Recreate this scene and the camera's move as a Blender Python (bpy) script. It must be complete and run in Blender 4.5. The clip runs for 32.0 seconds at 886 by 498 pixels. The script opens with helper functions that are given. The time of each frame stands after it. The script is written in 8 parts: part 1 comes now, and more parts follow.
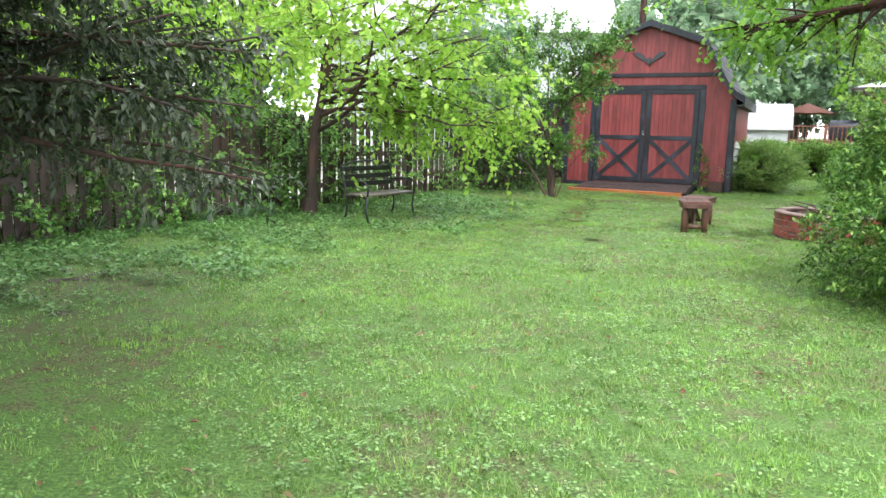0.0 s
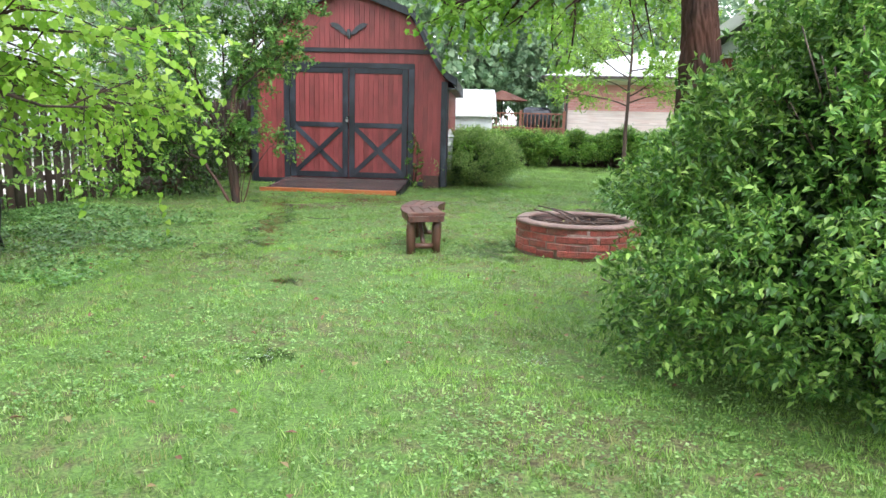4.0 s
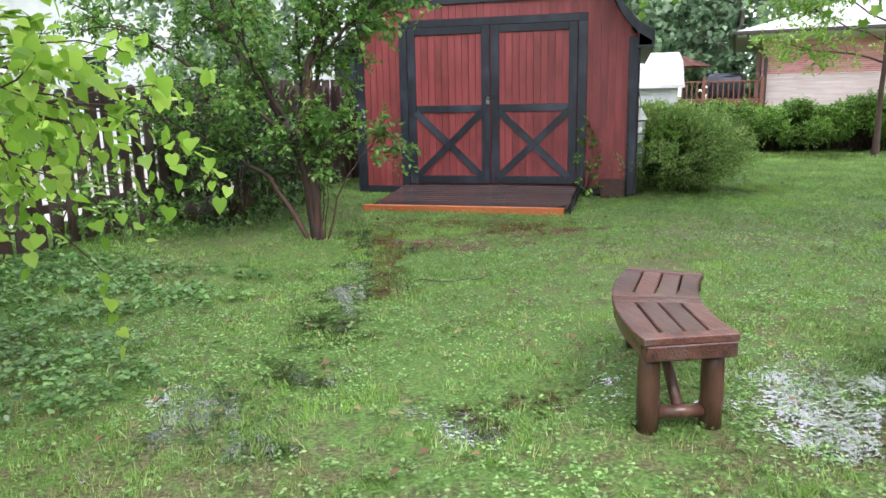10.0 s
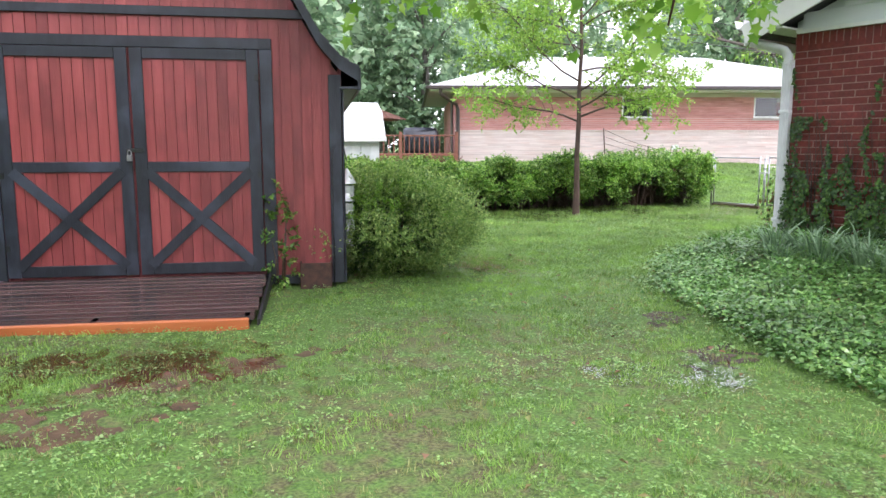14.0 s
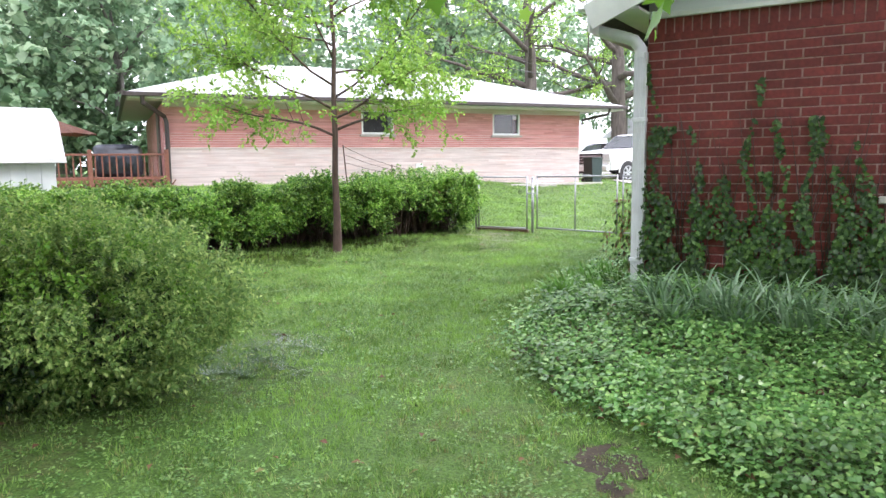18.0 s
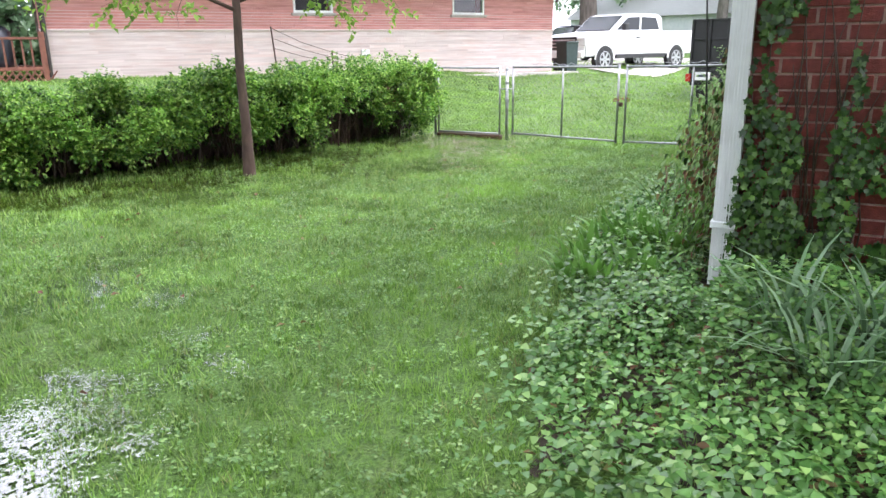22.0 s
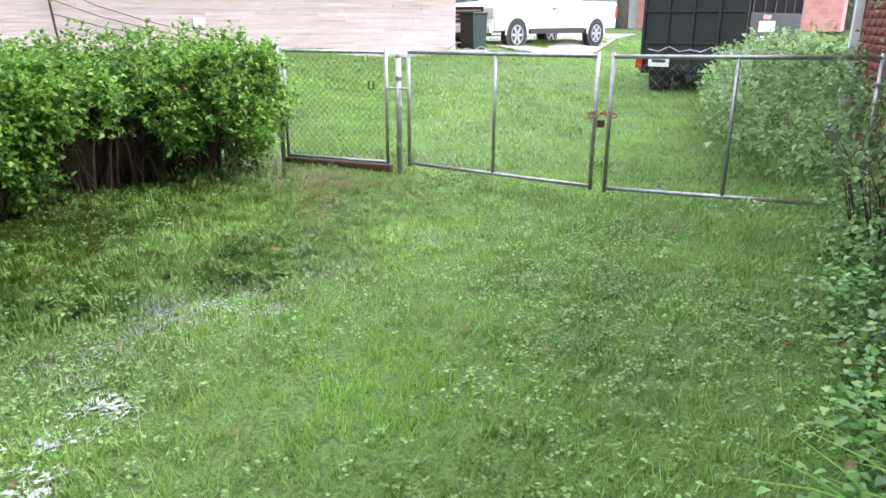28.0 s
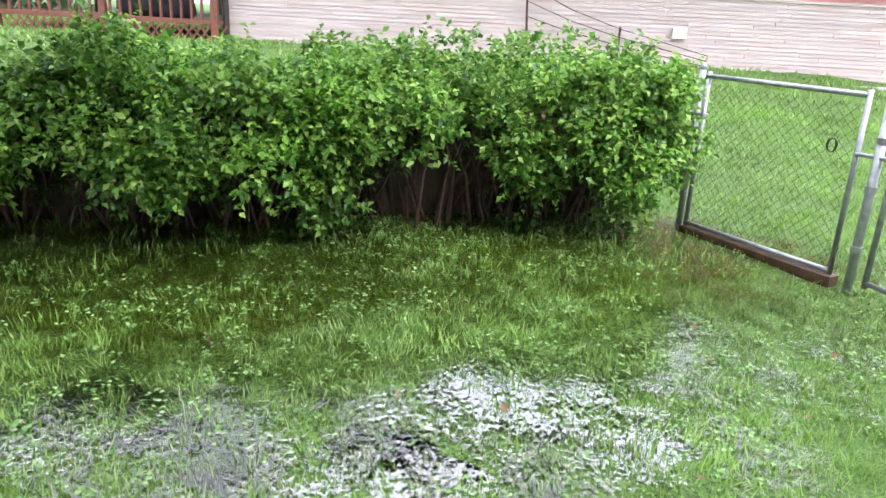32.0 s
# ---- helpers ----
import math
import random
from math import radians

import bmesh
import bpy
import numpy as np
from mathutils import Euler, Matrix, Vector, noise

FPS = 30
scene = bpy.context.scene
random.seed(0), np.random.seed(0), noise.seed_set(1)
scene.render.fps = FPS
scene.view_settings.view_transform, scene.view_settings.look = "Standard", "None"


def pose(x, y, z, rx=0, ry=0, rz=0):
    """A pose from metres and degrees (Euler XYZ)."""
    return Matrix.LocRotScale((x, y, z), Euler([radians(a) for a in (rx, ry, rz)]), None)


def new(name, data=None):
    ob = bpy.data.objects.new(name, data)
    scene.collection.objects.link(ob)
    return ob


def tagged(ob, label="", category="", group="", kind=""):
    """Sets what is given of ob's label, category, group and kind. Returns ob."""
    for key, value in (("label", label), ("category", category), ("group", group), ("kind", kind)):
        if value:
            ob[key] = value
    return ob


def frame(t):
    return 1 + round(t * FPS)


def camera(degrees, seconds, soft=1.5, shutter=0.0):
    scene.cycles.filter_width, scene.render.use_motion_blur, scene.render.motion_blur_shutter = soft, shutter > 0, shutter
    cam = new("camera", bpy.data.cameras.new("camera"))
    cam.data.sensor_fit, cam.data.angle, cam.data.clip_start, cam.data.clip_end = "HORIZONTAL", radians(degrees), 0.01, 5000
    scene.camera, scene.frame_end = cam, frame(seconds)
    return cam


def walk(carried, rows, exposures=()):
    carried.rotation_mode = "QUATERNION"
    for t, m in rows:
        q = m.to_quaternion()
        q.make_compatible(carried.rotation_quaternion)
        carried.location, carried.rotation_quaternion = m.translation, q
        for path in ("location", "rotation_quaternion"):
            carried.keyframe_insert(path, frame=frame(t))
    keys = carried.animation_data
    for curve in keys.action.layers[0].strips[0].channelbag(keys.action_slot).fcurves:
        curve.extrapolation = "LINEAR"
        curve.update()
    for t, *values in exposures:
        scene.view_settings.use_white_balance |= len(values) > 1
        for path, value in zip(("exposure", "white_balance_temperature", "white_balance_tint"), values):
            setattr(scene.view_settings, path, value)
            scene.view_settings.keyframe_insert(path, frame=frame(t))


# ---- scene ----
cam = camera(63.6, 32.0)
METRES, EYE, TILT, LEAN, TURN = 24.194, 1.5, 0.0, 0.0, 0.0
ROWS = [
    (0.0, 0.0, 0.0, 0.0, 0.21, -9.47, -1.26),
    (0.5, 0.006, 0.0172, -0.0005, -6.79, -9.33, -2.16),
    (1.0, 0.0134, 0.0327, -0.0001, -15.85, -9.54, -1.36),
    (1.5, 0.0199, 0.0479, 0.001, -16.26, -8.84, -2.04),
    (2.0, 0.0208, 0.0642, 0.0004, -18.87, -8.09, -1.68),
    (2.5, 0.0266, 0.0802, 0.0002, -20.01, -8.27, -0.51),
    (3.0, 0.0315, 0.096, 0.0013, -19.39, -7.93, -1.32),
    (3.5, 0.0328, 0.1126, 0.001, -21.03, -9.07, -1.45),
    (5.5, 0.0403, 0.1792, 0.0001, -26.11, -10.75, -1.42),
    (6.0, 0.0454, 0.194, 0.0008, -27.9, -10.54, -1.09),
    (6.5, 0.0467, 0.2104, 0.0012, -33.78, -10.15, -2.65),
    (7.0, 0.0505, 0.2266, 0.0005, -31.61, -7.98, -1.83),
    (7.5, 0.0552, 0.2414, 0.0017, -30.29, -8.0, -0.93),
    (8.0, 0.0567, 0.2576, 0.0025, -31.14, -7.38, -0.19),
    (8.5, 0.0619, 0.2733, 0.0016, -28.98, -7.13, 0.1),
    (9.0, 0.0684, 0.2878, 0.0022, -24.0, -8.11, 1.09),
    (9.5, 0.0738, 0.302, 0.0019, -19.8, -10.32, 1.62),
    (10.0, 0.0842, 0.3136, 0.0015, -11.88, -11.71, 1.13),
    (10.5, 0.09, 0.325, 0.0012, -5.12, -14.81, -0.06),
    (11.0, 0.0959, 0.3371, 0.0022, -4.72, -15.14, 0.73),
    (11.5, 0.1082, 0.3485, 0.003, -7.67, -15.27, 1.29),
    (12.0, 0.116, 0.359, 0.0033, -14.98, -14.73, 0.22),
    (12.5, 0.12, 0.3734, 0.0045, -22.83, -12.92, -0.78),
    (13.0, 0.1251, 0.3882, 0.0041, -25.67, -10.29, -0.51),
    (13.5, 0.1293, 0.4024, 0.0044, -28.24, -9.58, 0.17),
    (14.0, 0.1309, 0.4187, 0.0044, -35.79, -8.09, 0.04),
    (14.5, 0.1375, 0.4344, 0.0033, -39.71, -8.87, -0.45),
    (16.5, 0.1725, 0.491, 0.0042, -51.09, -8.0, -0.51),
    (17.0, 0.1806, 0.5053, 0.0052, -55.97, -7.26, -0.28),
    (17.5, 0.1918, 0.5175, 0.0051, -58.73, -6.93, -0.55),
    (18.0, 0.2022, 0.5278, 0.0057, -58.43, -6.73, 0.64),
    (18.5, 0.2128, 0.5383, 0.0067, -60.56, -6.78, 2.27),
    (19.0, 0.2265, 0.5465, 0.0066, -61.28, -6.14, 2.24),
    (19.5, 0.2395, 0.5524, 0.0073, -62.54, -6.65, 2.29),
    (20.0, 0.2524, 0.5609, 0.008, -62.93, -6.73, 2.07),
    (20.5, 0.2678, 0.5645, 0.0074, -63.4, -9.08, 1.24),
    (21.0, 0.2807, 0.5697, 0.0076, -64.2, -12.2, -0.12),
    (21.5, 0.2929, 0.5807, 0.0078, -64.08, -13.28, -0.06),
    (22.0, 0.3062, 0.5886, 0.0069, -62.03, -15.64, 0.71),
    (22.5, 0.318, 0.5965, 0.0081, -61.1, -17.56, -0.48),
    (23.0, 0.3288, 0.6059, 0.0084, -61.46, -15.36, -0.7),
    (23.5, 0.345, 0.6104, 0.0075, -62.38, -14.62, 0.04),
    (24.0, 0.3601, 0.6179, 0.0084, -62.8, -14.27, 0.37),
    (24.5, 0.3725, 0.6282, 0.009, -64.88, -12.84, 0.4),
    (25.0, 0.389, 0.635, 0.0084, -62.44, -11.95, 0.99),
    (25.5, 0.4055, 0.6418, 0.0076, -64.3, -12.77, 0.66),
    (26.0, 0.4217, 0.6485, 0.007, -68.48, -15.1, 1.04),
    (26.5, 0.4404, 0.6516, 0.0075, -69.81, -15.87, 0.79),
    (28.5, 0.5029, 0.6687, 0.0068, -70.61, -18.2, -0.15),
    (29.0, 0.5187, 0.6702, 0.0072, -70.63, -18.46, 0.41),
    (29.5, 0.5331, 0.6705, 0.0077, -63.98, -18.41, 0.0),
    (30.0, 0.5463, 0.6752, 0.0074, -61.37, -18.36, -0.97),
    (30.5, 0.5549, 0.6784, 0.0074, -58.97, -17.61, -1.3),
    (31.0, 0.5669, 0.6776, 0.0069, -44.86, -17.96, -1.01),
    (31.5, 0.5755, 0.6829, 0.007, -37.05, -17.62, -1.54),
    (32.0, 0.5807, 0.6876, 0.0067, -30.18, -18.03, -3.0),
]
walk(cam, [(t, pose(0, 0, EYE, TILT, LEAN, TURN) @ pose(METRES * x, METRES * y, METRES * z, 90 + pitch, roll, yaw)) for t, x, y, z, yaw, pitch, roll in ROWS],
     exposures=[(0.0, 1.9, 6250, 14), (6.0, 1.75, 6150, 14), (9.0, 1.58, 6150, 19), (12.0, 1.78, 6200, 23), (18.0, 1.90, 6200, 21), (32.0, 1.88, 6000, 21)])
scene.cycles.filter_width = 1.5

# ---- world and light ----
world = bpy.data.worlds.new("overcast_sky")
scene.world = world
world.use_nodes = True
wn, wl = world.node_tree.nodes, world.node_tree.links
wn.clear()
sky = wn.new("ShaderNodeTexSky")
sky.sky_type = "NISHITA"
sky.sun_disc = False
sky.sun_elevation, sky.sun_rotation = radians(52), radians(200)
sky.dust_density = 4.0
skymix = wn.new("ShaderNodeMix")
skymix.data_type = "RGBA"
skymix.inputs[0].default_value = 0.86
skymix.inputs[7].default_value = (10.5, 10.9, 11.2, 1)
wbg = wn.new("ShaderNodeBackground")
wbg.inputs[1].default_value = 0.10
wout = wn.new("ShaderNodeOutputWorld")
wl.new(sky.outputs[0], skymix.inputs[6])
wl.new(skymix.outputs[2], wbg.inputs[0])
wl.new(wbg.outputs[0], wout.inputs[0])

sun_data = bpy.data.lights.new("sun", "SUN")
sun_data.energy, sun_data.angle, sun_data.color = 0.9, radians(25), (1.0, 0.97, 0.92)
sun = new("sun", sun_data)
sun.matrix_world = pose(0, 0, 30, 38, 0, 20)

# ---- materials ----
def base_mat(name, rough=0.7, metal=0.0, spec=0.5):
    m = bpy.data.materials.new(name)
    m.use_nodes = True
    b = m.node_tree.nodes["Principled BSDF"]
    b.inputs["Roughness"].default_value = rough
    b.inputs["Metallic"].default_value = metal
    b.inputs["Specular IOR Level"].default_value = spec
    return m, m.node_tree.nodes, m.node_tree.links, b


def mat(name, c1, c2, scale=8.0, rough=0.7, bump=0.3, bscale=60.0, metal=0.0, stretch=(1, 1, 1), stain=None, stain_scale=1.2, vary=0.25, stain_amount=0.5):
    """Two-tone grain, fine relief, an optional stain of its own shape, and a shift from piece to piece."""
    m, n, l, b = base_mat(name, rough, metal)
    tc, oi = n.new("ShaderNodeTexCoord"), n.new("ShaderNodeObjectInfo")
    add = n.new("ShaderNodeVectorMath")
    mul = n.new("ShaderNodeVectorMath")
    mul.operation = "SCALE"
    mul.inputs[0].default_value = (7.3, 3.1, 5.7)
    l.new(oi.outputs["Random"], mul.inputs["Scale"])
    l.new(tc.outputs["Object"], add.inputs[0])
    l.new(mul.outputs[0], add.inputs[1])
    mp = n.new("ShaderNodeMapping")
    mp.inputs["Scale"].default_value = stretch
    l.new(add.outputs[0], mp.inputs[0])
    nz = n.new("ShaderNodeTexNoise")
    nz.inputs["Scale"].default_value, nz.inputs["Detail"].default_value = scale, 6
    l.new(mp.outputs[0], nz.inputs["Vector"])
    rp = n.new("ShaderNodeValToRGB")
    rp.color_ramp.elements[0].position, rp.color_ramp.elements[1].position = 0.32, 0.68
    rp.color_ramp.elements[0].color, rp.color_ramp.elements[1].color = (*c1, 1), (*c2, 1)
    l.new(nz.outputs[0], rp.inputs[0])
    last = rp.outputs[0]
    if stain:
        sz = n.new("ShaderNodeTexNoise")
        sz.inputs["Scale"].default_value, sz.inputs["Detail"].default_value = stain_scale, 5
        l.new(add.outputs[0], sz.inputs["Vector"])
        sr = n.new("ShaderNodeMapRange")
        sr.inputs[1].default_value, sr.inputs[2].default_value, sr.inputs[4].default_value = 0.48, 0.7, stain_amount
        l.new(sz.outputs[0], sr.inputs[0])
        sm = n.new("ShaderNodeMix")
        sm.data_type = "RGBA"
        sm.inputs[7].default_value = (*stain, 1)
        l.new(sr.outputs[0], sm.inputs[0])
        l.new(last, sm.inputs[6])
        last = sm.outputs[2]
    if vary:
        hv = n.new("ShaderNodeHueSaturation")
        vr = n.new("ShaderNodeMapRange")
        vr.inputs[3].default_value, vr.inputs[4].default_value = 1 - vary, 1 + vary
        l.new(oi.outputs["Random"], vr.inputs[0])
        l.new(vr.outputs[0], hv.inputs["Value"])
        l.new(last, hv.inputs["Color"])
        last = hv.outputs[0]
    l.new(last, b.inputs["Base Color"])
    if bump:
        bz = n.new("ShaderNodeTexNoise")
        bz.inputs["Scale"].default_value, bz.inputs["Detail"].default_value = bscale, 4
        l.new(mp.outputs[0], bz.inputs["Vector"])
        bp = n.new("ShaderNodeBump")
        bp.inputs["Strength"].default_value, bp.inputs["Distance"].default_value = bump, 0.01
        l.new(bz.outputs[0], bp.inputs["Height"])
        l.new(bp.outputs[0], b.inputs["Normal"])
    return m


def leaf_mat(name, c1, c2, c3, rough=0.4, trans=0.35, spec=0.4, patch=None, patch_scale=1.1):
    """Leaves: colour shifts from leaf to leaf, and light passes through them."""
    m, n, l, b = base_mat(name, rough, 0, spec)
    ge = n.new("ShaderNodeNewGeometry")
    rp = n.new("ShaderNodeValToRGB")
    e = rp.color_ramp.elements
    e[0].position, e[0].color = 0.0, (*c1, 1)
    e[1].position, e[1].color = 1.0, (*c3, 1)
    mid = e.new(0.55)
    mid.color = (*c2, 1)
    l.new(ge.outputs["Random Per Island"], rp.inputs[0])
    tc = n.new("ShaderNodeTexCoord")
    nz = n.new("ShaderNodeTexNoise")
    nz.inputs["Scale"].default_value = 1.6
    l.new(tc.outputs["Object"], nz.inputs["Vector"])
    vr = n.new("ShaderNodeMapRange")
    vr.inputs[1].default_value, vr.inputs[2].default_value = 0.3, 0.7
    vr.inputs[3].default_value, vr.inputs[4].default_value = 0.72, 1.25
    l.new(nz.outputs[0], vr.inputs[0])
    hv = n.new("ShaderNodeHueSaturation")
    l.new(vr.outputs[0], hv.inputs["Value"])
    l.new(rp.outputs[0], hv.inputs["Color"])
    if patch:
        pz, pr, pm = n.new("ShaderNodeTexNoise"), n.new("ShaderNodeMapRange"), n.new("ShaderNodeMix")
        pz.inputs["Scale"].default_value, pz.inputs["Detail"].default_value = patch_scale, 5
        l.new(tc.outputs["Object"], pz.inputs["Vector"])
        pr.inputs[1].default_value, pr.inputs[2].default_value, pr.inputs[4].default_value = 0.46, 0.66, 0.8
        l.new(pz.outputs[0], pr.inputs[0])
        pm.data_type = "RGBA"
        pm.inputs[7].default_value = (*patch, 1)
        l.new(pr.outputs[0], pm.inputs[0])
        l.new(rp.outputs[0], pm.inputs[6])
        l.new(pm.outputs[2], hv.inputs["Color"])
    l.new(hv.outputs[0], b.inputs["Base Color"])
    tr = n.new("ShaderNodeBsdfTranslucent")
    l.new(hv.outputs[0], tr.inputs[0])
    mx = n.new("ShaderNodeMixShader")
    mx.inputs[0].default_value = trans
    l.new(b.outputs[0], mx.inputs[1])
    l.new(tr.outputs[0], mx.inputs[2])
    l.new(mx.outputs[0], n["Material Output"].inputs[0])
    return m


M = {}
M["red"] = mat("red_barn_paint", (0.212, 0.037, 0.037), (0.295, 0.062, 0.060), 14, 0.5, 0.35, 90, stretch=(1, 1, 0.08), stain=(0.135, 0.026, 0.027), stain_scale=1.8, vary=0.15, stain_amount=0.75)
M["black"] = mat("black_trim_paint", (0.010, 0.013, 0.020), (0.020, 0.024, 0.034), 20, 0.45, 0.3, 90, stretch=(1, 1, 0.2), stain=(0.060, 0.072, 0.100), stain_scale=2.2, vary=0.2, stain_amount=0.6)
M["shingle"] = mat("dark_asphalt_shingle", (0.045, 0.045, 0.05), (0.10, 0.10, 0.105), 60, 0.75, 0.6, 200, vary=0.25)
M["deckwood"] = mat("wet_dark_plank", (0.030, 0.022, 0.022), (0.085, 0.05, 0.045), 10, 0.22, 0.4, 60, stretch=(0.12, 1, 1), stain=(0.105, 0.062, 0.050), stain_scale=1.6, vary=0.3, stain_amount=0.7)
M["cedar"] = mat("orange_stained_plank", (0.42, 0.115, 0.035), (0.58, 0.19, 0.065), 10, 0.35, 0.3, 60, stretch=(0.1, 1, 1), vary=0.1)
M["fence"] = mat("weathered_brown_picket", (0.022, 0.013, 0.011), (0.062, 0.036, 0.028), 12, 0.6, 0.5, 60, stretch=(1, 1, 0.08), stain=(0.14, 0.12, 0.10), stain_scale=2, vary=0.3)
M["bench"] = mat("wet_redwood", (0.036, 0.014, 0.010), (0.115, 0.044, 0.030), 26, 0.38, 0.7, 90, stretch=(1, 0.1, 1), stain=(0.115, 0.080, 0.066), stain_scale=5, vary=0.3, stain_amount=0.6)
M["log"] = mat("peeled_wet_log", (0.050, 0.024, 0.016), (0.115, 0.056, 0.037), 12, 0.3, 0.5, 50, stretch=(1, 1, 0.2), vary=0.2)
M["iron"] = mat("black_iron", (0.012, 0.014, 0.014), (0.035, 0.038, 0.036), 30, 0.4, 0.2, 90, metal=0.3, vary=0.1)
M["greywood"] = mat("grey_weathered_wood", (0.070, 0.056, 0.048), (0.16, 0.13, 0.11), 12, 0.5, 0.5, 60, stretch=(0.12, 1, 1), vary=0.2)
M["brick"] = mat("red_house_brick", (0.125, 0.020, 0.017), (0.205, 0.036, 0.030), 30, 0.75, 0.5, 160, stain=(0.10, 0.020, 0.018), stain_scale=6, vary=0.22)
M["mortar"] = mat("grey_mortar", (0.25, 0.155, 0.135), (0.38, 0.26, 0.23), 30, 0.9, 0.5, 150, vary=0)
M["ringbrick"] = mat("wet_orange_brick", (0.135, 0.026, 0.020), (0.27, 0.055, 0.038), 25, 0.45, 0.9, 70, stain=(0.12, 0.072, 0.058), stain_scale=6, vary=0.28, stain_amount=0.75)
M["ringmortar"] = mat("old_mortar", (0.125, 0.075, 0.060), (0.22, 0.155, 0.13), 18, 0.7, 0.7, 70, stain=(0.10, 0.07, 0.05), stain_scale=4, vary=0)
M["ringcap"] = mat("worn_mortar_cap", (0.125, 0.075, 0.066), (0.23, 0.145, 0.125), 14, 0.4, 0.8, 45, stain=(0.075, 0.042, 0.036), stain_scale=3.5, vary=0)
M["soot"] = mat("sooty_brick", (0.014, 0.010, 0.009), (0.060, 0.030, 0.024), 9, 0.7, 0.8, 50, stain=(0.10, 0.035, 0.028), stain_scale=3, vary=0, stain_amount=0.5)
M["twig"] = mat("wet_twig", (0.026, 0.015, 0.011), (0.088, 0.052, 0.036), 30, 0.45, 0.4, 60, vary=0.3)
M["bark"] = mat("dark_furrowed_bark", (0.020, 0.013, 0.010), (0.066, 0.039, 0.030), 16, 0.75, 1.0, 26, stretch=(1, 1, 0.18), stain=(0.15, 0.058, 0.036), stain_scale=1.3, vary=0.1)
M["oldbark"] = mat("old_furrowed_bark", (0.016, 0.010, 0.008), (0.060, 0.034, 0.026), 12, 0.8, 1.0, 22, stretch=(1, 1, 0.30), stain=(0.16, 0.060, 0.038), stain_scale=1.3, vary=0, stain_amount=0.3)
M["oldbark"].node_tree.nodes["Principled BSDF"].inputs["Specular IOR Level"].default_value = 0.15
M["barklight"] = mat("brown_smooth_bark", (0.046, 0.027, 0.020), (0.105, 0.064, 0.047), 16, 0.7, 0.6, 40, stretch=(1, 1, 0.3), vary=0.1)
M["barkgrey"] = mat("grey_bark", (0.10, 0.09, 0.08), (0.20, 0.18, 0.165), 9, 0.8, 0.7, 30, stretch=(1, 1, 0.2), vary=0.15)
M["barkdark"] = mat("grey_brown_bark", (0.055, 0.045, 0.038), (0.125, 0.105, 0.090), 9, 0.8, 0.7, 30, stretch=(1, 1, 0.2), vary=0.1)
M["white"] = mat("white_paint", (0.70, 0.71, 0.71), (0.80, 0.80, 0.79), 6, 0.5, 0.1, 60, stain=(0.60, 0.60, 0.58), vary=0.04)
M["siding"] = mat("pale_grey_siding", (0.58, 0.62, 0.64), (0.68, 0.71, 0.72), 5, 0.5, 0.08, 60, stretch=(1, 0.2, 1), vary=0.04)
M["gutter"] = mat("white_aluminium", (0.66, 0.68, 0.71), (0.76, 0.77, 0.79), 9, 0.4, 0.08, 60, stain=(0.48, 0.48, 0.47), stain_scale=5, vary=0.03)
M["darkgutter"] = mat("dark_brown_gutter", (0.03, 0.022, 0.02), (0.055, 0.042, 0.038), 9, 0.4, 0.1, 60, vary=0.05)
M["pink"] = mat("pink_roman_brick", (0.52, 0.22, 0.205), (0.64, 0.33, 0.31), 3, 0.8, 0.5, 60, stretch=(0.5, 0.5, 6), stain=(0.37, 0.14, 0.13), stain_scale=2, vary=0.12)
M["buff"] = mat("pale_limestone_course", (0.56, 0.46, 0.44), (0.72, 0.63, 0.60), 3, 0.8, 0.5, 60, stretch=(0.5, 0.5, 6), stain=(0.60, 0.42, 0.37), stain_scale=1.5, vary=0.10)
M["paleroof"] = mat("pale_wet_shingle_roof", (0.30, 0.31, 0.32), (0.46, 0.47, 0.48), 30, 0.45, 0.5, 80, stain=(0.36, 0.37, 0.37), vary=0.08)
M["galv"] = mat("galvanised_steel", (0.27, 0.28, 0.29), (0.42, 0.43, 0.44), 25, 0.42, 0.15, 80, metal=0.75, vary=0.1)
M["rust"] = mat("rusty_chain", (0.16, 0.055, 0.03), (0.30, 0.13, 0.075), 40, 0.7, 0.5, 120, vary=0.2)
M["darkrust"] = mat("dark_rusted_tin", (0.030, 0.014, 0.010), (0.085, 0.034, 0.022), 14, 0.6, 0.5, 80, vary=0.15)
M["concrete"] = mat("pale_concrete", (0.36, 0.34, 0.31), (0.50, 0.48, 0.45), 6, 0.7, 0.3, 60, stain=(0.30, 0.24, 0.20), vary=0)
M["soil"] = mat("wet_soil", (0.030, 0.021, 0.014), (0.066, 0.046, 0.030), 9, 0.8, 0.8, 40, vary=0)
M["redsoil"] = mat("red_brown_mud", (0.050, 0.029, 0.014), (0.110, 0.062, 0.030), 9, 0.8, 0.8, 40, vary=0)
M["truckwhite"] = mat("white_car_paint", (0.74, 0.75, 0.76), (0.79, 0.80, 0.80), 2, 0.22, 0, vary=0)
M["tyre"] = mat("black_rubber", (0.014, 0.014, 0.015), (0.028, 0.028, 0.029), 20, 0.7, 0.2, 60, vary=0)
M["rim"] = mat("alloy_rim", (0.38, 0.39, 0.40), (0.50, 0.51, 0.52), 20, 0.3, 0.1, 60, metal=0.8, vary=0)
M["blackpanel"] = mat("black_painted_plywood", (0.005, 0.005, 0.006), (0.012, 0.012, 0.014), 5, 0.6, 0.2, 40, stain=(0.022, 0.022, 0.024), vary=0.15)
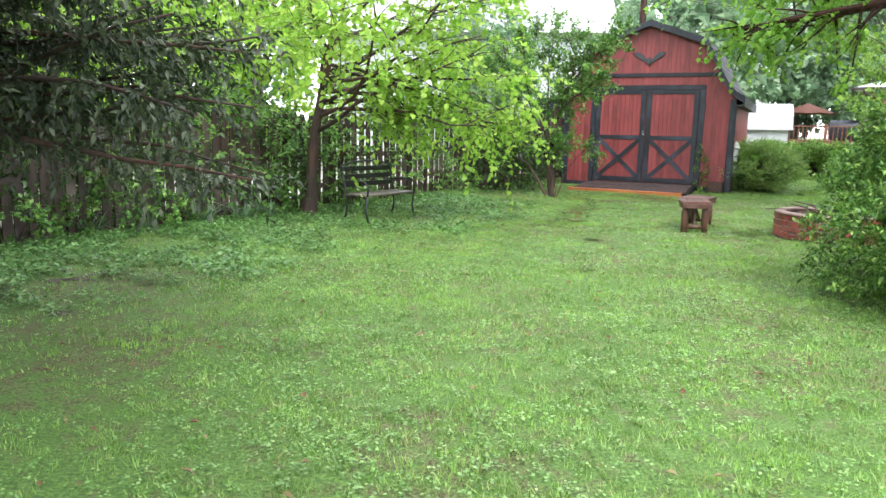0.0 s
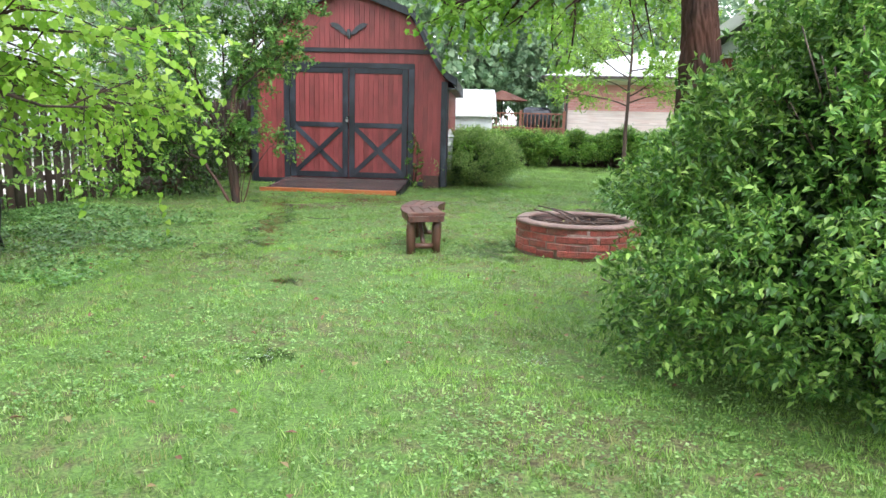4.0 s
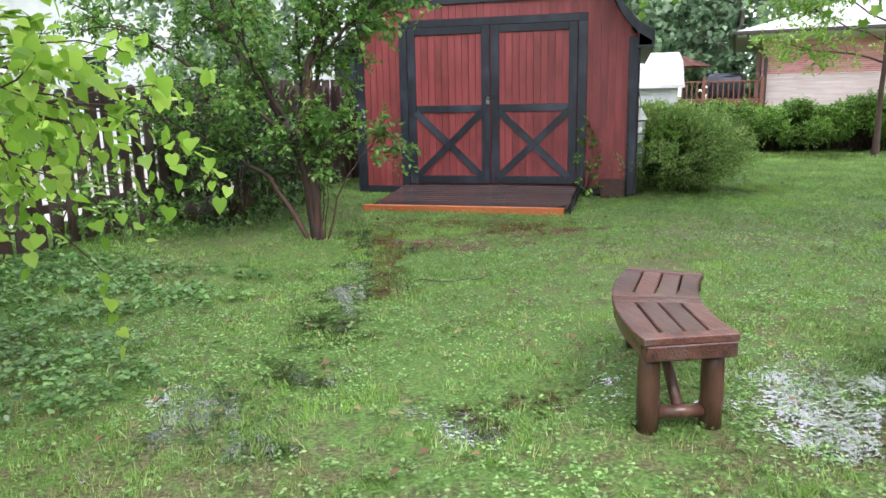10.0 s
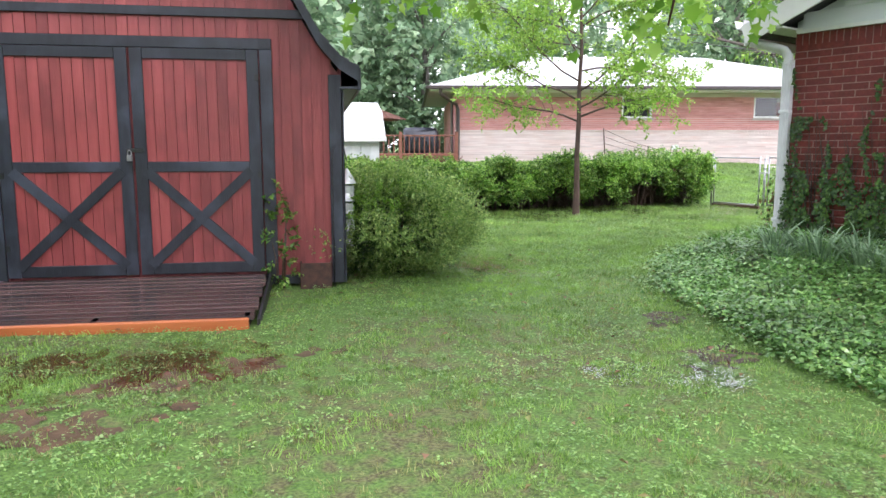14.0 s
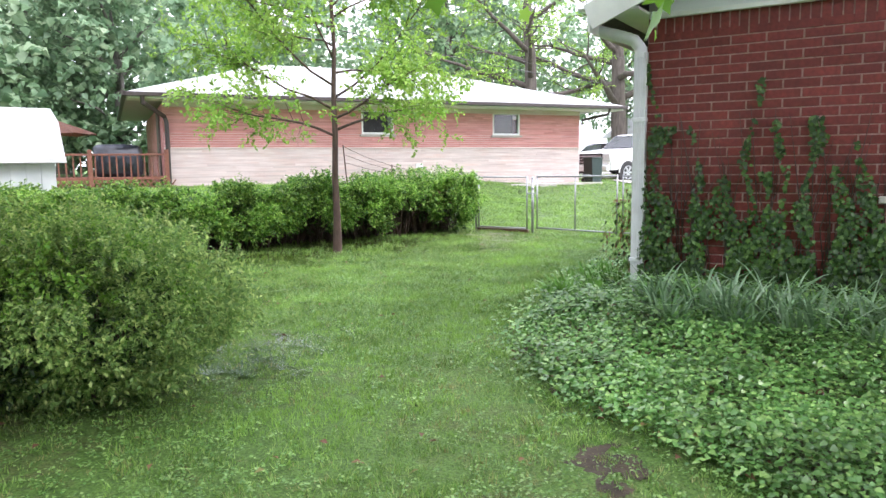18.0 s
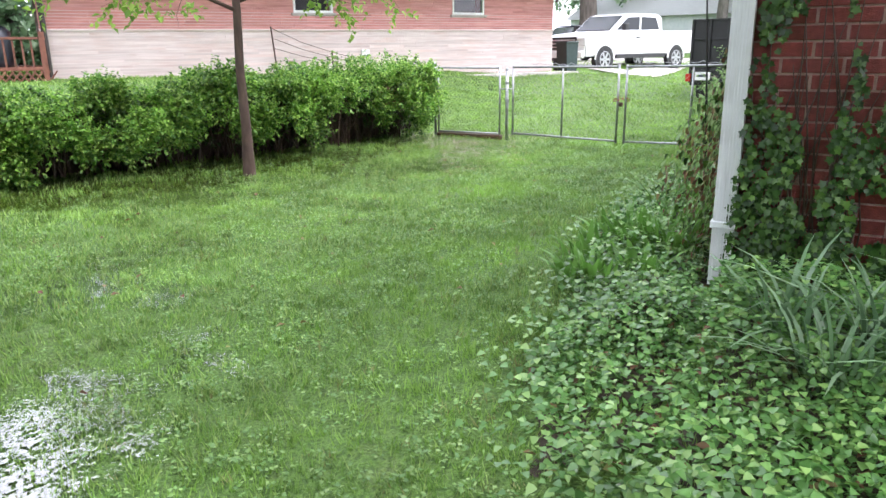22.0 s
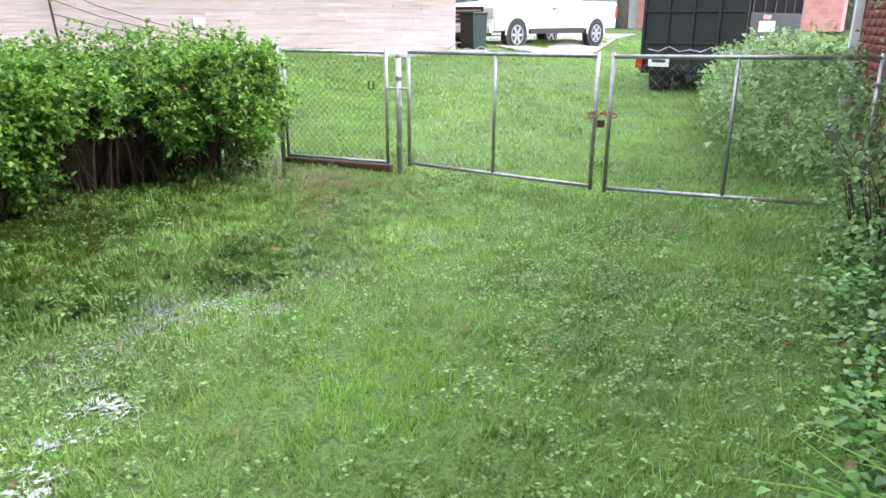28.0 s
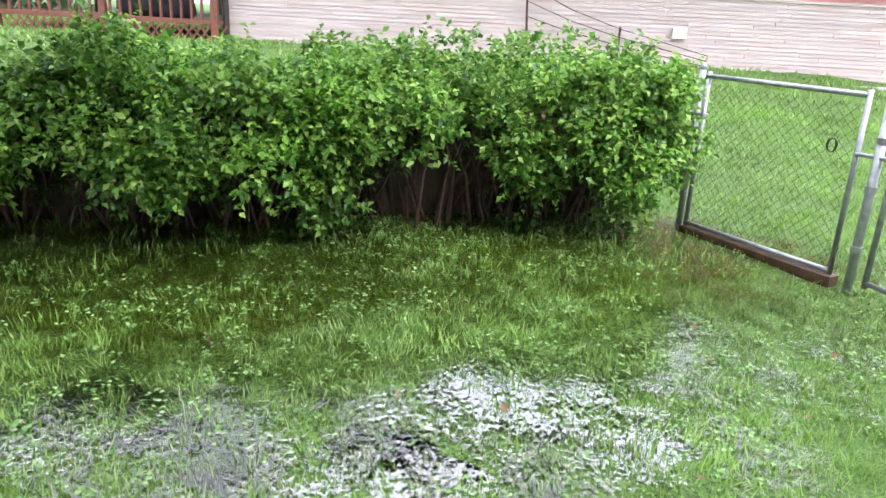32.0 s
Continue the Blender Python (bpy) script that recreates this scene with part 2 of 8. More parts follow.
M["darkcar"] = mat("dark_blue_car_paint", (0.03, 0.04, 0.055), (0.05, 0.06, 0.08), 3, 0.25, 0, vary=0)
M["binplastic"] = mat("dark_green_plastic", (0.012, 0.03, 0.028), (0.022, 0.045, 0.04), 9, 0.45, 0.1, 40, vary=0)
M["redlamp"] = mat("red_lens", (0.35, 0.015, 0.012), (0.45, 0.03, 0.02), 9, 0.2, 0, vary=0)
M["clearlamp"] = mat("clear_lens", (0.6, 0.62, 0.64), (0.75, 0.76, 0.77), 9, 0.12, 0, vary=0)
M["blackplastic"] = mat("black_plastic", (0.012, 0.012, 0.013), (0.025, 0.025, 0.027), 12, 0.45, 0.1, 60, vary=0.1)
M["dishgrey"] = mat("grey_dish_paint", (0.075, 0.065, 0.065), (0.13, 0.115, 0.115), 8, 0.45, 0.1, 60, vary=0)
M["interior"] = mat("dark_room_wall", (0.05, 0.05, 0.05), (0.07, 0.07, 0.07), 3, 0.9, 0, vary=0)
M["blind"] = mat("grey_window_blind", (0.09, 0.09, 0.09), (0.14, 0.14, 0.135), 4, 0.7, 0, vary=0.05)
M["silverfoil"] = mat("white_tin_spinner", (0.62, 0.64, 0.67), (0.80, 0.81, 0.83), 30, 0.2, 0.3, 40, metal=0.25, vary=0.2)
M["deckred"] = mat("red_brown_deck", (0.125, 0.044, 0.029), (0.205, 0.080, 0.050), 10, 0.5, 0.4, 60, vary=0.15)
M["bluetarp"] = mat("dark_blue_tarp", (0.012, 0.014, 0.020), (0.055, 0.065, 0.085), 4, 0.3, 0.8, 9, vary=0)
M["eagle"] = mat("dark_metal_eagle", (0.035, 0.04, 0.05), (0.075, 0.08, 0.09), 20, 0.45, 0.3, 60, metal=0.4, vary=0)
M["tarpwhite"] = mat("white_plastic_sheet", (0.65, 0.65, 0.64), (0.78, 0.78, 0.77), 8, 0.5, 0.4, 20, vary=0)
M["signwhite"] = mat("white_sign_vinyl", (0.65, 0.65, 0.65), (0.75, 0.75, 0.75), 8, 0.4, 0, vary=0)

M["lf_privet"] = leaf_mat("privet_leaf", (0.036, 0.105, 0.020), (0.105, 0.245, 0.040), (0.31, 0.47, 0.105), 0.30, 0.34)
M["lf_hedge"] = leaf_mat("hedge_leaf", (0.036, 0.110, 0.018), (0.135, 0.305, 0.045), (0.38, 0.55, 0.125), 0.34, 0.42)
M["lf_vine"] = leaf_mat("vine_leaf", (0.10, 0.25, 0.030), (0.20, 0.40, 0.050), (0.36, 0.54, 0.11), 0.4, 0.4)
M["lf_spirea"] = leaf_mat("spirea_leaf", (0.110, 0.210, 0.056), (0.235, 0.375, 0.100), (0.46, 0.56, 0.19), 0.45, 0.42)
M["lf_lilac"] = leaf_mat("lilac_leaf", (0.070, 0.180, 0.040), (0.150, 0.315, 0.066), (0.30, 0.46, 0.115), 0.35, 0.45)
M["lf_redbud"] = leaf_mat("redbud_leaf", (0.20, 0.38, 0.045), (0.32, 0.53, 0.070), (0.48, 0.66, 0.13), 0.4, 0.6)
M["lf_maple"] = leaf_mat("maple_leaf", (0.13, 0.29, 0.035), (0.21, 0.42, 0.050), (0.34, 0.55, 0.09), 0.4, 0.5)
M["lf_young"] = leaf_mat("young_tree_leaf", (0.16, 0.32, 0.05), (0.27, 0.46, 0.075), (0.42, 0.60, 0.13), 0.4, 0.5)
# distance haze is mixed into this leaf colour: paler, bluer green
M["lf_far"] = leaf_mat("hazy_distant_leaf", (0.155, 0.265, 0.155), (0.25, 0.38, 0.225), (0.38, 0.50, 0.31), 0.5, 0.42)
M["lf_conifer"] = leaf_mat("conifer_needle", (0.022, 0.036, 0.018), (0.048, 0.070, 0.034), (0.14, 0.165, 0.10), 0.45, 0.2)
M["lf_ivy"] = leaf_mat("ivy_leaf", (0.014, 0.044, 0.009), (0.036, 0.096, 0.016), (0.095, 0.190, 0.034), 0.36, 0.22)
M["lf_bed"] = leaf_mat("ground_ivy_leaf", (0.075, 0.190, 0.050), (0.150, 0.325, 0.085), (0.29, 0.47, 0.14), 0.28, 0.34, 0.6)
M["lf_strap"] = leaf_mat("strap_leaf", (0.11, 0.21, 0.105), (0.19, 0.32, 0.17), (0.29, 0.43, 0.26), 0.3, 0.3, 0.6)
M["lf_pale"] = leaf_mat("pale_shrub_leaf", (0.13, 0.25, 0.080), (0.24, 0.39, 0.145), (0.40, 0.53, 0.26), 0.45, 0.40)
M["lf_tulip"] = leaf_mat("broad_leaf", (0.085, 0.225, 0.040), (0.155, 0.35, 0.062), (0.27, 0.47, 0.11), 0.32, 0.38, 0.5)
M["lf_dead"] = leaf_mat("brown_vine_leaf", (0.13, 0.055, 0.036), (0.25, 0.13, 0.075), (0.22, 0.25, 0.08), 0.5, 0.25)
M["grass"] = leaf_mat("grass_blade", (0.100, 0.215, 0.038), (0.205, 0.370, 0.074), (0.38, 0.50, 0.165), 0.40, 0.4, 0.55, patch=(0.230, 0.405, 0.072), patch_scale=0.8)
M["drygrass"] = leaf_mat("dry_grass_blade", (0.175, 0.185, 0.065), (0.285, 0.295, 0.115), (0.41, 0.41, 0.20), 0.6, 0.3, 0.25)
M["lf_weed"] = leaf_mat("weed_leaf", (0.060, 0.150, 0.038), (0.115, 0.255, 0.062), (0.21, 0.36, 0.11), 0.36, 0.30, 0.5)
M["clover"] = leaf_mat("clover_leaf", (0.095, 0.220, 0.052), (0.180, 0.345, 0.086), (0.31, 0.46, 0.155), 0.35, 0.35, 0.6)

# lawn soil: green thatch with tan and bare patches
m, n, l, b = base_mat("lawn_thatch", 0.75, 0.0, 0.35)
tc = n.new("ShaderNodeTexCoord")
na, nb, nc = n.new("ShaderNodeTexNoise"), n.new("ShaderNodeTexNoise"), n.new("ShaderNodeTexNoise")
for q, s, d in ((na, 0.55, 5), (nb, 9.0, 6), (nc, 55.0, 4)):
    q.inputs["Scale"].default_value, q.inputs["Detail"].default_value = s, d
    l.new(tc.outputs["Object"], q.inputs["Vector"])
r1, r2 = n.new("ShaderNodeValToRGB"), n.new("ShaderNodeValToRGB")
r1.color_ramp.elements[0].position, r1.color_ramp.elements[0].color = 0.35, (0.046, 0.098, 0.018, 1)
r1.color_ramp.elements[1].position, r1.color_ramp.elements[1].color = 0.65, (0.118, 0.220, 0.042, 1)
r2.color_ramp.elements[0].position, r2.color_ramp.elements[0].color = 0.40, (0.060, 0.055, 0.025, 1)
r2.color_ramp.elements[1].position, r2.color_ramp.elements[1].color = 0.62, (0.150, 0.155, 0.060, 1)
l.new(nc.outputs[0], r1.inputs[0])
l.new(nc.outputs[0], r2.inputs[0])
mr, mx = n.new("ShaderNodeMapRange"), n.new("ShaderNodeMix")
ad = n.new("ShaderNodeMath")
l.new(na.outputs[0], ad.inputs[0])
l.new(nb.outputs[0], ad.inputs[1])
mr.inputs[1].default_value, mr.inputs[2].default_value = 0.96, 1.22
mx.data_type = "RGBA"
l.new(ad.outputs[0], mr.inputs[0])
sx, west, mm = n.new("ShaderNodeSeparateXYZ"), n.new("ShaderNodeMapRange"), n.new("ShaderNodeMath")
west.inputs[1].default_value, west.inputs[2].default_value, west.inputs[3].default_value, west.inputs[4].default_value = 6.5, 10.0, 1.0, 0.12
mm.operation = "MULTIPLY"
l.new(tc.outputs["Object"], sx.inputs[0])
l.new(sx.outputs[0], west.inputs[0])
l.new(mr.outputs[0], mm.inputs[0])
l.new(west.outputs[0], mm.inputs[1])
l.new(mm.outputs[0], mx.inputs[0])
l.new(r1.outputs[0], mx.inputs[6])
l.new(r2.outputs[0], mx.inputs[7])
l.new(mx.outputs[2], b.inputs["Base Color"])
bp = n.new("ShaderNodeBump")
bp.inputs["Strength"].default_value, bp.inputs["Distance"].default_value = 0.9, 0.03
l.new(nc.outputs[0], bp.inputs["Height"])
l.new(bp.outputs[0], b.inputs["Normal"])
M["lawn"] = m

def water_mat(name, ior, tint, rough=0.03, ripple=0.15, size=14, broken=1.0):
    """Rainwater: a clear film whose gloss follows the angle, thinning out towards an uneven shore."""
    m = bpy.data.materials.new(name)
    m.use_nodes = True
    n, l = m.node_tree.nodes, m.node_tree.links
    n.remove(n["Principled BSDF"])
    clear, gloss, fres, both = n.new("ShaderNodeBsdfTransparent"), n.new("ShaderNodeBsdfGlossy"), n.new("ShaderNodeFresnel"), n.new("ShaderNodeMixShader")
    gloss.inputs["Color"].default_value = (1, 1, 1, 1)
    gloss.inputs["Roughness"].default_value = rough
    fres.inputs["IOR"].default_value = ior
    tc, nz, bp = n.new("ShaderNodeTexCoord"), n.new("ShaderNodeTexNoise"), n.new("ShaderNodeBump")
    nz.inputs["Scale"].default_value = size
    l.new(tc.outputs["Object"], nz.inputs["Vector"])
    bp.inputs["Strength"].default_value, bp.inputs["Distance"].default_value = ripple, 0.01
    l.new(nz.outputs[0], bp.inputs["Height"])
    for sh in (gloss, fres):
        l.new(bp.outputs[0], sh.inputs["Normal"])
    # depth of the water, broken by tufts and clods
    at = n.new("ShaderNodeAttribute")
    at.attribute_name = "depth"
    last = at.outputs["Fac"]
    for s, d, amp in ((7.0, 3, 2.6), (42.0, 2, 4.2)):
        q, ma = n.new("ShaderNodeTexNoise"), n.new("ShaderNodeMath")
        q.inputs["Scale"].default_value, q.inputs["Detail"].default_value = s, d
        l.new(tc.outputs["Object"], q.inputs["Vector"])
        ma.operation = "MULTIPLY_ADD"
        ma.inputs[1].default_value = amp * broken
        l.new(q.outputs[0], ma.inputs[0])
        sb = n.new("ShaderNodeMath")
        sb.operation = "SUBTRACT"
        sb.inputs[1].default_value = 0.5 * amp * broken
        l.new(last, sb.inputs[0])
        l.new(sb.outputs[0], ma.inputs[2])
        last = ma.outputs[0]
    mask = n.new("ShaderNodeMapRange")
    mask.interpolation_type = "SMOOTHSTEP"
    mask.inputs[1].default_value, mask.inputs[2].default_value = 0.30, 0.95
    l.new(last, mask.inputs[0])
    tm = n.new("ShaderNodeMix")
    tm.data_type = "RGBA"
    tm.inputs[6].default_value, tm.inputs[7].default_value = (1, 1, 1, 1), (*tint, 1)
    l.new(mask.outputs[0], tm.inputs[0])
    l.new(tm.outputs[2], clear.inputs[0])
    fm = n.new("ShaderNodeMath")
    fm.operation = "MULTIPLY"
    l.new(fres.outputs[0], fm.inputs[0])
    l.new(mask.outputs[0], fm.inputs[1])
    l.new(fm.outputs[0], both.inputs[0])
    l.new(clear.outputs[0], both.inputs[1])
    l.new(gloss.outputs[0], both.inputs[2])
    l.new(both.outputs[0], n["Material Output"].inputs[0])
    return m


M["water"] = water_mat("clear_rainwater", 3.2, (0.95, 0.93, 0.88), 0.06, 0.10, 30, 0.95)
M["floodwater"] = water_mat("brown_floodwater", 1.45, (0.84, 0.80, 0.58), 0.10, 0.15, 14, 0.7)
M["shallowwater"] = water_mat("shallow_rainwater", 1.6, (0.90, 0.87, 0.72), 0.10, 0.15, 20, 1.0)
M["mudwater"] = water_mat("muddy_red_water", 1.5, (0.74, 0.50, 0.38), 0.14, 0.5, 30, 0.8)

m, n, l, b = base_mat("window_glass", 0.02, 0, 0.5)
b.inputs["Transmission Weight"].default_value = 1.0
b.inputs["IOR"].default_value = 1.45
M["glass"] = m
m, n, l, b = base_mat("tinted_car_glass", 0.08, 0, 0.25)
b.inputs["Base Color"].default_value = (0.03, 0.035, 0.04, 1)
M["carglass"] = m


# ---- builders ----
def thing(name, label, category, x=0.0, y=0.0, z=0.0, rz=0.0, group="", kind=""):
    ob = new(name)
    ob.empty_display_size = 0.1
    ob.matrix_world = pose(x, y, z, 0, 0, rz)
    return tagged(ob, label, category, group, kind)


def part(name, bm, material, parent=None, label="", smooth=False, m=None, bake=None):
    """Link a bmesh as one mesh object; m poses the object, bake moves its vertices."""
    if bake is not None:
        bm.transform(bake)
        bmesh.ops.recalc_face_normals(bm, faces=bm.faces[:])
    me = bpy.data.meshes.new(name)
    bm.to_mesh(me)
    bm.free()
    me.materials.append(M[material])
    if smooth:
        me.polygons.foreach_set("use_smooth", [True] * len(me.polygons))
    ob = new(name, me)
    ob.parent = parent
    if m is not None:
        ob.matrix_basis = m
    if label:
        tagged(ob, label)
    return ob


def place(name, me, parent, m, label=""):
    ob = new(name, me)
    ob.parent = parent
    ob.matrix_basis = m
    if label:
        tagged(ob, label)
    return ob


def fast_mesh(name, V, F, material, smooth=False):
    V, F = np.asarray(V, np.float32), np.asarray(F, np.int32)
    me = bpy.data.meshes.new(name)
    me.vertices.add(len(V))
    me.vertices.foreach_set("co", V.ravel())
    me.loops.add(F.size)
    me.loops.foreach_set("vertex_index", F.ravel())
    me.polygons.add(len(F))
    me.polygons.foreach_set("loop_start", np.arange(len(F), dtype=np.int32) * F.shape[1])
    me.update(calc_edges=True)
    me.materials.append(M[material])
    if smooth:
        me.polygons.foreach_set("use_smooth", np.ones(len(F), bool))
    return me


def fast_part(name, VF, material, parent=None, label="", smooth=False):
    ob = new(name, fast_mesh(name, VF[0], VF[1], material, smooth))
    ob.parent = parent
    if label:
        tagged(ob, label)
    return ob


def box(bm, x0, x1, y0, y1, z0, z1, bev=0.0, m=None):
    """A box, its edges bevelled, optionally turned by m."""
    t = bmesh.ops.create_cube(bm, size=1)
    bmesh.ops.transform(bm, matrix=Matrix.LocRotScale(((x0 + x1) / 2, (y0 + y1) / 2, (z0 + z1) / 2), None, (abs(x1 - x0), abs(y1 - y0), abs(z1 - z0))), verts=t["verts"])
    if m is not None:
        bmesh.ops.transform(bm, matrix=m, verts=t["verts"])
    if bev:
        es = list({e for v in t["verts"] for e in v.link_edges})
        bmesh.ops.bevel(bm, geom=es, offset=bev, segments=1, affect="EDGES", profile=0.5)
    return bm


def boxed(x0, x1, y0, y1, z0, z1, bev=0.004, m=None):
    return box(bmesh.new(), x0, x1, y0, y1, z0, z1, bev, m)


def strut(bm, p, q, w, t, up=(0, 0, 1)):
    """A square bar from p to q, w across and t along up."""
    p, q = Vector(p), Vector(q)
    d = (q - p).normalized()
    s = d.cross(Vector(up)).normalized()
    u = s.cross(d)
    vs = [bm.verts.new(c + s * a * w / 2 + u * e * t / 2) for c in (p, q) for a, e in ((-1, -1), (1, -1), (1, 1), (-1, 1))]
    for i in range(4):
        bm.faces.new((vs[i], vs[(i + 1) % 4], vs[4 + (i + 1) % 4], vs[4 + i]))
    bm.faces.new(vs[3::-1])
    bm.faces.new(vs[4:])
    return bm


def tube(bm, pts, radii, n=8, cap=True):
    """A round, tapering tube along points."""
    pts = [Vector(p) for p in pts]
    if not hasattr(radii, "__len__"):
        radii = [radii] * len(pts)
    rings, ref = [], None
    for i, p in enumerate(pts):
        d = (pts[min(i + 1, len(pts) - 1)] - pts[max(i - 1, 0)]).normalized()
        if ref is None:
            ref = d.orthogonal().normalized()
        ref = (ref - d * ref.dot(d)).normalized()
        s = d.cross(ref)
        rings.append([bm.verts.new(p + (ref * math.cos(a) + s * math.sin(a)) * radii[i]) for a in (2 * math.pi * k / n for k in range(n))])
    for a, c in zip(rings, rings[1:]):
        for k in range(n):
            bm.faces.new((a[k], a[(k + 1) % n], c[(k + 1) % n], c[k]))
    if cap:
        bm.faces.new(rings[0][::-1])
        bm.faces.new(rings[-1])
    return bm


def tubed(pts, radii, n=8):
    return tube(bmesh.new(), pts, radii, n)


def prism(outline, y0, y1):
    """Extrude an outline of (x, z) from y0 to y1."""
    bm = bmesh.new()
    a = [bm.verts.new((x, y0, z)) for x, z in outline]
    c = [bm.verts.new((x, y1, z)) for x, z in outline]
    k = len(outline)
    for i in range(k):
        bm.faces.new((a[i], a[(i + 1) % k], c[(i + 1) % k], c[i]))
    bm.faces.new(a[::-1])
    bm.faces.new(c)
    bmesh.ops.recalc_face_normals(bm, faces=bm.faces[:])
    return bm


def unit(v):
    return v / np.maximum(np.linalg.norm(v, axis=-1, keepdims=True), 1e-9)


def oval_leaves(base, d, up, L, W, fold=0.25):
    """Folded pointed leaves: four corners, creased on the midrib."""
    N = len(base)
    d = unit(d)
    s = unit(np.cross(d, up))
    u = np.cross(s, d)
    L, W = np.broadcast_to(L, N)[:, None], np.broadcast_to(W, N)[:, None]
    mid = base + d * L * 0.45
    V = np.stack([base, mid + s * W / 2 + u * W * fold, base + d * L - u * L * 0.12, mid - s * W / 2 + u * W * fold], 1).reshape(-1, 3)
    k = np.arange(N)[:, None] * 4
    F = np.concatenate([k + [0, 1, 2], k + [0, 2, 3]])
    return V, F


LOBES = np.array([(0.0, 0.0), (0.42, -0.08), (0.34, 0.26), (0.60, 0.50), (0.26, 0.62), (0.0, 1.05), (-0.26, 0.62), (-0.60, 0.50), (-0.34, 0.26), (-0.42, -0.08)])
IVY = np.array([(0.0, -0.02), (0.50, 0.10), (0.34, 0.60), (0.0, 1.05), (-0.34, 0.60), (-0.50, 0.10)])
HEART = np.array([(0.0, 0.05), (0.22, -0.06), (0.46, 0.12), (0.45, 0.42), (0.22, 0.78), (0.0, 1.05), (-0.22, 0.78), (-0.45, 0.42), (-0.46, 0.12), (-0.22, -0.06)])


def shaped_leaves(base, d, up, L, shape, cup=0.12):
    """Leaves with a lobed or heart-shaped outline, slightly cupped."""
    N, K = len(base), len(shape)
    d = unit(d)
    s = unit(np.cross(d, up))
    u = np.cross(s, d)
    L = np.broadcast_to(L, N)[:, None, None]
    sx, sy = shape[:, 0][None, :, None], shape[:, 1][None, :, None]
    V = base[:, None] + (s[:, None] * sx + d[:, None] * sy + u[:, None] * (np.abs(sx) * cup - sy * sy * 0.12)) * L
    c = base[:, None] + (d[:, None] * 0.45 - u[:, None] * 0.04) * L
    V = np.concatenate([V, c], 1).reshape(-1, 3)
    k = np.arange(N)[:, None] * (K + 1)
    F = np.concatenate([k + [i, (i + 1) % K, K] for i in range(K)])
    return V, F


def sprigs(rng, base, axis, n, length, L, W, splay=0.8, shape=None, droop=0.0):
    """Short shoots, each with n leaves set along it."""
    K = len(base)
    axis = unit(axis)
    t = np.linspace(0.15, 1.0, n)[None, :, None]
    pos = base[:, None] + axis[:, None] * t * np.broadcast_to(length, K)[:, None, None]
    pos[..., 2] -= droop * (t[..., 0] ** 2) * np.broadcast_to(length, K)[:, None]
    pos = pos.reshape(-1, 3)
    ax = np.repeat(axis, n, 0)
    rnd = rng.normal(size=ax.shape)
    side = unit(np.cross(ax, rnd))
    d = ax * (1 - splay * 0.5) + side * splay
    d[:, 2] -= droop
    up = rng.normal(size=ax.shape) * 0.45 + np.array([0, 0, 1.0])
    sc = rng.uniform(0.65, 1.2, len(pos))
    if shape is None:
        return oval_leaves(pos, d, up, L * sc, W * sc)
    return shaped_leaves(pos, d, up, L * sc, shape)


def smooth(a, b, v):
    t = np.clip((v - a) / (b - a), 0, 1)
    return t * t * (3 - 2 * t)


def waves(x, y, s, seed):
    """A cheap, smooth, uneven field between about -1 and 1."""
    r = np.random.RandomState(seed)
    out = 0
    for k in range(6):
        a, f, p = r.uniform(0, 6.28), s * r.uniform(0.6, 2.4), r.uniform(0, 6.28)
        out = out + np.sin((x * math.cos(a) + y * math.sin(a)) * f + p + 1.3 * np.sin(x * f * 0.37 + y * f * 0.53 + p))
    return out / 3.2


# ---- the ground ----
HOUSE_X, HOUSE_Y = 11.40, 14.62      # the brick house's north-west corner


def ground_z(x, y):
    x, y = np.asarray(x, float), np.asarray(y, float)
    z = 0.0105 * np.clip(y, -30, 45) + 0.0025 * np.clip(x, -30, 60)
    north = (x - 11) * 0.293 + (y - 22.1) * 0.956
    z = z - 0.10 * smooth(27.5, 29.5, x)
    rise = 0.75 * np.clip((x - 18.8) / 9, 0, 1) * np.clip((y - 12) / 10, 0.15, 1)
    z = z + np.maximum(rise, 0.8 * np.clip((north - 0.9) / 4.5, 0, 1))
    d = np.hypot(np.maximum(HOUSE_X - x, 0), np.maximum(y - HOUSE_Y, 0))
    z = z + (0.30 * (1 - smooth(0.1, 2.6, d)) * (y > 2)) * np.where(y > HOUSE_Y, 0.6, 1.0)
    return z + 0.013 * waves(x, y, 1.6, 3) + 0.009 * waves(x, y, 5.0, 4)


def gz(x, y):
    return float(ground_z(x, y))


def axis_steps(lo, hi, step):
    far = [4, 10, 20, 40, 80, 160, 320, 640]
    return np.concatenate([[lo - f for f in far[::-1]], np.arange(lo, hi + step / 2, step), [hi + f for f in far]])


gx, gy = axis_steps(-9, 44, 0.25), axis_steps(-8, 36, 0.25)
GX, GY = np.meshgrid(gx, gy)
GV = np.stack([GX, GY, ground_z(GX, GY)], -1).reshape(-1, 3)
ii, jj = np.meshgrid(np.arange(len(gx) - 1), np.arange(len(gy) - 1))
a0 = (jj * len(gx) + ii).ravel()
GF = np.stack([a0, a0 + 1, a0 + 1 + len(gx), a0 + len(gx)], 1)
ground = new("ground", fast_mesh("ground", GV, GF, "lawn", True))
tagged(ground, "rain-soaked green lawn with tan and bare muddy patches", "lawn", kind="structure")

# ---- the red barn shed ----
def gambrel(k):
    """The shed's roof line, outside, at height offset k."""
    right = [(0.0, 4.13), (1.29, 3.66), (1.55, 3.15), (1.80, 2.70), (1.99, 2.48), (2.19, 2.36)]
    return [(-x, z + k) for x, z in right[::-1]] + [(x, z + k) for x, z in right[1:]]


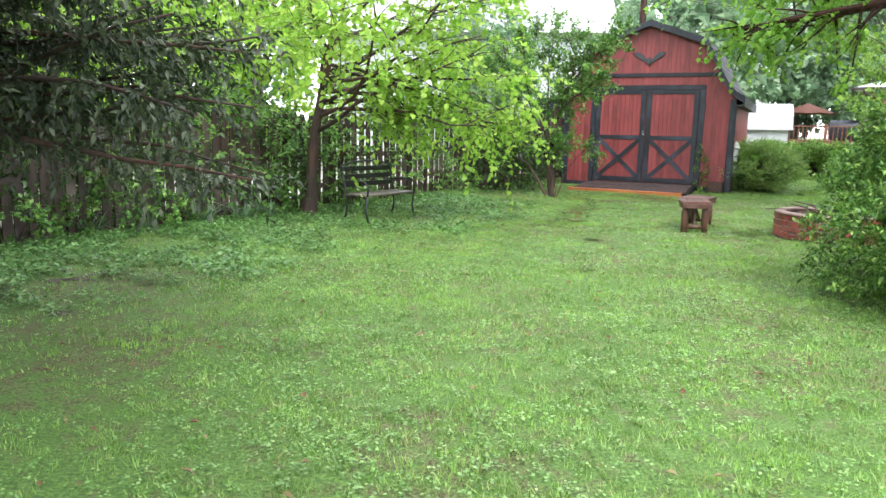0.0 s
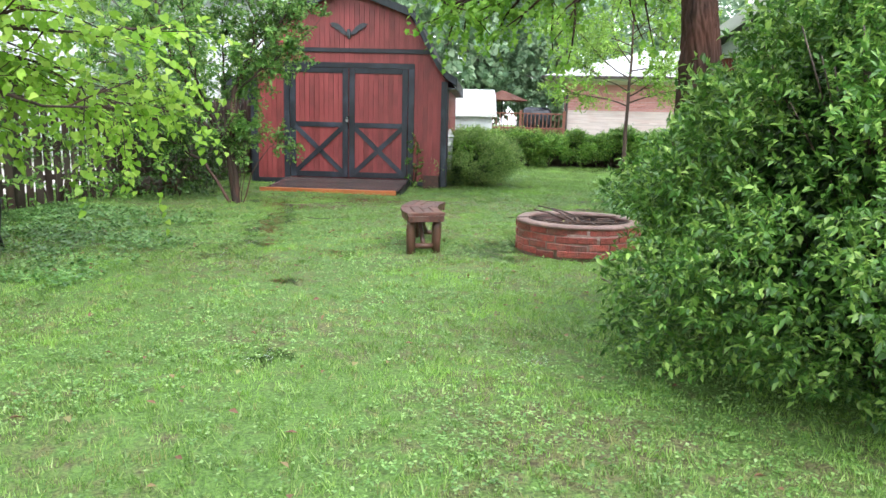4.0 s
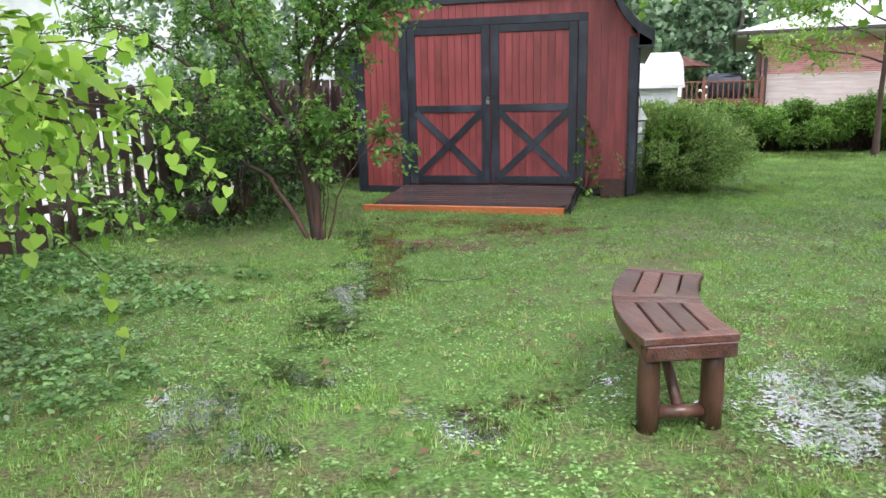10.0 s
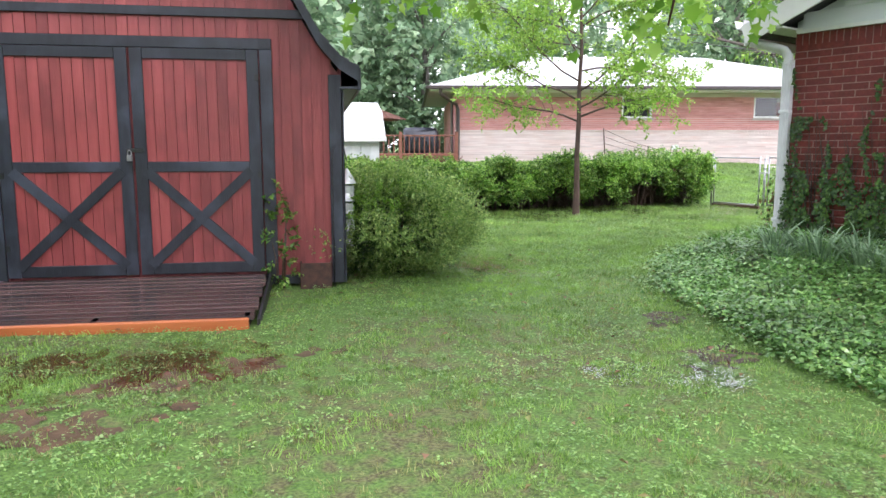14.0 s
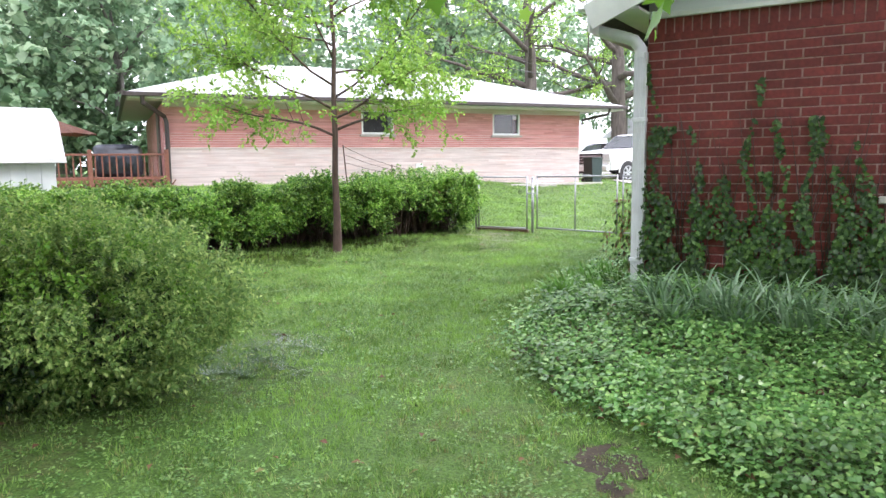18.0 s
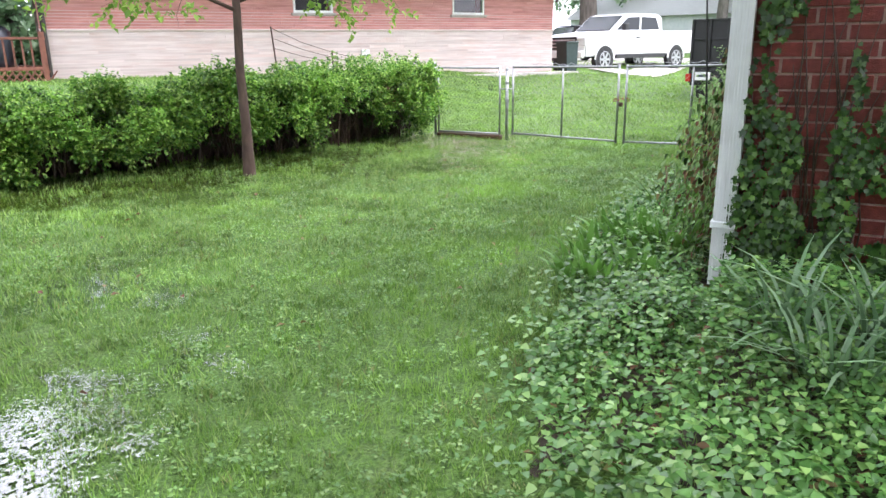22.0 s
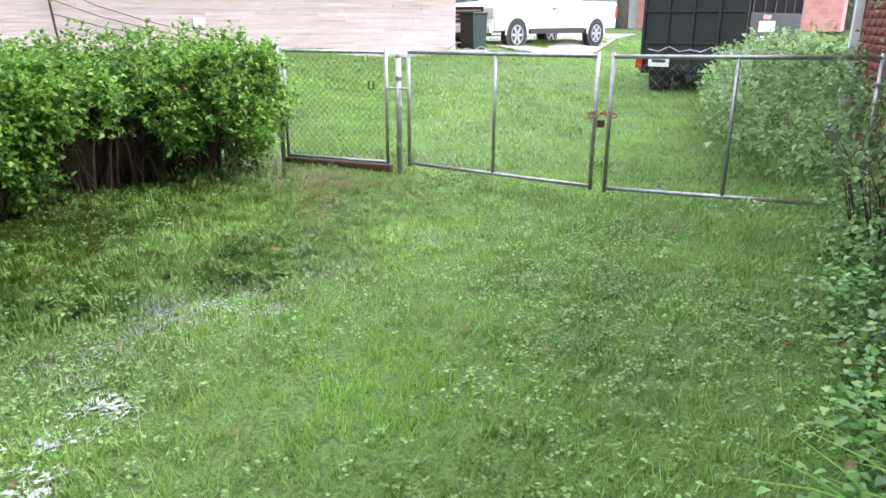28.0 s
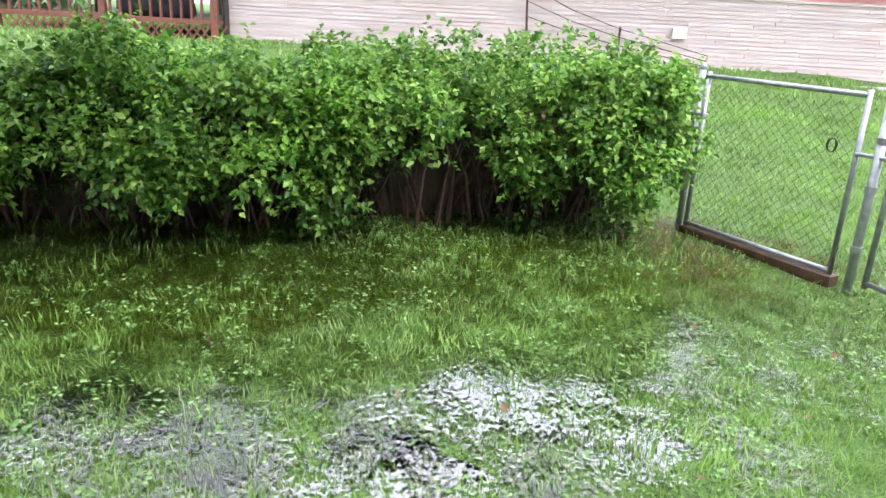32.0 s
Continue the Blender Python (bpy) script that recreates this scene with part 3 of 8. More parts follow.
def build_shed():
    base = gz(4.84, 17.4)
    shed = thing("barn_shed", "red wooden barn shed with black trim and gambrel roof", "shed", 4.837, 17.603, base, -26)
    hw, depth = 2.0, 4.6
    roofline = [(x, z - base) for x, z in gambrel(0)]
    # wall core, set behind the boards
    core = [(-hw + 0.02, 0.06), (hw - 0.02, 0.06), (hw - 0.02, 2.35 - base), (1.72, 2.72 - base), (1.22, 3.60 - base), (0, 4.02 - base), (-1.22, 3.60 - base), (-1.72, 2.72 - base), (-hw + 0.02, 2.35 - base)]
    part("wall", prism(core, 0.014, depth), "red", shed)

    def top_at(x):
        x = abs(x)
        p = [(0.0, 4.04), (1.24, 3.60), (1.52, 3.08), (1.76, 2.62), (2.0, 2.40)]
        for (a, za), (c, zc) in zip(p, p[1:]):
            if a <= x <= c:
                return za + (zc - za) * (x - a) / (c - a) - base
        return 2.40 - base
    # front siding boards with grooves between
    w = 0.1005
    k = int(2 * hw / w)
    for i in range(k):
        x0, x1 = -hw + i * w + 0.0035, -hw + (i + 1) * w - 0.0035
        xm = (x0 + x1) / 2
        z0 = 0.10
        if -1.1 < xm < 1.1:
            z0 = 2.62 - base                       # the doors hang below
        part("board", prism([(x0, z0), (x1, z0), (x1, top_at(x1)), (x0, top_at(x0))], 0.0, 0.035), "red", shed)
    # side boards
    for s in (-1, 1):
        for i in range(30):
            y0 = 0.06 + i * 0.152
            part("board", boxed(s * hw - 0.02, s * hw + 0.018, y0 + 0.005, y0 + 0.147, 0.08, 2.40 - base, 0), "red", shed)
    # roof: courses of shingles on the right and left slopes
    pr = [(x, z - base) for x, z in gambrel(0.0)]
    outer = [(x, z + 0.03) for x, z in pr]
    inner = [(x, z - 0.035) for x, z in pr[::-1]]
    part("roof", prism(outer + inner, -0.17, depth + 0.17), "shingle", shed, "dark asphalt shingle roof")
    for (xa, za), (xb, zb) in zip(outer, outer[1:]):
        ln = math.hypot(xb - xa, zb - za)
        rows = max(1, round(ln / 0.15))
        for r in range(rows):
            t0, t1 = r / rows, (r + 1) / rows
            pa, pb = (xa + (xb - xa) * t0, za + (zb - za) * t0), (xa + (xb - xa) * t1, za + (zb - za) * t1)
            up = (-(zb - za) / ln, (xb - xa) / ln)
            low = 1 if xa >= 0 or xb > 0 else 0
            e0, e1 = (0.004, 0.016) if low else (0.016, 0.004)
            part("shingle_course", prism([pa, pb, (pb[0] + up[0] * e1, pb[1] + up[1] * e1), (pa[0] + up[0] * e0, pa[1] + up[1] * e0)], -0.16, depth + 0.16), "shingle", shed)
    # black rake boards along the front roof line
    for (xa, za), (xb, zb) in zip(pr, pr[1:]):
        part("rake_board", prism([(xa, za + 0.03), (xb, zb + 0.03), (xb, zb - 0.11), (xa, za - 0.11)], -0.19, -0.165), "black", shed)
        part("soffit", prism([(xa, za - 0.05), (xb, zb - 0.05), (xb, zb - 0.075), (xa, za - 0.075)], -0.165, 0.0), "black", shed)
    for s in (-1, 1):
        part("eave_board", boxed(s * 2.19 - 0.015, s * 2.19 + 0.015, -0.19, depth + 0.17, 2.17 - base, 2.385 - base), "black", shed)
        part("eave_soffit", boxed(min(s * 2.0, s * 2.175), max(s * 2.0, s * 2.175), -0.165, depth + 0.1, 2.18 - base, 2.205 - base, 0), "black", shed)
        part("corner_board", boxed(s * hw - 0.115 if s > 0 else s * hw - 0.012, s * hw + 0.012 if s > 0 else s * hw + 0.115, -0.022, 0.0, 0.02, 2.33 - base), "black", shed)
        part("corner_board", boxed(s * hw + (0.018 if s > 0 else -0.036), s * hw + (0.036 if s > 0 else -0.018), -0.02, 0.10, 0.02, 2.18 - base), "black", shed)
    # belt board across the gable, and the door surround
    part("belt_board", boxed(-1.70, 1.70, -0.028, 0.0, 2.86 - base, 2.945 - base), "black", shed)
    part("door_head", boxed(-1.34, 1.34, -0.028, 0.0, 2.56 - base, 2.665 - base), "black", shed)
    for s in (-1, 1):
        part("door_jamb", boxed(s * 1.34 - (0.12 if s > 0 else 0), s * 1.34 + (0.12 if s < 0 else 0), -0.028, 0.0, 0.12, 2.56 - base), "black", shed)
    part("sill_board", boxed(-hw + 0.1, hw - 0.1, -0.02, 0.0, 0.02, 0.115), "black", shed)
    # two doors, each with boards, stiles, rails and a cross brace
    zb, zt, zm = 0.16, 2.555 - base, 1.42 - base
    for s in (-1, 1):
        door = part("door", boxed(min(0.01 * s, 1.21 * s), max(0.01 * s, 1.21 * s), 0.002, 0.03, zb, zt, 0), "red", shed, "red board door with black frame and X brace")
        x0, x1 = (0.012, 1.208) if s > 0 else (-1.208, -0.012)
        nb = 12
        for i in range(nb):
            a = x0 + (x1 - x0) * i / nb
            part("door_board", boxed(a + 0.004, a + (x1 - x0) / nb - 0.004, -0.012, 0.002, zb, zt, 0), "red", door)
        f0, f1 = -0.034, -0.0125
        for (a, c, d, e) in ((x0, x0 + 0.115, zb, zt), (x1 - 0.115, x1, zb, zt)):
            part("stile", boxed(a, c, f0, f1, d, e), "black", door)
        for (d, e) in ((zt - 0.10, zt), (zm - 0.05, zm + 0.05), (zb, zb + 0.11)):
            part("rail", boxed(x0 + 0.116, x1 - 0.116, f0 + 0.003, f1, d, e), "black", door)
        xa, xb = x0 + 0.10, x1 - 0.10
        for p, q, o in (((xa, zb + 0.09), (xb, zm - 0.04), 0.006), ((xa, zm - 0.04), (xb, zb + 0.09), 0.009)):
            part("brace", strut(bmesh.new(), (p[0], f0 + o, p[1]), (q[0], f0 + o, q[1]), 0.022, 0.095, (0, 0, 1)), "black", door)
        for z in (0.45, 1.15, 2.1):
            part("hinge", boxed(1.19 * s - 0.02, 1.19 * s + 0.02, -0.042, -0.034, z - 0.03, z + 0.03, 0.002), "iron", door)
    # hasp and padlock
    lock = part("padlock", boxed(-0.055, -0.005, -0.075, -0.035, 1.475 - base, 1.535 - base, 0.006), "galv", shed, "small steel padlock")
    part("shackle", tubed([(-0.048, -0.055, 1.53 - base), (-0.045, -0.055, 1.57 - base), (-0.03, -0.055, 1.585 - base), (-0.015, -0.055, 1.57 - base), (-0.012, -0.055, 1.53 - base)], 0.005, 6), "galv", lock)
    part("hasp", boxed(-0.06, 0.10, -0.046, -0.034, 1.56 - base, 1.60 - base, 0.003), "iron", shed)
    # spread-wing ornament on the gable
    em = bmesh.new()
    for s in (-1, 1):
        pts = [(0, 3.235), (0.07, 3.27), (0.14, 3.36), (0.22, 3.42), (0.32, 3.44), (0.40, 3.41), (0.33, 3.395), (0.36, 3.36), (0.28, 3.35), (0.29, 3.31), (0.21, 3.30), (0.16, 3.24), (0.08, 3.20), (0, 3.19)]
        f = [(s * x, z - base) for x, z in pts]
        q = prism(f if s > 0 else f[::-1], -0.035, -0.012)
        me = bpy.data.meshes.new("wing")
        q.to_mesh(me)
        q.free()
        em.from_mesh(me)
        bpy.data.meshes.remove(me)
    bmesh.ops.create_uvsphere(em, u_segments=10, v_segments=8, radius=0.5, matrix=Matrix.LocRotScale((0, -0.04, 3.22 - base), None, (0.10, 0.05, 0.20)))
    part("eagle_ornament", em, "eagle", shed, "dark metal spread-wing ornament")
    # foundation
    for s in (-1, 1):
        part("skid", boxed(s * 1.7 - 0.1, s * 1.7 + 0.1, 0.05, depth, -0.12, 0.08, 0.005), "blackpanel", shed)
    return shed


shed = build_shed()


def build_ramp():
    base = gz(4.1, 16.2)
    r = thing("shed_ramp", "low wet wooden shed ramp with an orange front board", "ramp", 4.837, 17.603, base, -26)
    for i in range(11):
        y0 = -0.06 - i * 0.142
        z = 0.155 - i * 0.0075
        part("plank", boxed(-1.25, 1.22 + 0.01 * (i % 3), y0 - 0.1385, y0, z - 0.035, z, 0.003), "deckwood", r)
    part("front_board", boxed(-1.34, 1.22, -1.69, -1.625, -0.02, 0.075, 0.006, m=Matrix.Rotation(radians(-1.0), 4, "Z")), "cedar", r, "orange-stained front board")
    for s_, x in ((-1, -1.27), (1, 1.26)):
        bm = bmesh.new()
        pr = [(-0.03, -0.08), (-1.60, -0.08), (-1.60, 0.045), (-0.03, 0.15)]
        fa = [[bm.verts.new((x + d, y, z)) for y, z in pr] for d in (-0.012, 0.012)]
        bm.faces.new(fa[0])
        bm.faces.new(fa[1][::-1])
        for i in range(4):
            bm.faces.new((fa[0][i], fa[1][i], fa[1][(i + 1) % 4], fa[0][(i + 1) % 4]))
        bmesh.ops.recalc_face_normals(bm, faces=bm.faces[:])
        part("side_board", bm, "blackpanel", r, "dark side board")
    for x in (-1.2, 0, 1.17):
        part("joist", prism([(x - 0.02, -0.06), (x + 0.02, -0.06), (x + 0.02, 0.08), (x - 0.02, 0.08)], -1.62, -0.03), "blackpanel", r)
    return r


build_ramp()

# ---- the picket fence behind the yard ----
FENCE = (-5.9, 6.9, 56.0)


def build_fence():
    f = thing("picket_fence", "weathered brown wooden picket fence with gaps of light", "fence", FENCE[0], FENCE[1], 0, FENCE[2])
    rng = random.Random(5)
    shapes = []
    for k in range(4):
        w, h = (0.115, 0.12, 0.125, 0.135)[k], (1.52, 1.56, 1.60, 1.66)[k]
        out = [(-w / 2, 0), (w / 2, 0), (w / 2, h - 0.05), (w * 0.28, h), (-w * 0.28, h), (-w / 2, h - 0.05)]
        q = prism(out, -0.011, 0.011)
        me = bpy.data.meshes.new("picket")
        q.to_mesh(me)
        q.free()
        me.materials.append(M["fence"])
        shapes.append(me)
    L = 16.4
    c, s = math.cos(radians(FENCE[2])), math.sin(radians(FENCE[2]))
    x = 0.0
    while x < L:
        z = gz(FENCE[0] + x * c, FENCE[1] + x * s)
        near_dark = x < 5.6
        place("picket", shapes[rng.randrange(4)], f, pose(x, rng.uniform(-0.004, 0.004), z + 0.02 + rng.uniform(-0.02, 0.02), 0, rng.uniform(-1.2, 1.2), rng.uniform(-2, 2)))
        x += rng.uniform(0.146, 0.162) if near_dark else rng.uniform(0.178, 0.196)
    x = 0.0
    while x < L:
        z = gz(FENCE[0] + x * c, FENCE[1] + x * s)
        part("post", boxed(x - 0.045, x + 0.045, 0.055, 0.145, z - 0.1, z + 1.5, 0.006), "fence", f)
        x += 2.34
    for h in (0.35, 0.85, 1.35):
        for k in range(7):
            x0, x1 = k * 2.34, min(L, (k + 1) * 2.34)
            z = gz(FENCE[0] + (x0 + x1) / 2 * c, FENCE[1] + (x0 + x1) / 2 * s)
            part("rail", boxed(x0, x1, 0.013, 0.052, z + h, z + h + 0.085, 0.004), "fence", f)
    return f


build_fence()


alley = thing("alley", "pale wet concrete alley beyond the picket fence", "alley", FENCE[0], FENCE[1], 0, FENCE[2], kind="structure")
AX, AY = np.meshgrid(np.linspace(-8, 26, 18), np.linspace(1.2, 12, 7))
ca, sa = math.cos(radians(FENCE[2])), math.sin(radians(FENCE[2]))
AZ = ground_z(FENCE[0] + AX * ca - AY * sa, FENCE[1] + AX * sa + AY * ca) + 0.04
i0 = (np.arange(6)[:, None] * 18 + np.arange(17)[None]).ravel()
fast_part("slab", (np.stack([AX, AY, AZ], -1).reshape(-1, 3), np.stack([i0, i0 + 1, i0 + 19, i0 + 18], 1)), "concrete", alley)


def build_back_fence():
    f = thing("board_fence", "pale boards of the fence running behind the shed", "fence", 2.4, 20.2, gz(2.4, 20.2), 20)
    me_b = boxed(-0.07, 0.07, -0.01, 0.01, 0.02, 1.72, 0.003)
    me = bpy.data.meshes.new("picket")
    me_b.to_mesh(me)
    me_b.free()
    me.materials.append(M["fence"])
    for i in range(22):
        place("picket", me, f, pose(-2.2 + i * 0.165, 0, 0))
    for h in (0.4, 1.4):
        part("rail", boxed(-2.3, 1.4, 0.012, 0.05, h, h + 0.08), "fence", f)
    return f


build_back_fence()


# ---- curved wooden bench by the fire ring ----
RING = (5.40, 9.97)


def build_curved_bench():
    zg = gz(3.7, 10.5)
    b = thing("curved_bench", "wet red-brown curved wooden bench on log legs", "bench", RING[0], RING[1], zg)
    top, r0, r1 = 0.455, 1.60, 2.02

    def arc_slab(ra, rb, a0, a1, z0, z1, n=7, flat_in=False, flat_out=False):
        bm = bmesh.new()
        rows = []
        for i in range(n + 1):
            a = radians(a0 + (a1 - a0) * i / n)
            chord = math.cos(radians(a1 - a0) / 2) / math.cos(a - radians(a0 + a1) / 2)
            qa, qb = ra * (chord if flat_in else 1), rb * (chord if flat_out else 1)
            rows.append([bm.verts.new((r * math.cos(a), r * math.sin(a), z)) for r, z in ((qa, z0), (qb, z0), (qb, z1), (qa, z1))])
        for p, q in zip(rows, rows[1:]):
            for k in range(4):
                bm.faces.new((p[k], p[(k + 1) % 4], q[(k + 1) % 4], q[k]))
        bm.faces.new(rows[0][::-1])
        bm.faces.new(rows[-1])
        bmesh.ops.recalc_face_normals(bm, faces=bm.faces[:])
        bmesh.ops.bevel(bm, geom=[e for e in bm.edges if len(e.link_faces) == 2 and e.calc_face_angle(0) > 0.7], offset=0.005, segments=1, affect="EDGES")
        return bm
    w = (r1 - r0) / 4
    for a0, a1 in ((157.0, 175.5), (137.5, 156.3)):
        for i in range(4):
            part("slat", arc_slab(r0 + i * w + (0.005 if i else 0), r0 + (i + 1) * w - (0.005 if i < 3 else 0), a0 + 2.3, a1 - 2.3, top - 0.032, top - 0.002 * (i % 2), 7, i > 0, i < 3), "bench", b)
        for e0, e1 in ((a0, a0 + 2.15), (a1 - 2.15, a1)):
            part("end_board", arc_slab(r0, r1, e0, e1, top - 0.034, top + 0.002, 2), "bench", b)
    for a in (175.0, 157.8, 155.5, 138.2):
        part("apron", arc_slab(r0 + 0.01, r1 - 0.01, a - 0.7, a + 0.7, top - 0.10, top - 0.033, 2), "bench", b)
    for rr in (r0 + 0.03, r1 - 0.03):
        part("side_rail", arc_slab(rr - 0.018, rr + 0.018, 139.2, 174.0, top - 0.095, top - 0.033, 12), "bench", b)
    for a in (172.5, 140.5):
        for r in (r0 + 0.07, r1 - 0.07):
            x, y = r * math.cos(radians(a)), r * math.sin(radians(a))
            bm = tubed([(x, y, -0.03), (x, y, 0.15), (x * 1.001, y, 0.29), (x, y, top - 0.102)], [0.047, 0.05, 0.049, 0.043], 12)
            part("leg", bm, "log", b, smooth=True)
        p = [(r * math.cos(radians(a)), r * math.sin(radians(a)), 0.085) for r in (r0 + 0.11, r1 - 0.11)]
        part("stretcher", tubed(p, 0.03, 10), "log", b, smooth=True)
    rm = (r0 + r1) / 2
    for a, c in ((172, 158), (141, 155)):
        part("brace", tubed([(rm * math.cos(radians(a)), rm * math.sin(radians(a)), 0.10), (rm * math.cos(radians(c)), rm * math.sin(radians(c)), top - 0.10)], 0.026, 8), "log", b, smooth=True)
    return b


build_curved_bench()


# ---- round brick fire ring with sticks ----
def build_fire_ring():
    zg = gz(*RING)
    f = thing("fire_ring", "round red brick fire ring with worn mortar cap", "fire pit", RING[0], RING[1], zg)
    R, T, n, courses, h = 0.695, 0.115, 19, 4, 0.082

    def ring_wall(ra, rb, z0, z1, seg=48, wob=0.0, seed=1):
        bm = bmesh.new()
        rng = random.Random(seed)
        rows = []
        for i in range(seg):
            a = 2 * math.pi * i / seg
            w = 1 + wob * math.sin(3 * a + seed) + wob * 0.6 * math.sin(7 * a) + rng.uniform(-wob, wob) * 0.4
            rows.append([bm.verts.new((r * w * math.cos(a), r * w * math.sin(a), z)) for r, z in ((ra, z0), (rb, z0), (rb, z1 - 0.012), (rb - 0.02, z1), (ra + 0.02, z1), (ra, z1 - 0.012))])
        for i in range(seg):
            p, q = rows[i], rows[(i + 1) % seg]
            for k in range(6):
                bm.faces.new((p[k], p[(k + 1) % 6], q[(k + 1) % 6], q[k]))
        bmesh.ops.recalc_face_normals(bm, faces=bm.faces[:])
        return bm
    part("mortar", ring_wall(R - T + 0.006, R - 0.007, -0.06, courses * h, seed=2), "ringmortar", f, smooth=True)
    part("cap", ring_wall(R - T - 0.012, R + 0.010, courses * h - 0.012, courses * h + 0.028, 56, 0.014, 3), "ringcap", f, "worn mortar cap", smooth=True)
    part("lining", ring_wall(R - T - 0.010, R - T + 0.004, 0.05, courses * h - 0.014, 40, 0.006, 5), "soot", f, "sooty inner face", smooth=True)
    bl = 2 * math.pi * R / n - 0.014
    bm = bmesh.new()
    rows = []
    for i in range(4):
        a = (i / 3 - 0.5) * bl / R
        rows.append([bm.verts.new((r * math.cos(a), r * math.sin(a), z)) for r, z in ((R - T, 0.004), (R - 0.004, 0.004), (R, 0.010), (R, h - 0.014), (R - 0.004, h - 0.008), (R - T, h - 0.008))])
    for p, q in zip(rows, rows[1:]):
        for k in range(6):
            bm.faces.new((p[k], p[(k + 1) % 6], q[(k + 1) % 6], q[k]))
    bm.faces.new(rows[0][::-1])
    bm.faces.new(rows[-1])
    bmesh.ops.recalc_face_normals(bm, faces=bm.faces[:])
    me = bpy.data.meshes.new("brick")
    bm.to_mesh(me)
    bm.free()
    me.materials.append(M["ringbrick"])
    rng = random.Random(8)
    for c in range(courses):
        for i in range(n):
            place("brick", me, f, pose(rng.uniform(-0.008, 0.006), rng.uniform(-0.008, 0.006), c * h + rng.uniform(-0.005, 0.005), rng.uniform(-0.9, 0.9), rng.uniform(-0.9, 0.9), (i + 0.5 * (c % 2)) * 360 / n + rng.uniform(-1.5, 1.5)))
    bm = bmesh.new()
    bmesh.ops.create_circle(bm, cap_ends=True, segments=32, radius=R - T + 0.01, matrix=Matrix.Translation((0, 0, 0.15)))
    part("ash_bed", bm, "soil", f, "wet dark ash and soil")
    rng = random.Random(21)
    for i in range(150):
        a, r = rng.uniform(0, 360), 0.55 * math.sqrt(rng.random())
        x, y, z = r * math.cos(radians(a)), r * math.sin(radians(a)), rng.uniform(0.14, 0.31)
        d = rng.gauss(20, 45)
        ln = rng.uniform(0.12, 0.42)
        ln = min(ln, max(0.1, 0.62 - r))
        dx, dy, dz = ln * math.cos(radians(d)), ln * math.sin(radians(d)), rng.uniform(-0.05, 0.05)
        t = rng.uniform(0.004, 0.014)
        mid = (x + rng.uniform(-0.03, 0.03), y + rng.uniform(-0.03, 0.03), z + rng.uniform(0, 0.03))
        part("stick", tubed([(x - dx, y - dy, max(0.12, z - dz)), mid, (x + dx, y + dy, max(0.12, z + dz))], [t, t * 0.9, t * 0.6], 6), "twig", f, smooth=True)
    for p, q, t in (((-0.84, 0.12, 0.372), (0.45, -0.10, 0.374), 0.006), ((-0.30, 0.40, 0.46), (0.15, 0.10, 0.33), 0.011), ((-0.42, 0.28, 0.43), (-0.10, 0.10, 0.33), 0.012), ((-0.20, 0.34, 0.44), (-0.05, 0.0, 0.32), 0.010)):
        mid = [(u + v) / 2 for u, v in zip(p, q)]
        mid[2] += 0.02
        part("stick", tubed([p, mid, q], [t * 0.6, t, t * 0.9], 7), "twig", f, smooth=True)
    rr = np.random.RandomState(4)
    k = 160
    a, r = rr.uniform(0, 6.28, k), 0.58 * np.sqrt(rr.uniform(0, 1, k))
    base = np.stack([r * np.cos(a), r * np.sin(a), rr.uniform(0.14, 0.30, k)], 1)
    fast_part("dead_leaves", oval_leaves(base, rr.normal(size=(k, 3)) * [1, 1, 0.3], rr.normal(size=(k, 3)) * 0.4 + [0, 0, 1], 0.06, 0.035), "lf_dead", f, "dead brown leaves")
    return f


build_fire_ring()


# ---- iron garden bench by the fence ----
def build_garden_bench():
    x0, y0 = -0.98, 11.05
    b = thing("garden_bench", "dark iron garden bench with grey wooden seat slats", "bench", x0, y0, gz(x0, y0), 56)
    for i in range(4):
        part("seat_slat", boxed(-0.60, 0.60, -0.20 + i * 0.105, -0.11 + i * 0.105, 0.405, 0.430, 0.004), "greywood", b)
    for i in range(3):
        z = 0.52 + i * 0.115
        part("back_slat", boxed(-0.60, 0.60, 0.235 + i * 0.025, 0.255 + i * 0.025, z, z + 0.075, 0.004), "iron", b)
    for s in (-1, 1):
        x = s * 0.57
        part("leg", tubed([(x, -0.23, 0.0), (x, -0.18, 0.2), (x, -0.21, 0.40)], [0.018, 0.014, 0.016], 8), "iron", b, smooth=True)
        part("leg", tubed([(x, 0.24, 0.0), (x, 0.19, 0.2), (x, 0.20, 0.42), (x, 0.30, 0.84)], [0.018, 0.014, 0.016, 0.014], 8), "iron", b, smooth=True)
        part("armrest", tubed([(x, -0.21, 0.40), (x, -0.23, 0.55), (x, -0.15, 0.63), (x, 0.1, 0.62), (x, 0.24, 0.60)], 0.014, 8), "iron", b, smooth=True)
        part("side_rail", tubed([(x, -0.21, 0.395), (x, 0.21, 0.395)], 0.013, 8), "iron", b, smooth=True)
    part("top_rail", tubed([(-0.58, 0.30, 0.84), (-0.3, 0.31, 0.89), (0, 0.31, 0.905), (0.3, 0.31, 0.89), (0.58, 0.30, 0.84)], 0.014, 8), "iron", b, smooth=True)
    return b


build_garden_bench()


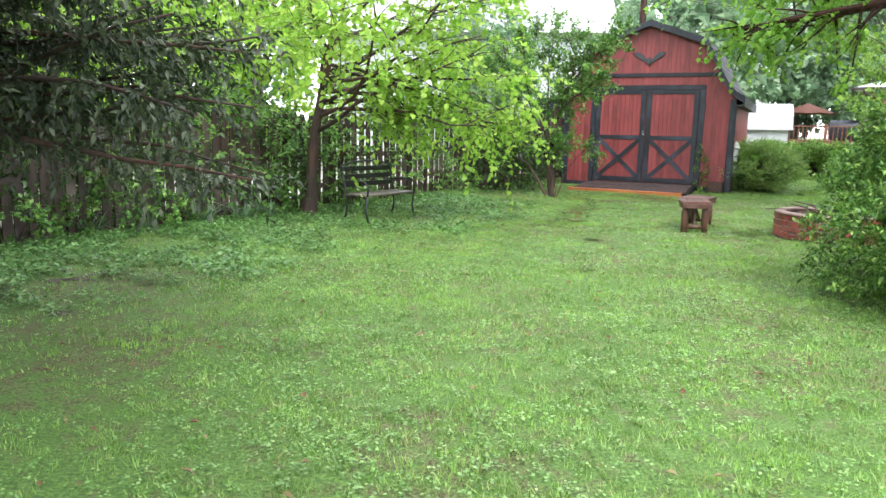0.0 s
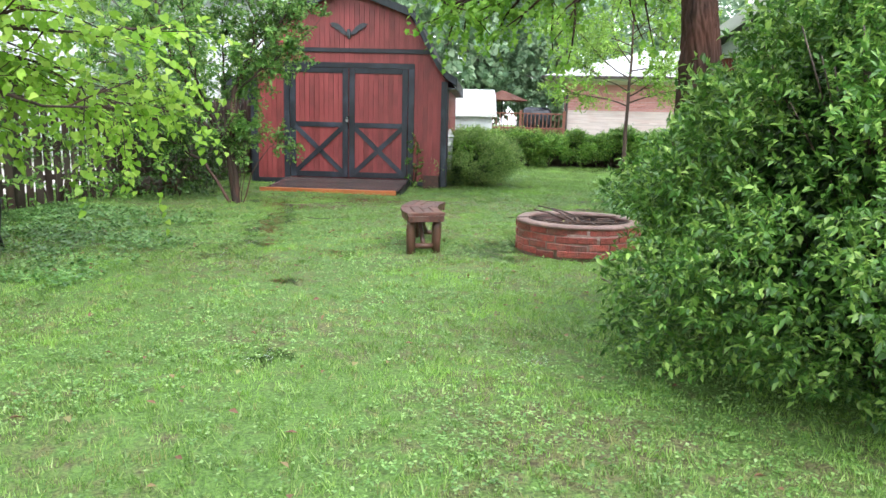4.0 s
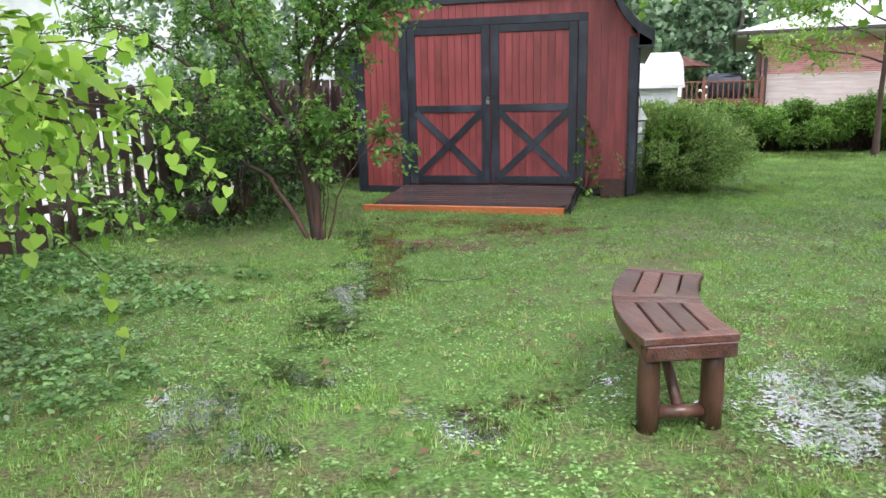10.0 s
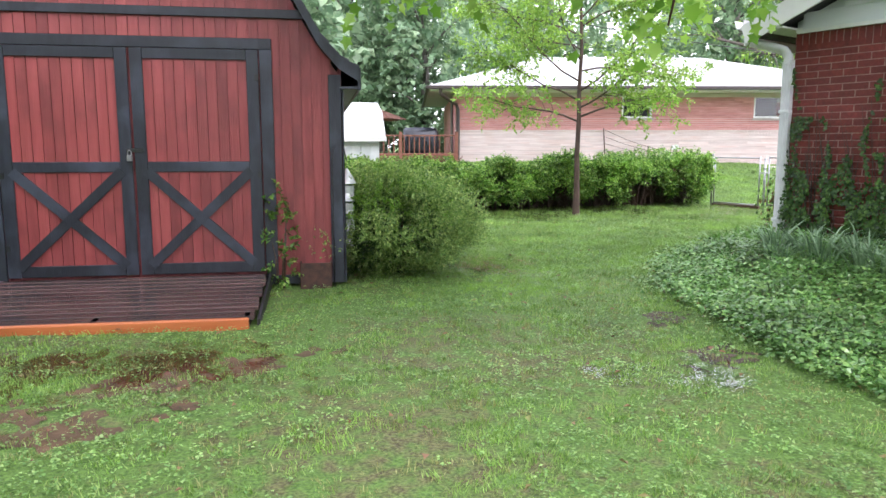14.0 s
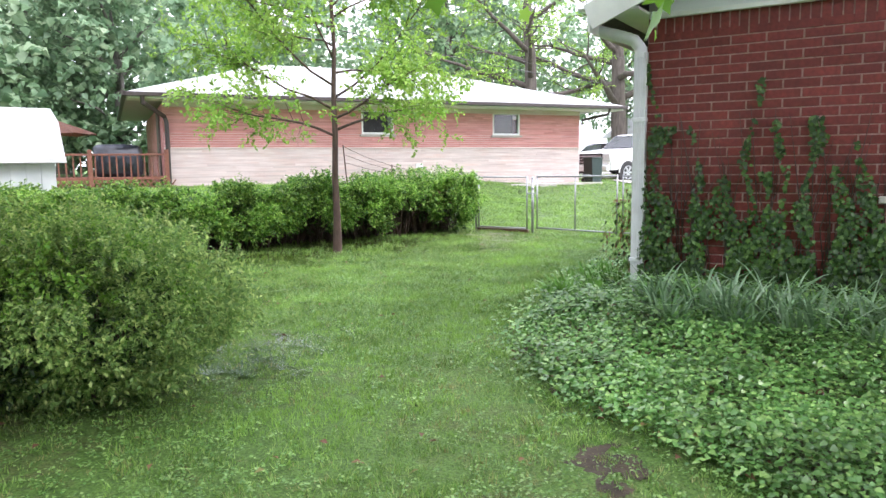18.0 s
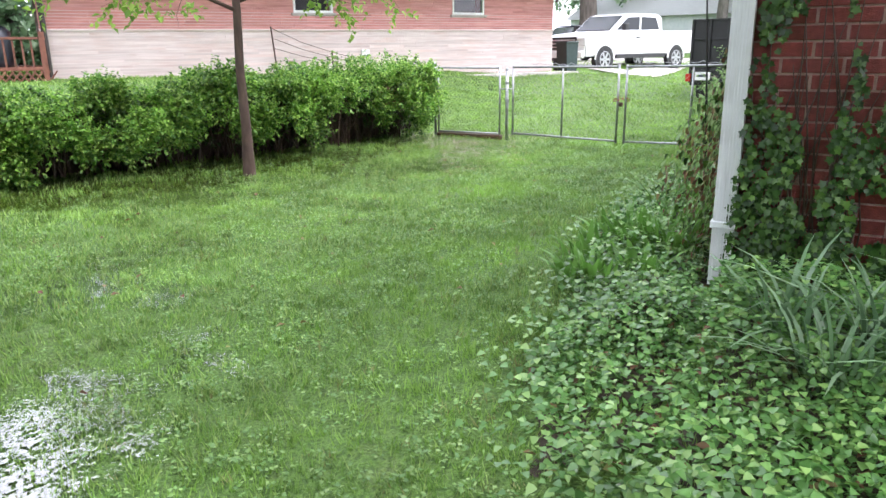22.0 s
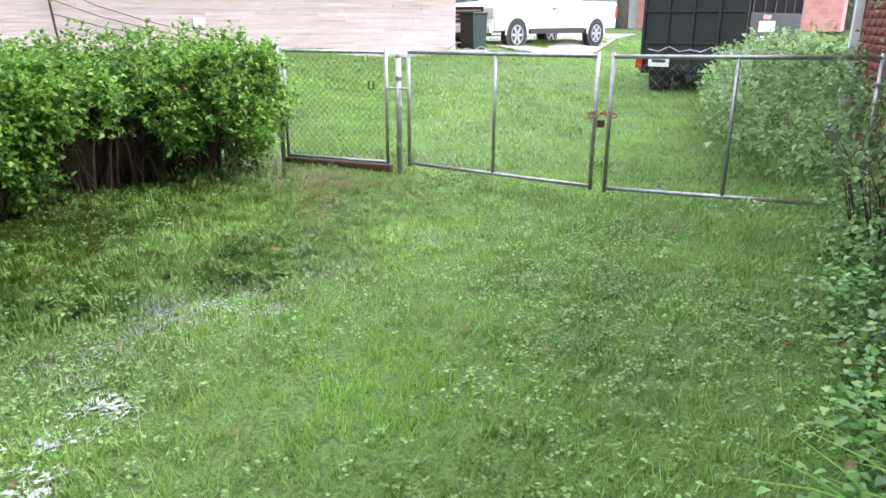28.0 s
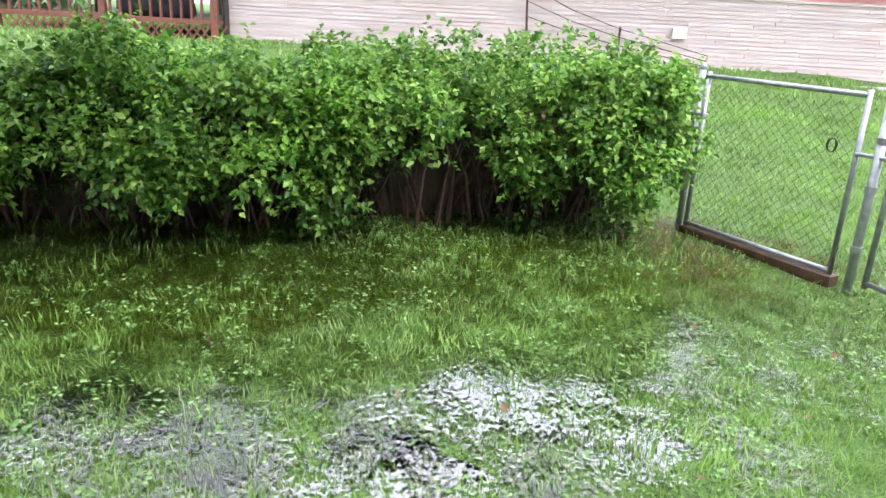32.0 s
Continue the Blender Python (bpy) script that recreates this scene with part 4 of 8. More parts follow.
# ---- cut logs by the fence ----
def build_log(x, y, r, ln, rz, tilt, label):
    bm = bmesh.new()
    tube(bm, [(-ln / 2, 0, 0), (-ln * 0.2, 0, 0.01), (ln * 0.2, 0, 0), (ln / 2, 0, 0)], [r * 0.97, r, r * 1.02, r * 0.95], 16)
    ob = part("log", bm, "bark", None, smooth=False)
    ob.matrix_world = pose(x, y, gz(x, y) + r * 0.9, 0, tilt, rz)
    return tagged(ob, label, "log", "logs by the fence")


build_log(0.95, 16.25, 0.16, 0.40, 15, 0, "wet dark cut log lying by the fence")
build_log(1.35, 16.75, 0.13, 0.38, 70, 0, "reddish-barked cut log beside the fence")
build_log(1.05, 16.55, 0.12, 0.34, 40, 90, "short upright log stump beside the fence")


# ---- shepherd's hook with tin wind spinner ----
def build_spinner():
    s = thing("hanging_spinner", "white tin wind spinner on a thin black hook", "wind spinner", 6.52, 16.70, gz(6.52, 16.70), 39)
    part("hook", tubed([(0, 0, -0.05), (0, 0, 0.7), (0, 0, 1.30), (0.04, 0, 1.42), (0.16, 0, 1.47), (0.30, 0, 1.43), (0.37, 0, 1.30)], 0.006, 6), "iron", s, smooth=True)
    part("string", tubed([(0.37, 0, 1.30), (0.37, 0, 1.16)], 0.002, 4), "iron", s)
    part("cone", tubed([(0.37, 0, 1.21), (0.37, 0, 1.05)], [0.012, 0.105], 12), "silverfoil", s, "small tin cone roof")
    for i, (z, r, h) in enumerate(((0.86, 0.082, 0.17), (0.69, 0.070, 0.16), (0.53, 0.080, 0.15), (0.38, 0.060, 0.14))):
        part("tin", tubed([(0.37, 0, z), (0.375, 0, z + h * 0.5), (0.37, 0, z + h)], [r, r * 0.9, r], 10), "silverfoil", s)
    return s


build_spinner()


# ---- rusted pail and box at the shed wall ----
def build_box():
    b = thing("old_crate", "small dark rusty crate against the shed wall", "crate", 6.36, 16.80, gz(6.36, 16.8), -26)
    part("side", boxed(-0.16, 0.16, -0.10, -0.085, 0, 0.27), "darkrust", b)
    part("side", boxed(-0.16, 0.16, 0.085, 0.10, 0, 0.27), "darkrust", b)
    part("end", boxed(-0.16, -0.145, -0.084, 0.084, 0, 0.27), "darkrust", b)
    part("end", boxed(0.145, 0.16, -0.084, 0.084, 0, 0.27), "darkrust", b)
    part("base", boxed(-0.144, 0.144, -0.084, 0.084, 0, 0.02), "darkrust", b)
    return b


build_box()


# ---- plank seat with planter box in the ivy ----
def build_plank_bench():
    z = gz(7.42, 10.2)
    b = thing("plank_bench", "low grey plank bench standing in ground ivy", "bench", 7.64, 10.12, z + 0.03, 101)
    part("plank", boxed(-0.72, 0.72, -0.14, 0.14, 0.335, 0.375, 0.006), "greywood", b)
    for x in (-0.35, 0.38):
        part("block", boxed(x - 0.05, x + 0.05, -0.05, 0.11, -0.14, 0.334, 0.006), "log", b)
    p = thing("planter_box", "dark plastic planter box on the plank bench", "planter", 7.74, 9.65, z + 0.406, 101)
    part("box", prism([(-0.20, 0), (0.20, 0), (0.23, 0.15), (-0.23, 0.15)], -0.085, 0.085), "blackplastic", p)
    part("rim", boxed(-0.24, 0.24, -0.095, 0.095, 0.151, 0.168, 0.004), "blackplastic", p)
    return b


build_plank_bench()


# ---- the brick house ----
def window_unit(name, label, w, h, parent_pose, frame_mat="white", sashes=2, blind=True, bar=True):
    """A window facing local -y, its sill at z 0: frame, sashes, panes, a dark recess and a blind."""
    wdw = new(name)
    wdw.empty_display_size = 0.1
    wdw.matrix_world = parent_pose
    tagged(wdw, label, "window", kind="structure")
    t = 0.055
    for nm, a in (("frame", (-w / 2, w / 2, 0, t)), ("frame", (-w / 2, w / 2, h - t, h)), ("frame", (-w / 2, -w / 2 + t, t, h - t)), ("frame", (w / 2 - t, w / 2, t, h - t))):
        part("window_frame", boxed(a[0], a[1], -0.025, 0.06, a[2], a[3]), frame_mat, wdw)
    part("window_sill", boxed(-w / 2 - 0.06, w / 2 + 0.06, -0.07, 0.0, -0.06, -0.003, 0.006), "concrete" if frame_mat == "white" else frame_mat, wdw)
    sw = (w - 2 * t) / sashes
    for i in range(sashes):
        x0 = -w / 2 + t + i * sw
        if i:
            part("mullion", boxed(x0 - 0.045, x0 + 0.045, -0.022, 0.055, t, h - t), frame_mat, wdw)
        if bar:
            part("meeting_rail", boxed(x0 + 0.03, x0 + sw - 0.03, 0.0, 0.04, h * 0.5 - 0.02, h * 0.5 + 0.02), frame_mat, wdw)
        g = part("pane", boxed(x0 + 0.01, x0 + sw - 0.01, 0.042, 0.047, t, h - t, 0), "glass", wdw)
        g.visible_shadow = False
        if blind:
            k = int((h * 0.42) / 0.045)
            for j in range(k):
                part("blind_slat", boxed(x0 + 0.03, x0 + sw - 0.03, 0.11, 0.118, t + 0.03 + j * 0.045, t + 0.06 + j * 0.045, 0), "blind", wdw)
    part("recess", boxed(-w / 2, w / 2, 0.45, 0.46, 0, h, 0), "interior", wdw)
    return wdw


def build_house():
    H = thing("brick_house", "red brick house with white siding gable and white gutter", "house", 0, 0, 0)
    X, Y = HOUSE_X, HOUSE_Y
    south, east = 3.6, 20.6
    wy0, wy1, wz0, wz1 = 10.70, 12.74, 1.36, 2.83            # the west window
    part("wall", boxed(X + 0.004, X + 0.2, wy1, Y - 0.004, -0.1, 2.92, 0), "mortar", H)
    part("wall", boxed(X + 0.004, X + 0.2, south, wy0, -0.1, 2.92, 0), "mortar", H)
    part("wall", boxed(X + 0.004, X + 0.2, wy0, wy1, -0.1, wz0, 0), "mortar", H)
    part("wall", boxed(X + 0.004, X + 0.2, wy0, wy1, wz1, 2.92, 0), "mortar", H)
    part("wall", boxed(X + 0.2, east, Y - 0.2, Y - 0.004, -0.1, 2.92, 0), "mortar", H)
    part("wall", boxed(east - 0.2, east, south, Y - 0.2, -0.1, 2.92, 0), "mortar", H)
    part("wall", boxed(X + 0.2, east - 0.2, south, south + 0.2, -0.1, 2.92, 0), "mortar", H)
    # white siding gable over the west wall
    ry, rz_ = (south + Y) / 2, 5.35
    slope = (rz_ - 3.05) / (Y - ry)
    for i in range(13):
        z0, z1 = 2.925 + i * 0.185, 2.925 + (i + 1) * 0.185
        half = min((rz_ - z1) / slope + 0.05, Y - ry)
        if half < 0.1:
            break
        q = prism([(ry - half, z0), (ry + half, z0), (ry + half, z1), (ry - half, z1)], 0, 0.02)
        part("siding_board", q, "siding", H, bake=Matrix(((0, 1, 0.10, X - 0.03 - 0.10 * z1), (1, 0, 0, 0), (0, 0, 1, 0), (0, 0, 0, 1))))
    part("gable_backing", prism([(south, 2.92), (Y, 2.92), (Y, 3.02), (ry, rz_ - 0.03), (south, 3.02)], 0, 0.12), "siding", H, bake=Matrix(((0, 1, 0, X + 0.02), (1, 0, 0, 0), (0, 0, 1, 0), (0, 0, 0, 1))))
    # roof slopes and rakes
    for s in (1, -1):
        ey = ry + s * (Y - ry + 0.42)
        ez = rz_ - slope * (Y - ry + 0.42)
        bm = bmesh.new()
        vs = [bm.verts.new(p) for p in ((X - 0.35, ey, ez), (east + 0.35, ey, ez), (east + 0.35, ry, rz_), (X - 0.35, ry, rz_))]
        vt = [bm.verts.new((v.co.x, v.co.y, v.co.z + 0.14)) for v in vs]
        bm.faces.new(vs)
        bm.faces.new(vt)
        for i in range(4):
            bm.faces.new((vs[i], vs[(i + 1) % 4], vt[(i + 1) % 4], vt[i]))
        bmesh.ops.recalc_face_normals(bm, faces=bm.faces[:])
        part("roof", bm, "shingle", H)
        part("rake_board", strut(bmesh.new(), (X - 0.37, ey, ez + 0.02), (X - 0.37, ry, rz_ + 0.02), 0.03, 0.22), "white", H)
        part("fascia", boxed(X - 0.35, east + 0.35, ey - 0.012, ey + 0.012, ez - 0.10, ez + 0.11), "white", H)
    part("soffit", boxed(X - 0.34, east + 0.3, Y - 0.012, Y + 0.405, 2.93, 2.95, 0), "white", H)
    part("frieze_board", boxed(X - 0.045, X + 0.011, south, Y - 0.02, 2.885, 2.945), "white", H)
    # gutter along the north eave and its downspout at the corner
    gy = Y + 0.43
    out = [(0, 0.10), (0, 0), (0.09, 0), (0.12, 0.10), (0.113, 0.10), (0.085, 0.008), (0.008, 0.008), (0.008, 0.10)]
    q = prism(out, 0, east + 0.3 - X + 0.4)
    part("gutter", q, "gutter", H, bake=Matrix(((0, 1, 0, X - 0.38), (1, 0, 0, gy), (0, 0, 1, 2.97), (0, 0, 0, 1))))

    def spout(pts, name):
        bm = bmesh.new()
        for p, q in zip(pts, pts[1:]):
            strut(bm, p, q, 0.105, 0.075, (1, 0.0, 0.0) if abs(q[2] - p[2]) > 0.2 else (1, 0, 0))
        return part(name, bm, "gutter", H, "white ribbed downspout")
    dx, dy = X - 0.035, Y + 0.045
    # corrugated double elbow from the gutter back to the wall
    bend = [(dx - 0.05, gy + 0.05, 3.00), (dx - 0.05, gy + 0.05, 2.90), (dx - 0.045, gy + 0.02, 2.83), (dx - 0.03, (gy + dy) / 2, 2.765), (dx - 0.01, dy + 0.06, 2.715), (dx, dy + 0.008, 2.64), (dx, dy, 2.55)]
    t = np.linspace(0, len(bend) - 1, 31)
    run = [tuple(np.interp(t[i], np.arange(len(bend)), [p[c] for p in bend]) for c in range(3)) for i in range(31)]
    part("downspout_elbow", tubed(run, [0.050 if i % 2 else 0.055 for i in range(31)], 14), "gutter", H, "white corrugated elbow", smooth=True)
    spout([(dx, dy, 2.60), (dx, dy, 0.42)], "downspout")
    for k in range(5):
        part("downspout_rib", boxed(dx - 0.056, dx - 0.0535, dy - 0.030 + k * 0.015, dy - 0.024 + k * 0.015, 0.45, 2.56, 0), "gutter", H)
    for z in (0.74, 2.0):
        part("strap", boxed(dx - 0.060, dx + 0.03, dy - 0.062, dy + 0.062, z, z + 0.035, 0.003), "gutter", H)
    part("utility_plate", boxed(X - 0.03, X - 0.004, 13.02, 13.14, 0.60, 0.70, 0.006), "white", H)
    # bricks: courses on the west wall by the corner, each one a piece
    bl, bh, cj = 0.262, 0.0668, 0.0772
    bm = boxed(-0.05, 0.014, -bl / 2, bl / 2, 0, bh, 0.0025)
    me = bpy.data.meshes.new("brick")
    bm.to_mesh(me)
    bm.free()
    me.materials.append(M["brick"])
    bm = boxed(-0.05, 0.014, -bl / 4, bl / 4, 0, bh, 0.0025)
    half_me = bpy.data.meshes.new("brick")
    bm.to_mesh(half_me)
    bm.free()
    half_me.materials.append(M["brick"])
    rng = random.Random(3)
    # the mesh stands proud towards -x
    flip = Matrix.Rotation(math.pi, 4, "Z")
    z = 0.22
    row = 0
    while z < 2.70:
        y = Y - 0.005 - (bl + 0.014) * (0.5 if row % 2 == 0 else 1.0)
        if row % 2:
            place("brick", half_me, H, Matrix.Translation((X + 0.012 + rng.uniform(-0.001, 0.001), Y - 0.005 - bl / 4, z)) @ flip)
        while y + bl / 2 > wy1 + 0.04:
            lo = max(y - bl / 2, wy1 + 0.006)
            ln = (y + bl / 2 - lo) / bl
            place("brick", me, H, Matrix.Translation((X + 0.012 + rng.uniform(-0.0015, 0.0015), lo + ln * bl / 2, z + rng.uniform(-0.001, 0.001))) @ flip @ Matrix.Diagonal((1, ln, 1, 1)))
            y -= bl + 0.014
        z += cj
        row += 1
    sold = boxed(-0.05, 0.014, -0.032, 0.032, 0, 0.19, 0.0025)
    sme = bpy.data.meshes.new("brick")
    sold.to_mesh(sme)
    sold.free()
    sme.materials.append(M["brick"])
    y = Y - 0.04
    while y > wy1:
        place("brick", sme, H, Matrix.Translation((X + 0.012, y, 2.697)) @ flip)
        y -= 0.0755

    # the other courses, joined
    def course_boxes(spans):
        V, F = [], []
        cube = np.array([(a, c, d) for a in (0, 1) for c in (0, 1) for d in (0, 1)], float)
        q = np.array([(0, 1, 3, 2), (4, 6, 7, 5), (0, 4, 5, 1), (2, 3, 7, 6), (0, 2, 6, 4), (1, 5, 7, 3)])
        for i, (lo, hi) in enumerate(spans):
            V.append(np.array(lo) + cube * (np.array(hi) - np.array(lo)))
            F.append(q + 8 * i)
        return np.concatenate(V), np.concatenate(F)
    spans = []
    z, row = 0.22, 0
    while z < 2.85:
        off = 0 if row % 2 else 0.136
        y = south + 0.02 + off
        while y + bl < Y - 0.02:
            inwin = (y + bl > wy0 - 0.02 and y < wy1 and z + bh > wz0 - 0.06 and z < wz1 + 0.02)
            if y + bl < wy1 + 0.02 and not inwin:
                spans.append(((X - 0.002, y, z), (X + 0.03, y + bl, z + bh)))
            y += bl + 0.014
        x = X + 0.005 + off
        while x + bl < east:
            spans.append(((x, Y - 0.03, z), (x + bl, Y + 0.002, z + bh)))
            x += bl + 0.014
        z += cj
        row += 1
    ob = fast_part("brick_courses", course_boxes(spans), "brick", H)
    tagged(ob, kind="stuff")
    window_unit("window_1", "white double window with dark glass and lowered blinds in the brick wall", wy1 - wy0, wz1 - wz0, Matrix.Translation((X + 0.035, (wy0 + wy1) / 2, wz0)) @ pose(0, 0, 0, 0, 0, -90))
    # satellite dish on the north wall
    d = thing("satellite_dish", "grey satellite dish on a bent arm fixed to the wall", "satellite dish", 17.0, Y + 0.005, 2.15)
    part("bracket", boxed(-0.06, 0.06, 0.0, 0.02, -0.09, 0.09), "dishgrey", d)
    part("arm", tubed([(0, 0.02, 0), (0, 0.22, 0.02), (0, 0.28, 0.12), (-0.02, 0.30, 0.24)], 0.022, 10), "galv", d, smooth=True)
    bm = bmesh.new()
    rows = []
    for i in range(6):
        r = 0.33 * i / 5
        rows.append([bm.verts.new((r * math.cos(a), r * math.sin(a) * 1.08, 0.35 * r * r)) for a in (2 * math.pi * k / 28 for k in range(28))] if i else [bm.verts.new((0, 0, 0))])
    for k in range(28):
        bm.faces.new((rows[0][0], rows[1][k], rows[1][(k + 1) % 28]))
        for a, c in zip(rows[1:], rows[2:]):
            bm.faces.new((a[k], c[k], c[(k + 1) % 28], a[(k + 1) % 28]))
    bmesh.ops.solidify(bm, geom=bm.faces[:], thickness=0.012)
    part("dish", bm, "dishgrey", d, smooth=True, m=pose(-0.03, 0.33, 0.34, 62, 20, 60))
    part("feed_arm", tubed([(-0.03, 0.33, 0.20), (-0.28, 0.60, 0.18), (-0.34, 0.66, 0.30)], 0.013, 8), "dishgrey", d)
    part("receiver", boxed(-0.39, -0.29, 0.61, 0.71, 0.28, 0.36, 0.01), "gutter", d)
    # pale corner downspout at the far end
    e = thing("corner_downspout", "white downspout at the far house corner", "downspout", east - 0.1, Y + 0.05, gz(east, Y))
    part("pipe", boxed(-0.05, 0.05, -0.04, 0.04, 0, 2.4), "gutter", e)
    part("foot", boxed(-0.05, 0.05, -0.035, 0.16, 0.0, 0.07, 0.006, m=Matrix.Translation((0, 0.005, 0.0))), "gutter", e)


build_house()

# ---- chain-link gates ----
def chain_wire(bm, w, h, step, r):
    """Diamond wire between x 0..w and z 0..h."""
    for sgn in (1, -1):
        c = -h
        while c < w:
            if sgn > 0:
                x0, x1 = max(0, c), min(w, c + h)
                p, q = (x0, 0.002, x0 - c), (x1, 0.002, x1 - c)
            else:
                x0, x1 = max(0, c), min(w, c + h)
                p, q = (x0, -0.002, h - (x0 - c)), (x1, -0.002, h - (x1 - c))
            if x1 - x0 > 0.01:
                tube(bm, [p, q], r, 4, False)
            c += step * 1.2
    return bm


def build_gate(name, label, p, q, z0, z1, mids=(), wire="galv", step=0.062, r=0.0009):
    """A framed chain-link gate from p to q on the ground plan."""
    dx, dy = q[0] - p[0], q[1] - p[1]
    w = math.hypot(dx, dy)
    g = thing(name, label, "gate", p[0], p[1], 0, math.degrees(math.atan2(dy, dx)))
    (a0, b0), (a1, b1) = z0, z1
    fr = 0.0165
    part("end_post", tubed([(0, 0, a0), (0, 0, a1 + 0.03)], fr, 10), "galv", g, smooth=True)
    part("end_post", tubed([(w, 0, b0), (w, 0, b1 + 0.03)], fr, 10), "galv", g, smooth=True)
    part("top_rail", tubed([(0, 0, a1), (w, 0, b1)], fr, 10), "galv", g, smooth=True)
    part("bottom_rail", tubed([(0, 0, a0 + 0.03), (w, 0, b0 + 0.03)], fr * 0.95, 10), "galv", g, smooth=True)
    for t in mids:
        part("mid_post", tubed([(w * t, 0, a0 + (b0 - a0) * t + 0.03), (w * t, 0, a1 + (b1 - a1) * t)], fr * 0.9, 10), "galv", g, smooth=True)
    if wire:
        bm = chain_wire(bmesh.new(), w - 0.06, (a1 - a0) - 0.10, step, r)
        for v in bm.verts:
            v.co.z += a0 + 0.05 + (b0 - a0) * v.co.x / w
            v.co.x += 0.03
        part("wire_mesh", bm, wire, g, "diamond chain-link wire")
    k = int(w / 0.16)
    for i in range(k):
        x = 0.08 + i * 0.16
        zz = a0 + 0.05 + (b0 - a0) * x / w
        part("wire_tie", tubed([(x, 0.004, zz), (x + 0.012, 0.01, zz + 0.03)], 0.003, 5), "galv", g)
    return g


ga, gb, gc = (18.17, 20.05), (18.16, 18.93), (18.15, 18.80)
ng = gz(18.1, 18.8)
small_gate = build_gate("small_gate", "small galvanised chain-link gate beside the hedge", ga, gb, (0.30, 0.30), (1.37, 1.37), (), "iron", 0.055, 0.0013)
part("wire_knot", tubed([(0.95 + 0.035 * math.cos(a) * (1 - a / 60), 0.02, 1.06 + 0.04 * math.sin(a)) for a in [k * 0.5 for k in range(40)]], 0.004, 5), "iron", small_gate)
big_a = build_gate("drive_gate", "wide galvanised chain-link drive gate, closed", (18.06, 18.66), (17.60, 16.88), (0.33, 0.34), (1.38, 1.40), (0.50,), "galv", 0.062)
big_b = build_gate("drive_gate", "wide galvanised chain-link drive gate, closed", (17.57, 16.76), (17.42, 14.98), (0.34, 0.38), (1.40, 1.43), (0.50,), "galv", 0.062)
for g_ in (big_a, big_b):
    bm = bmesh.new()
    pts = []
    for k in range(14):
        x = 0.35 + k * 0.07 if g_ is big_a else 0.25 + k * 0.075
        pts.append((x, 0.01, (1.40 if g_ is big_a else 1.43) + (0.05 if k % 4 == 2 else 0.015 if k % 2 else 0.03)))
    part("loose_wire", tube(bm, pts, 0.004, 5), "galv", g_)


def build_gate_post(x, y, h, r=0.026, label="round galvanised steel gate post with domed cap"):
    p = thing("gate_post", label, "post", x, y, gz(x, y), group="gate posts")
    part("pipe", tubed([(0, 0, -0.1), (0, 0, h)], r, 12), "galv", p, smooth=True)
    bm = bmesh.new()
    bmesh.ops.create_uvsphere(bm, u_segments=12, v_segments=8, radius=r * 1.12, matrix=Matrix.LocRotScale((0, 0, h), None, (1, 1, 1.25)))
    part("cap", bm, "galv", p, smooth=True)
    for z in (0.25, h * 0.55, h - 0.22):
        part("collar", tubed([(0, 0, z), (0, 0, z + 0.035)], r * 1.25, 12), "galv", p)
    part("latch", boxed(-0.02, 0.02, -0.09, 0.13, h * 0.72, h * 0.72 + 0.02, 0.003), "galv", p)
    return p


build_gate_post(18.15, 18.80, 1.10)
build_gate_post(18.18, 20.12, 1.16, 0.024)
build_gate_post(17.41, 14.88, 1.20)

chain = thing("lock_chain", "rusty chain and padlock joining the drive gates", "chain", 17.57, 16.82, 0.98)
for i in range(9):
    a = i * 0.7
    bm = tubed([(0.028 * math.cos(b_) , 0.016 * math.sin(b_), 0) for b_ in [k * math.pi / 4 for k in range(9)]], 0.006, 5)
    part("link", bm, "rust", chain, m=pose(0.045 * math.cos(a), 0.09 * math.sin(a), -0.02 + 0.02 * math.sin(2 * a), 90 * (i % 2), 20, 40 * i))
lk = part("padlock", boxed(-0.045, -0.015, -0.03, 0.03, -0.12, -0.06, 0.006), "darkrust", chain)

step_ = thing("gate_sill", "wet brown wooden board under the small gate", "sill", 18.17, 19.45, gz(18.17, 19.45), 90)
part("board", boxed(-0.55, 0.62, -0.05, 0.05, -0.05, 0.05, 0.008), "log", step_)


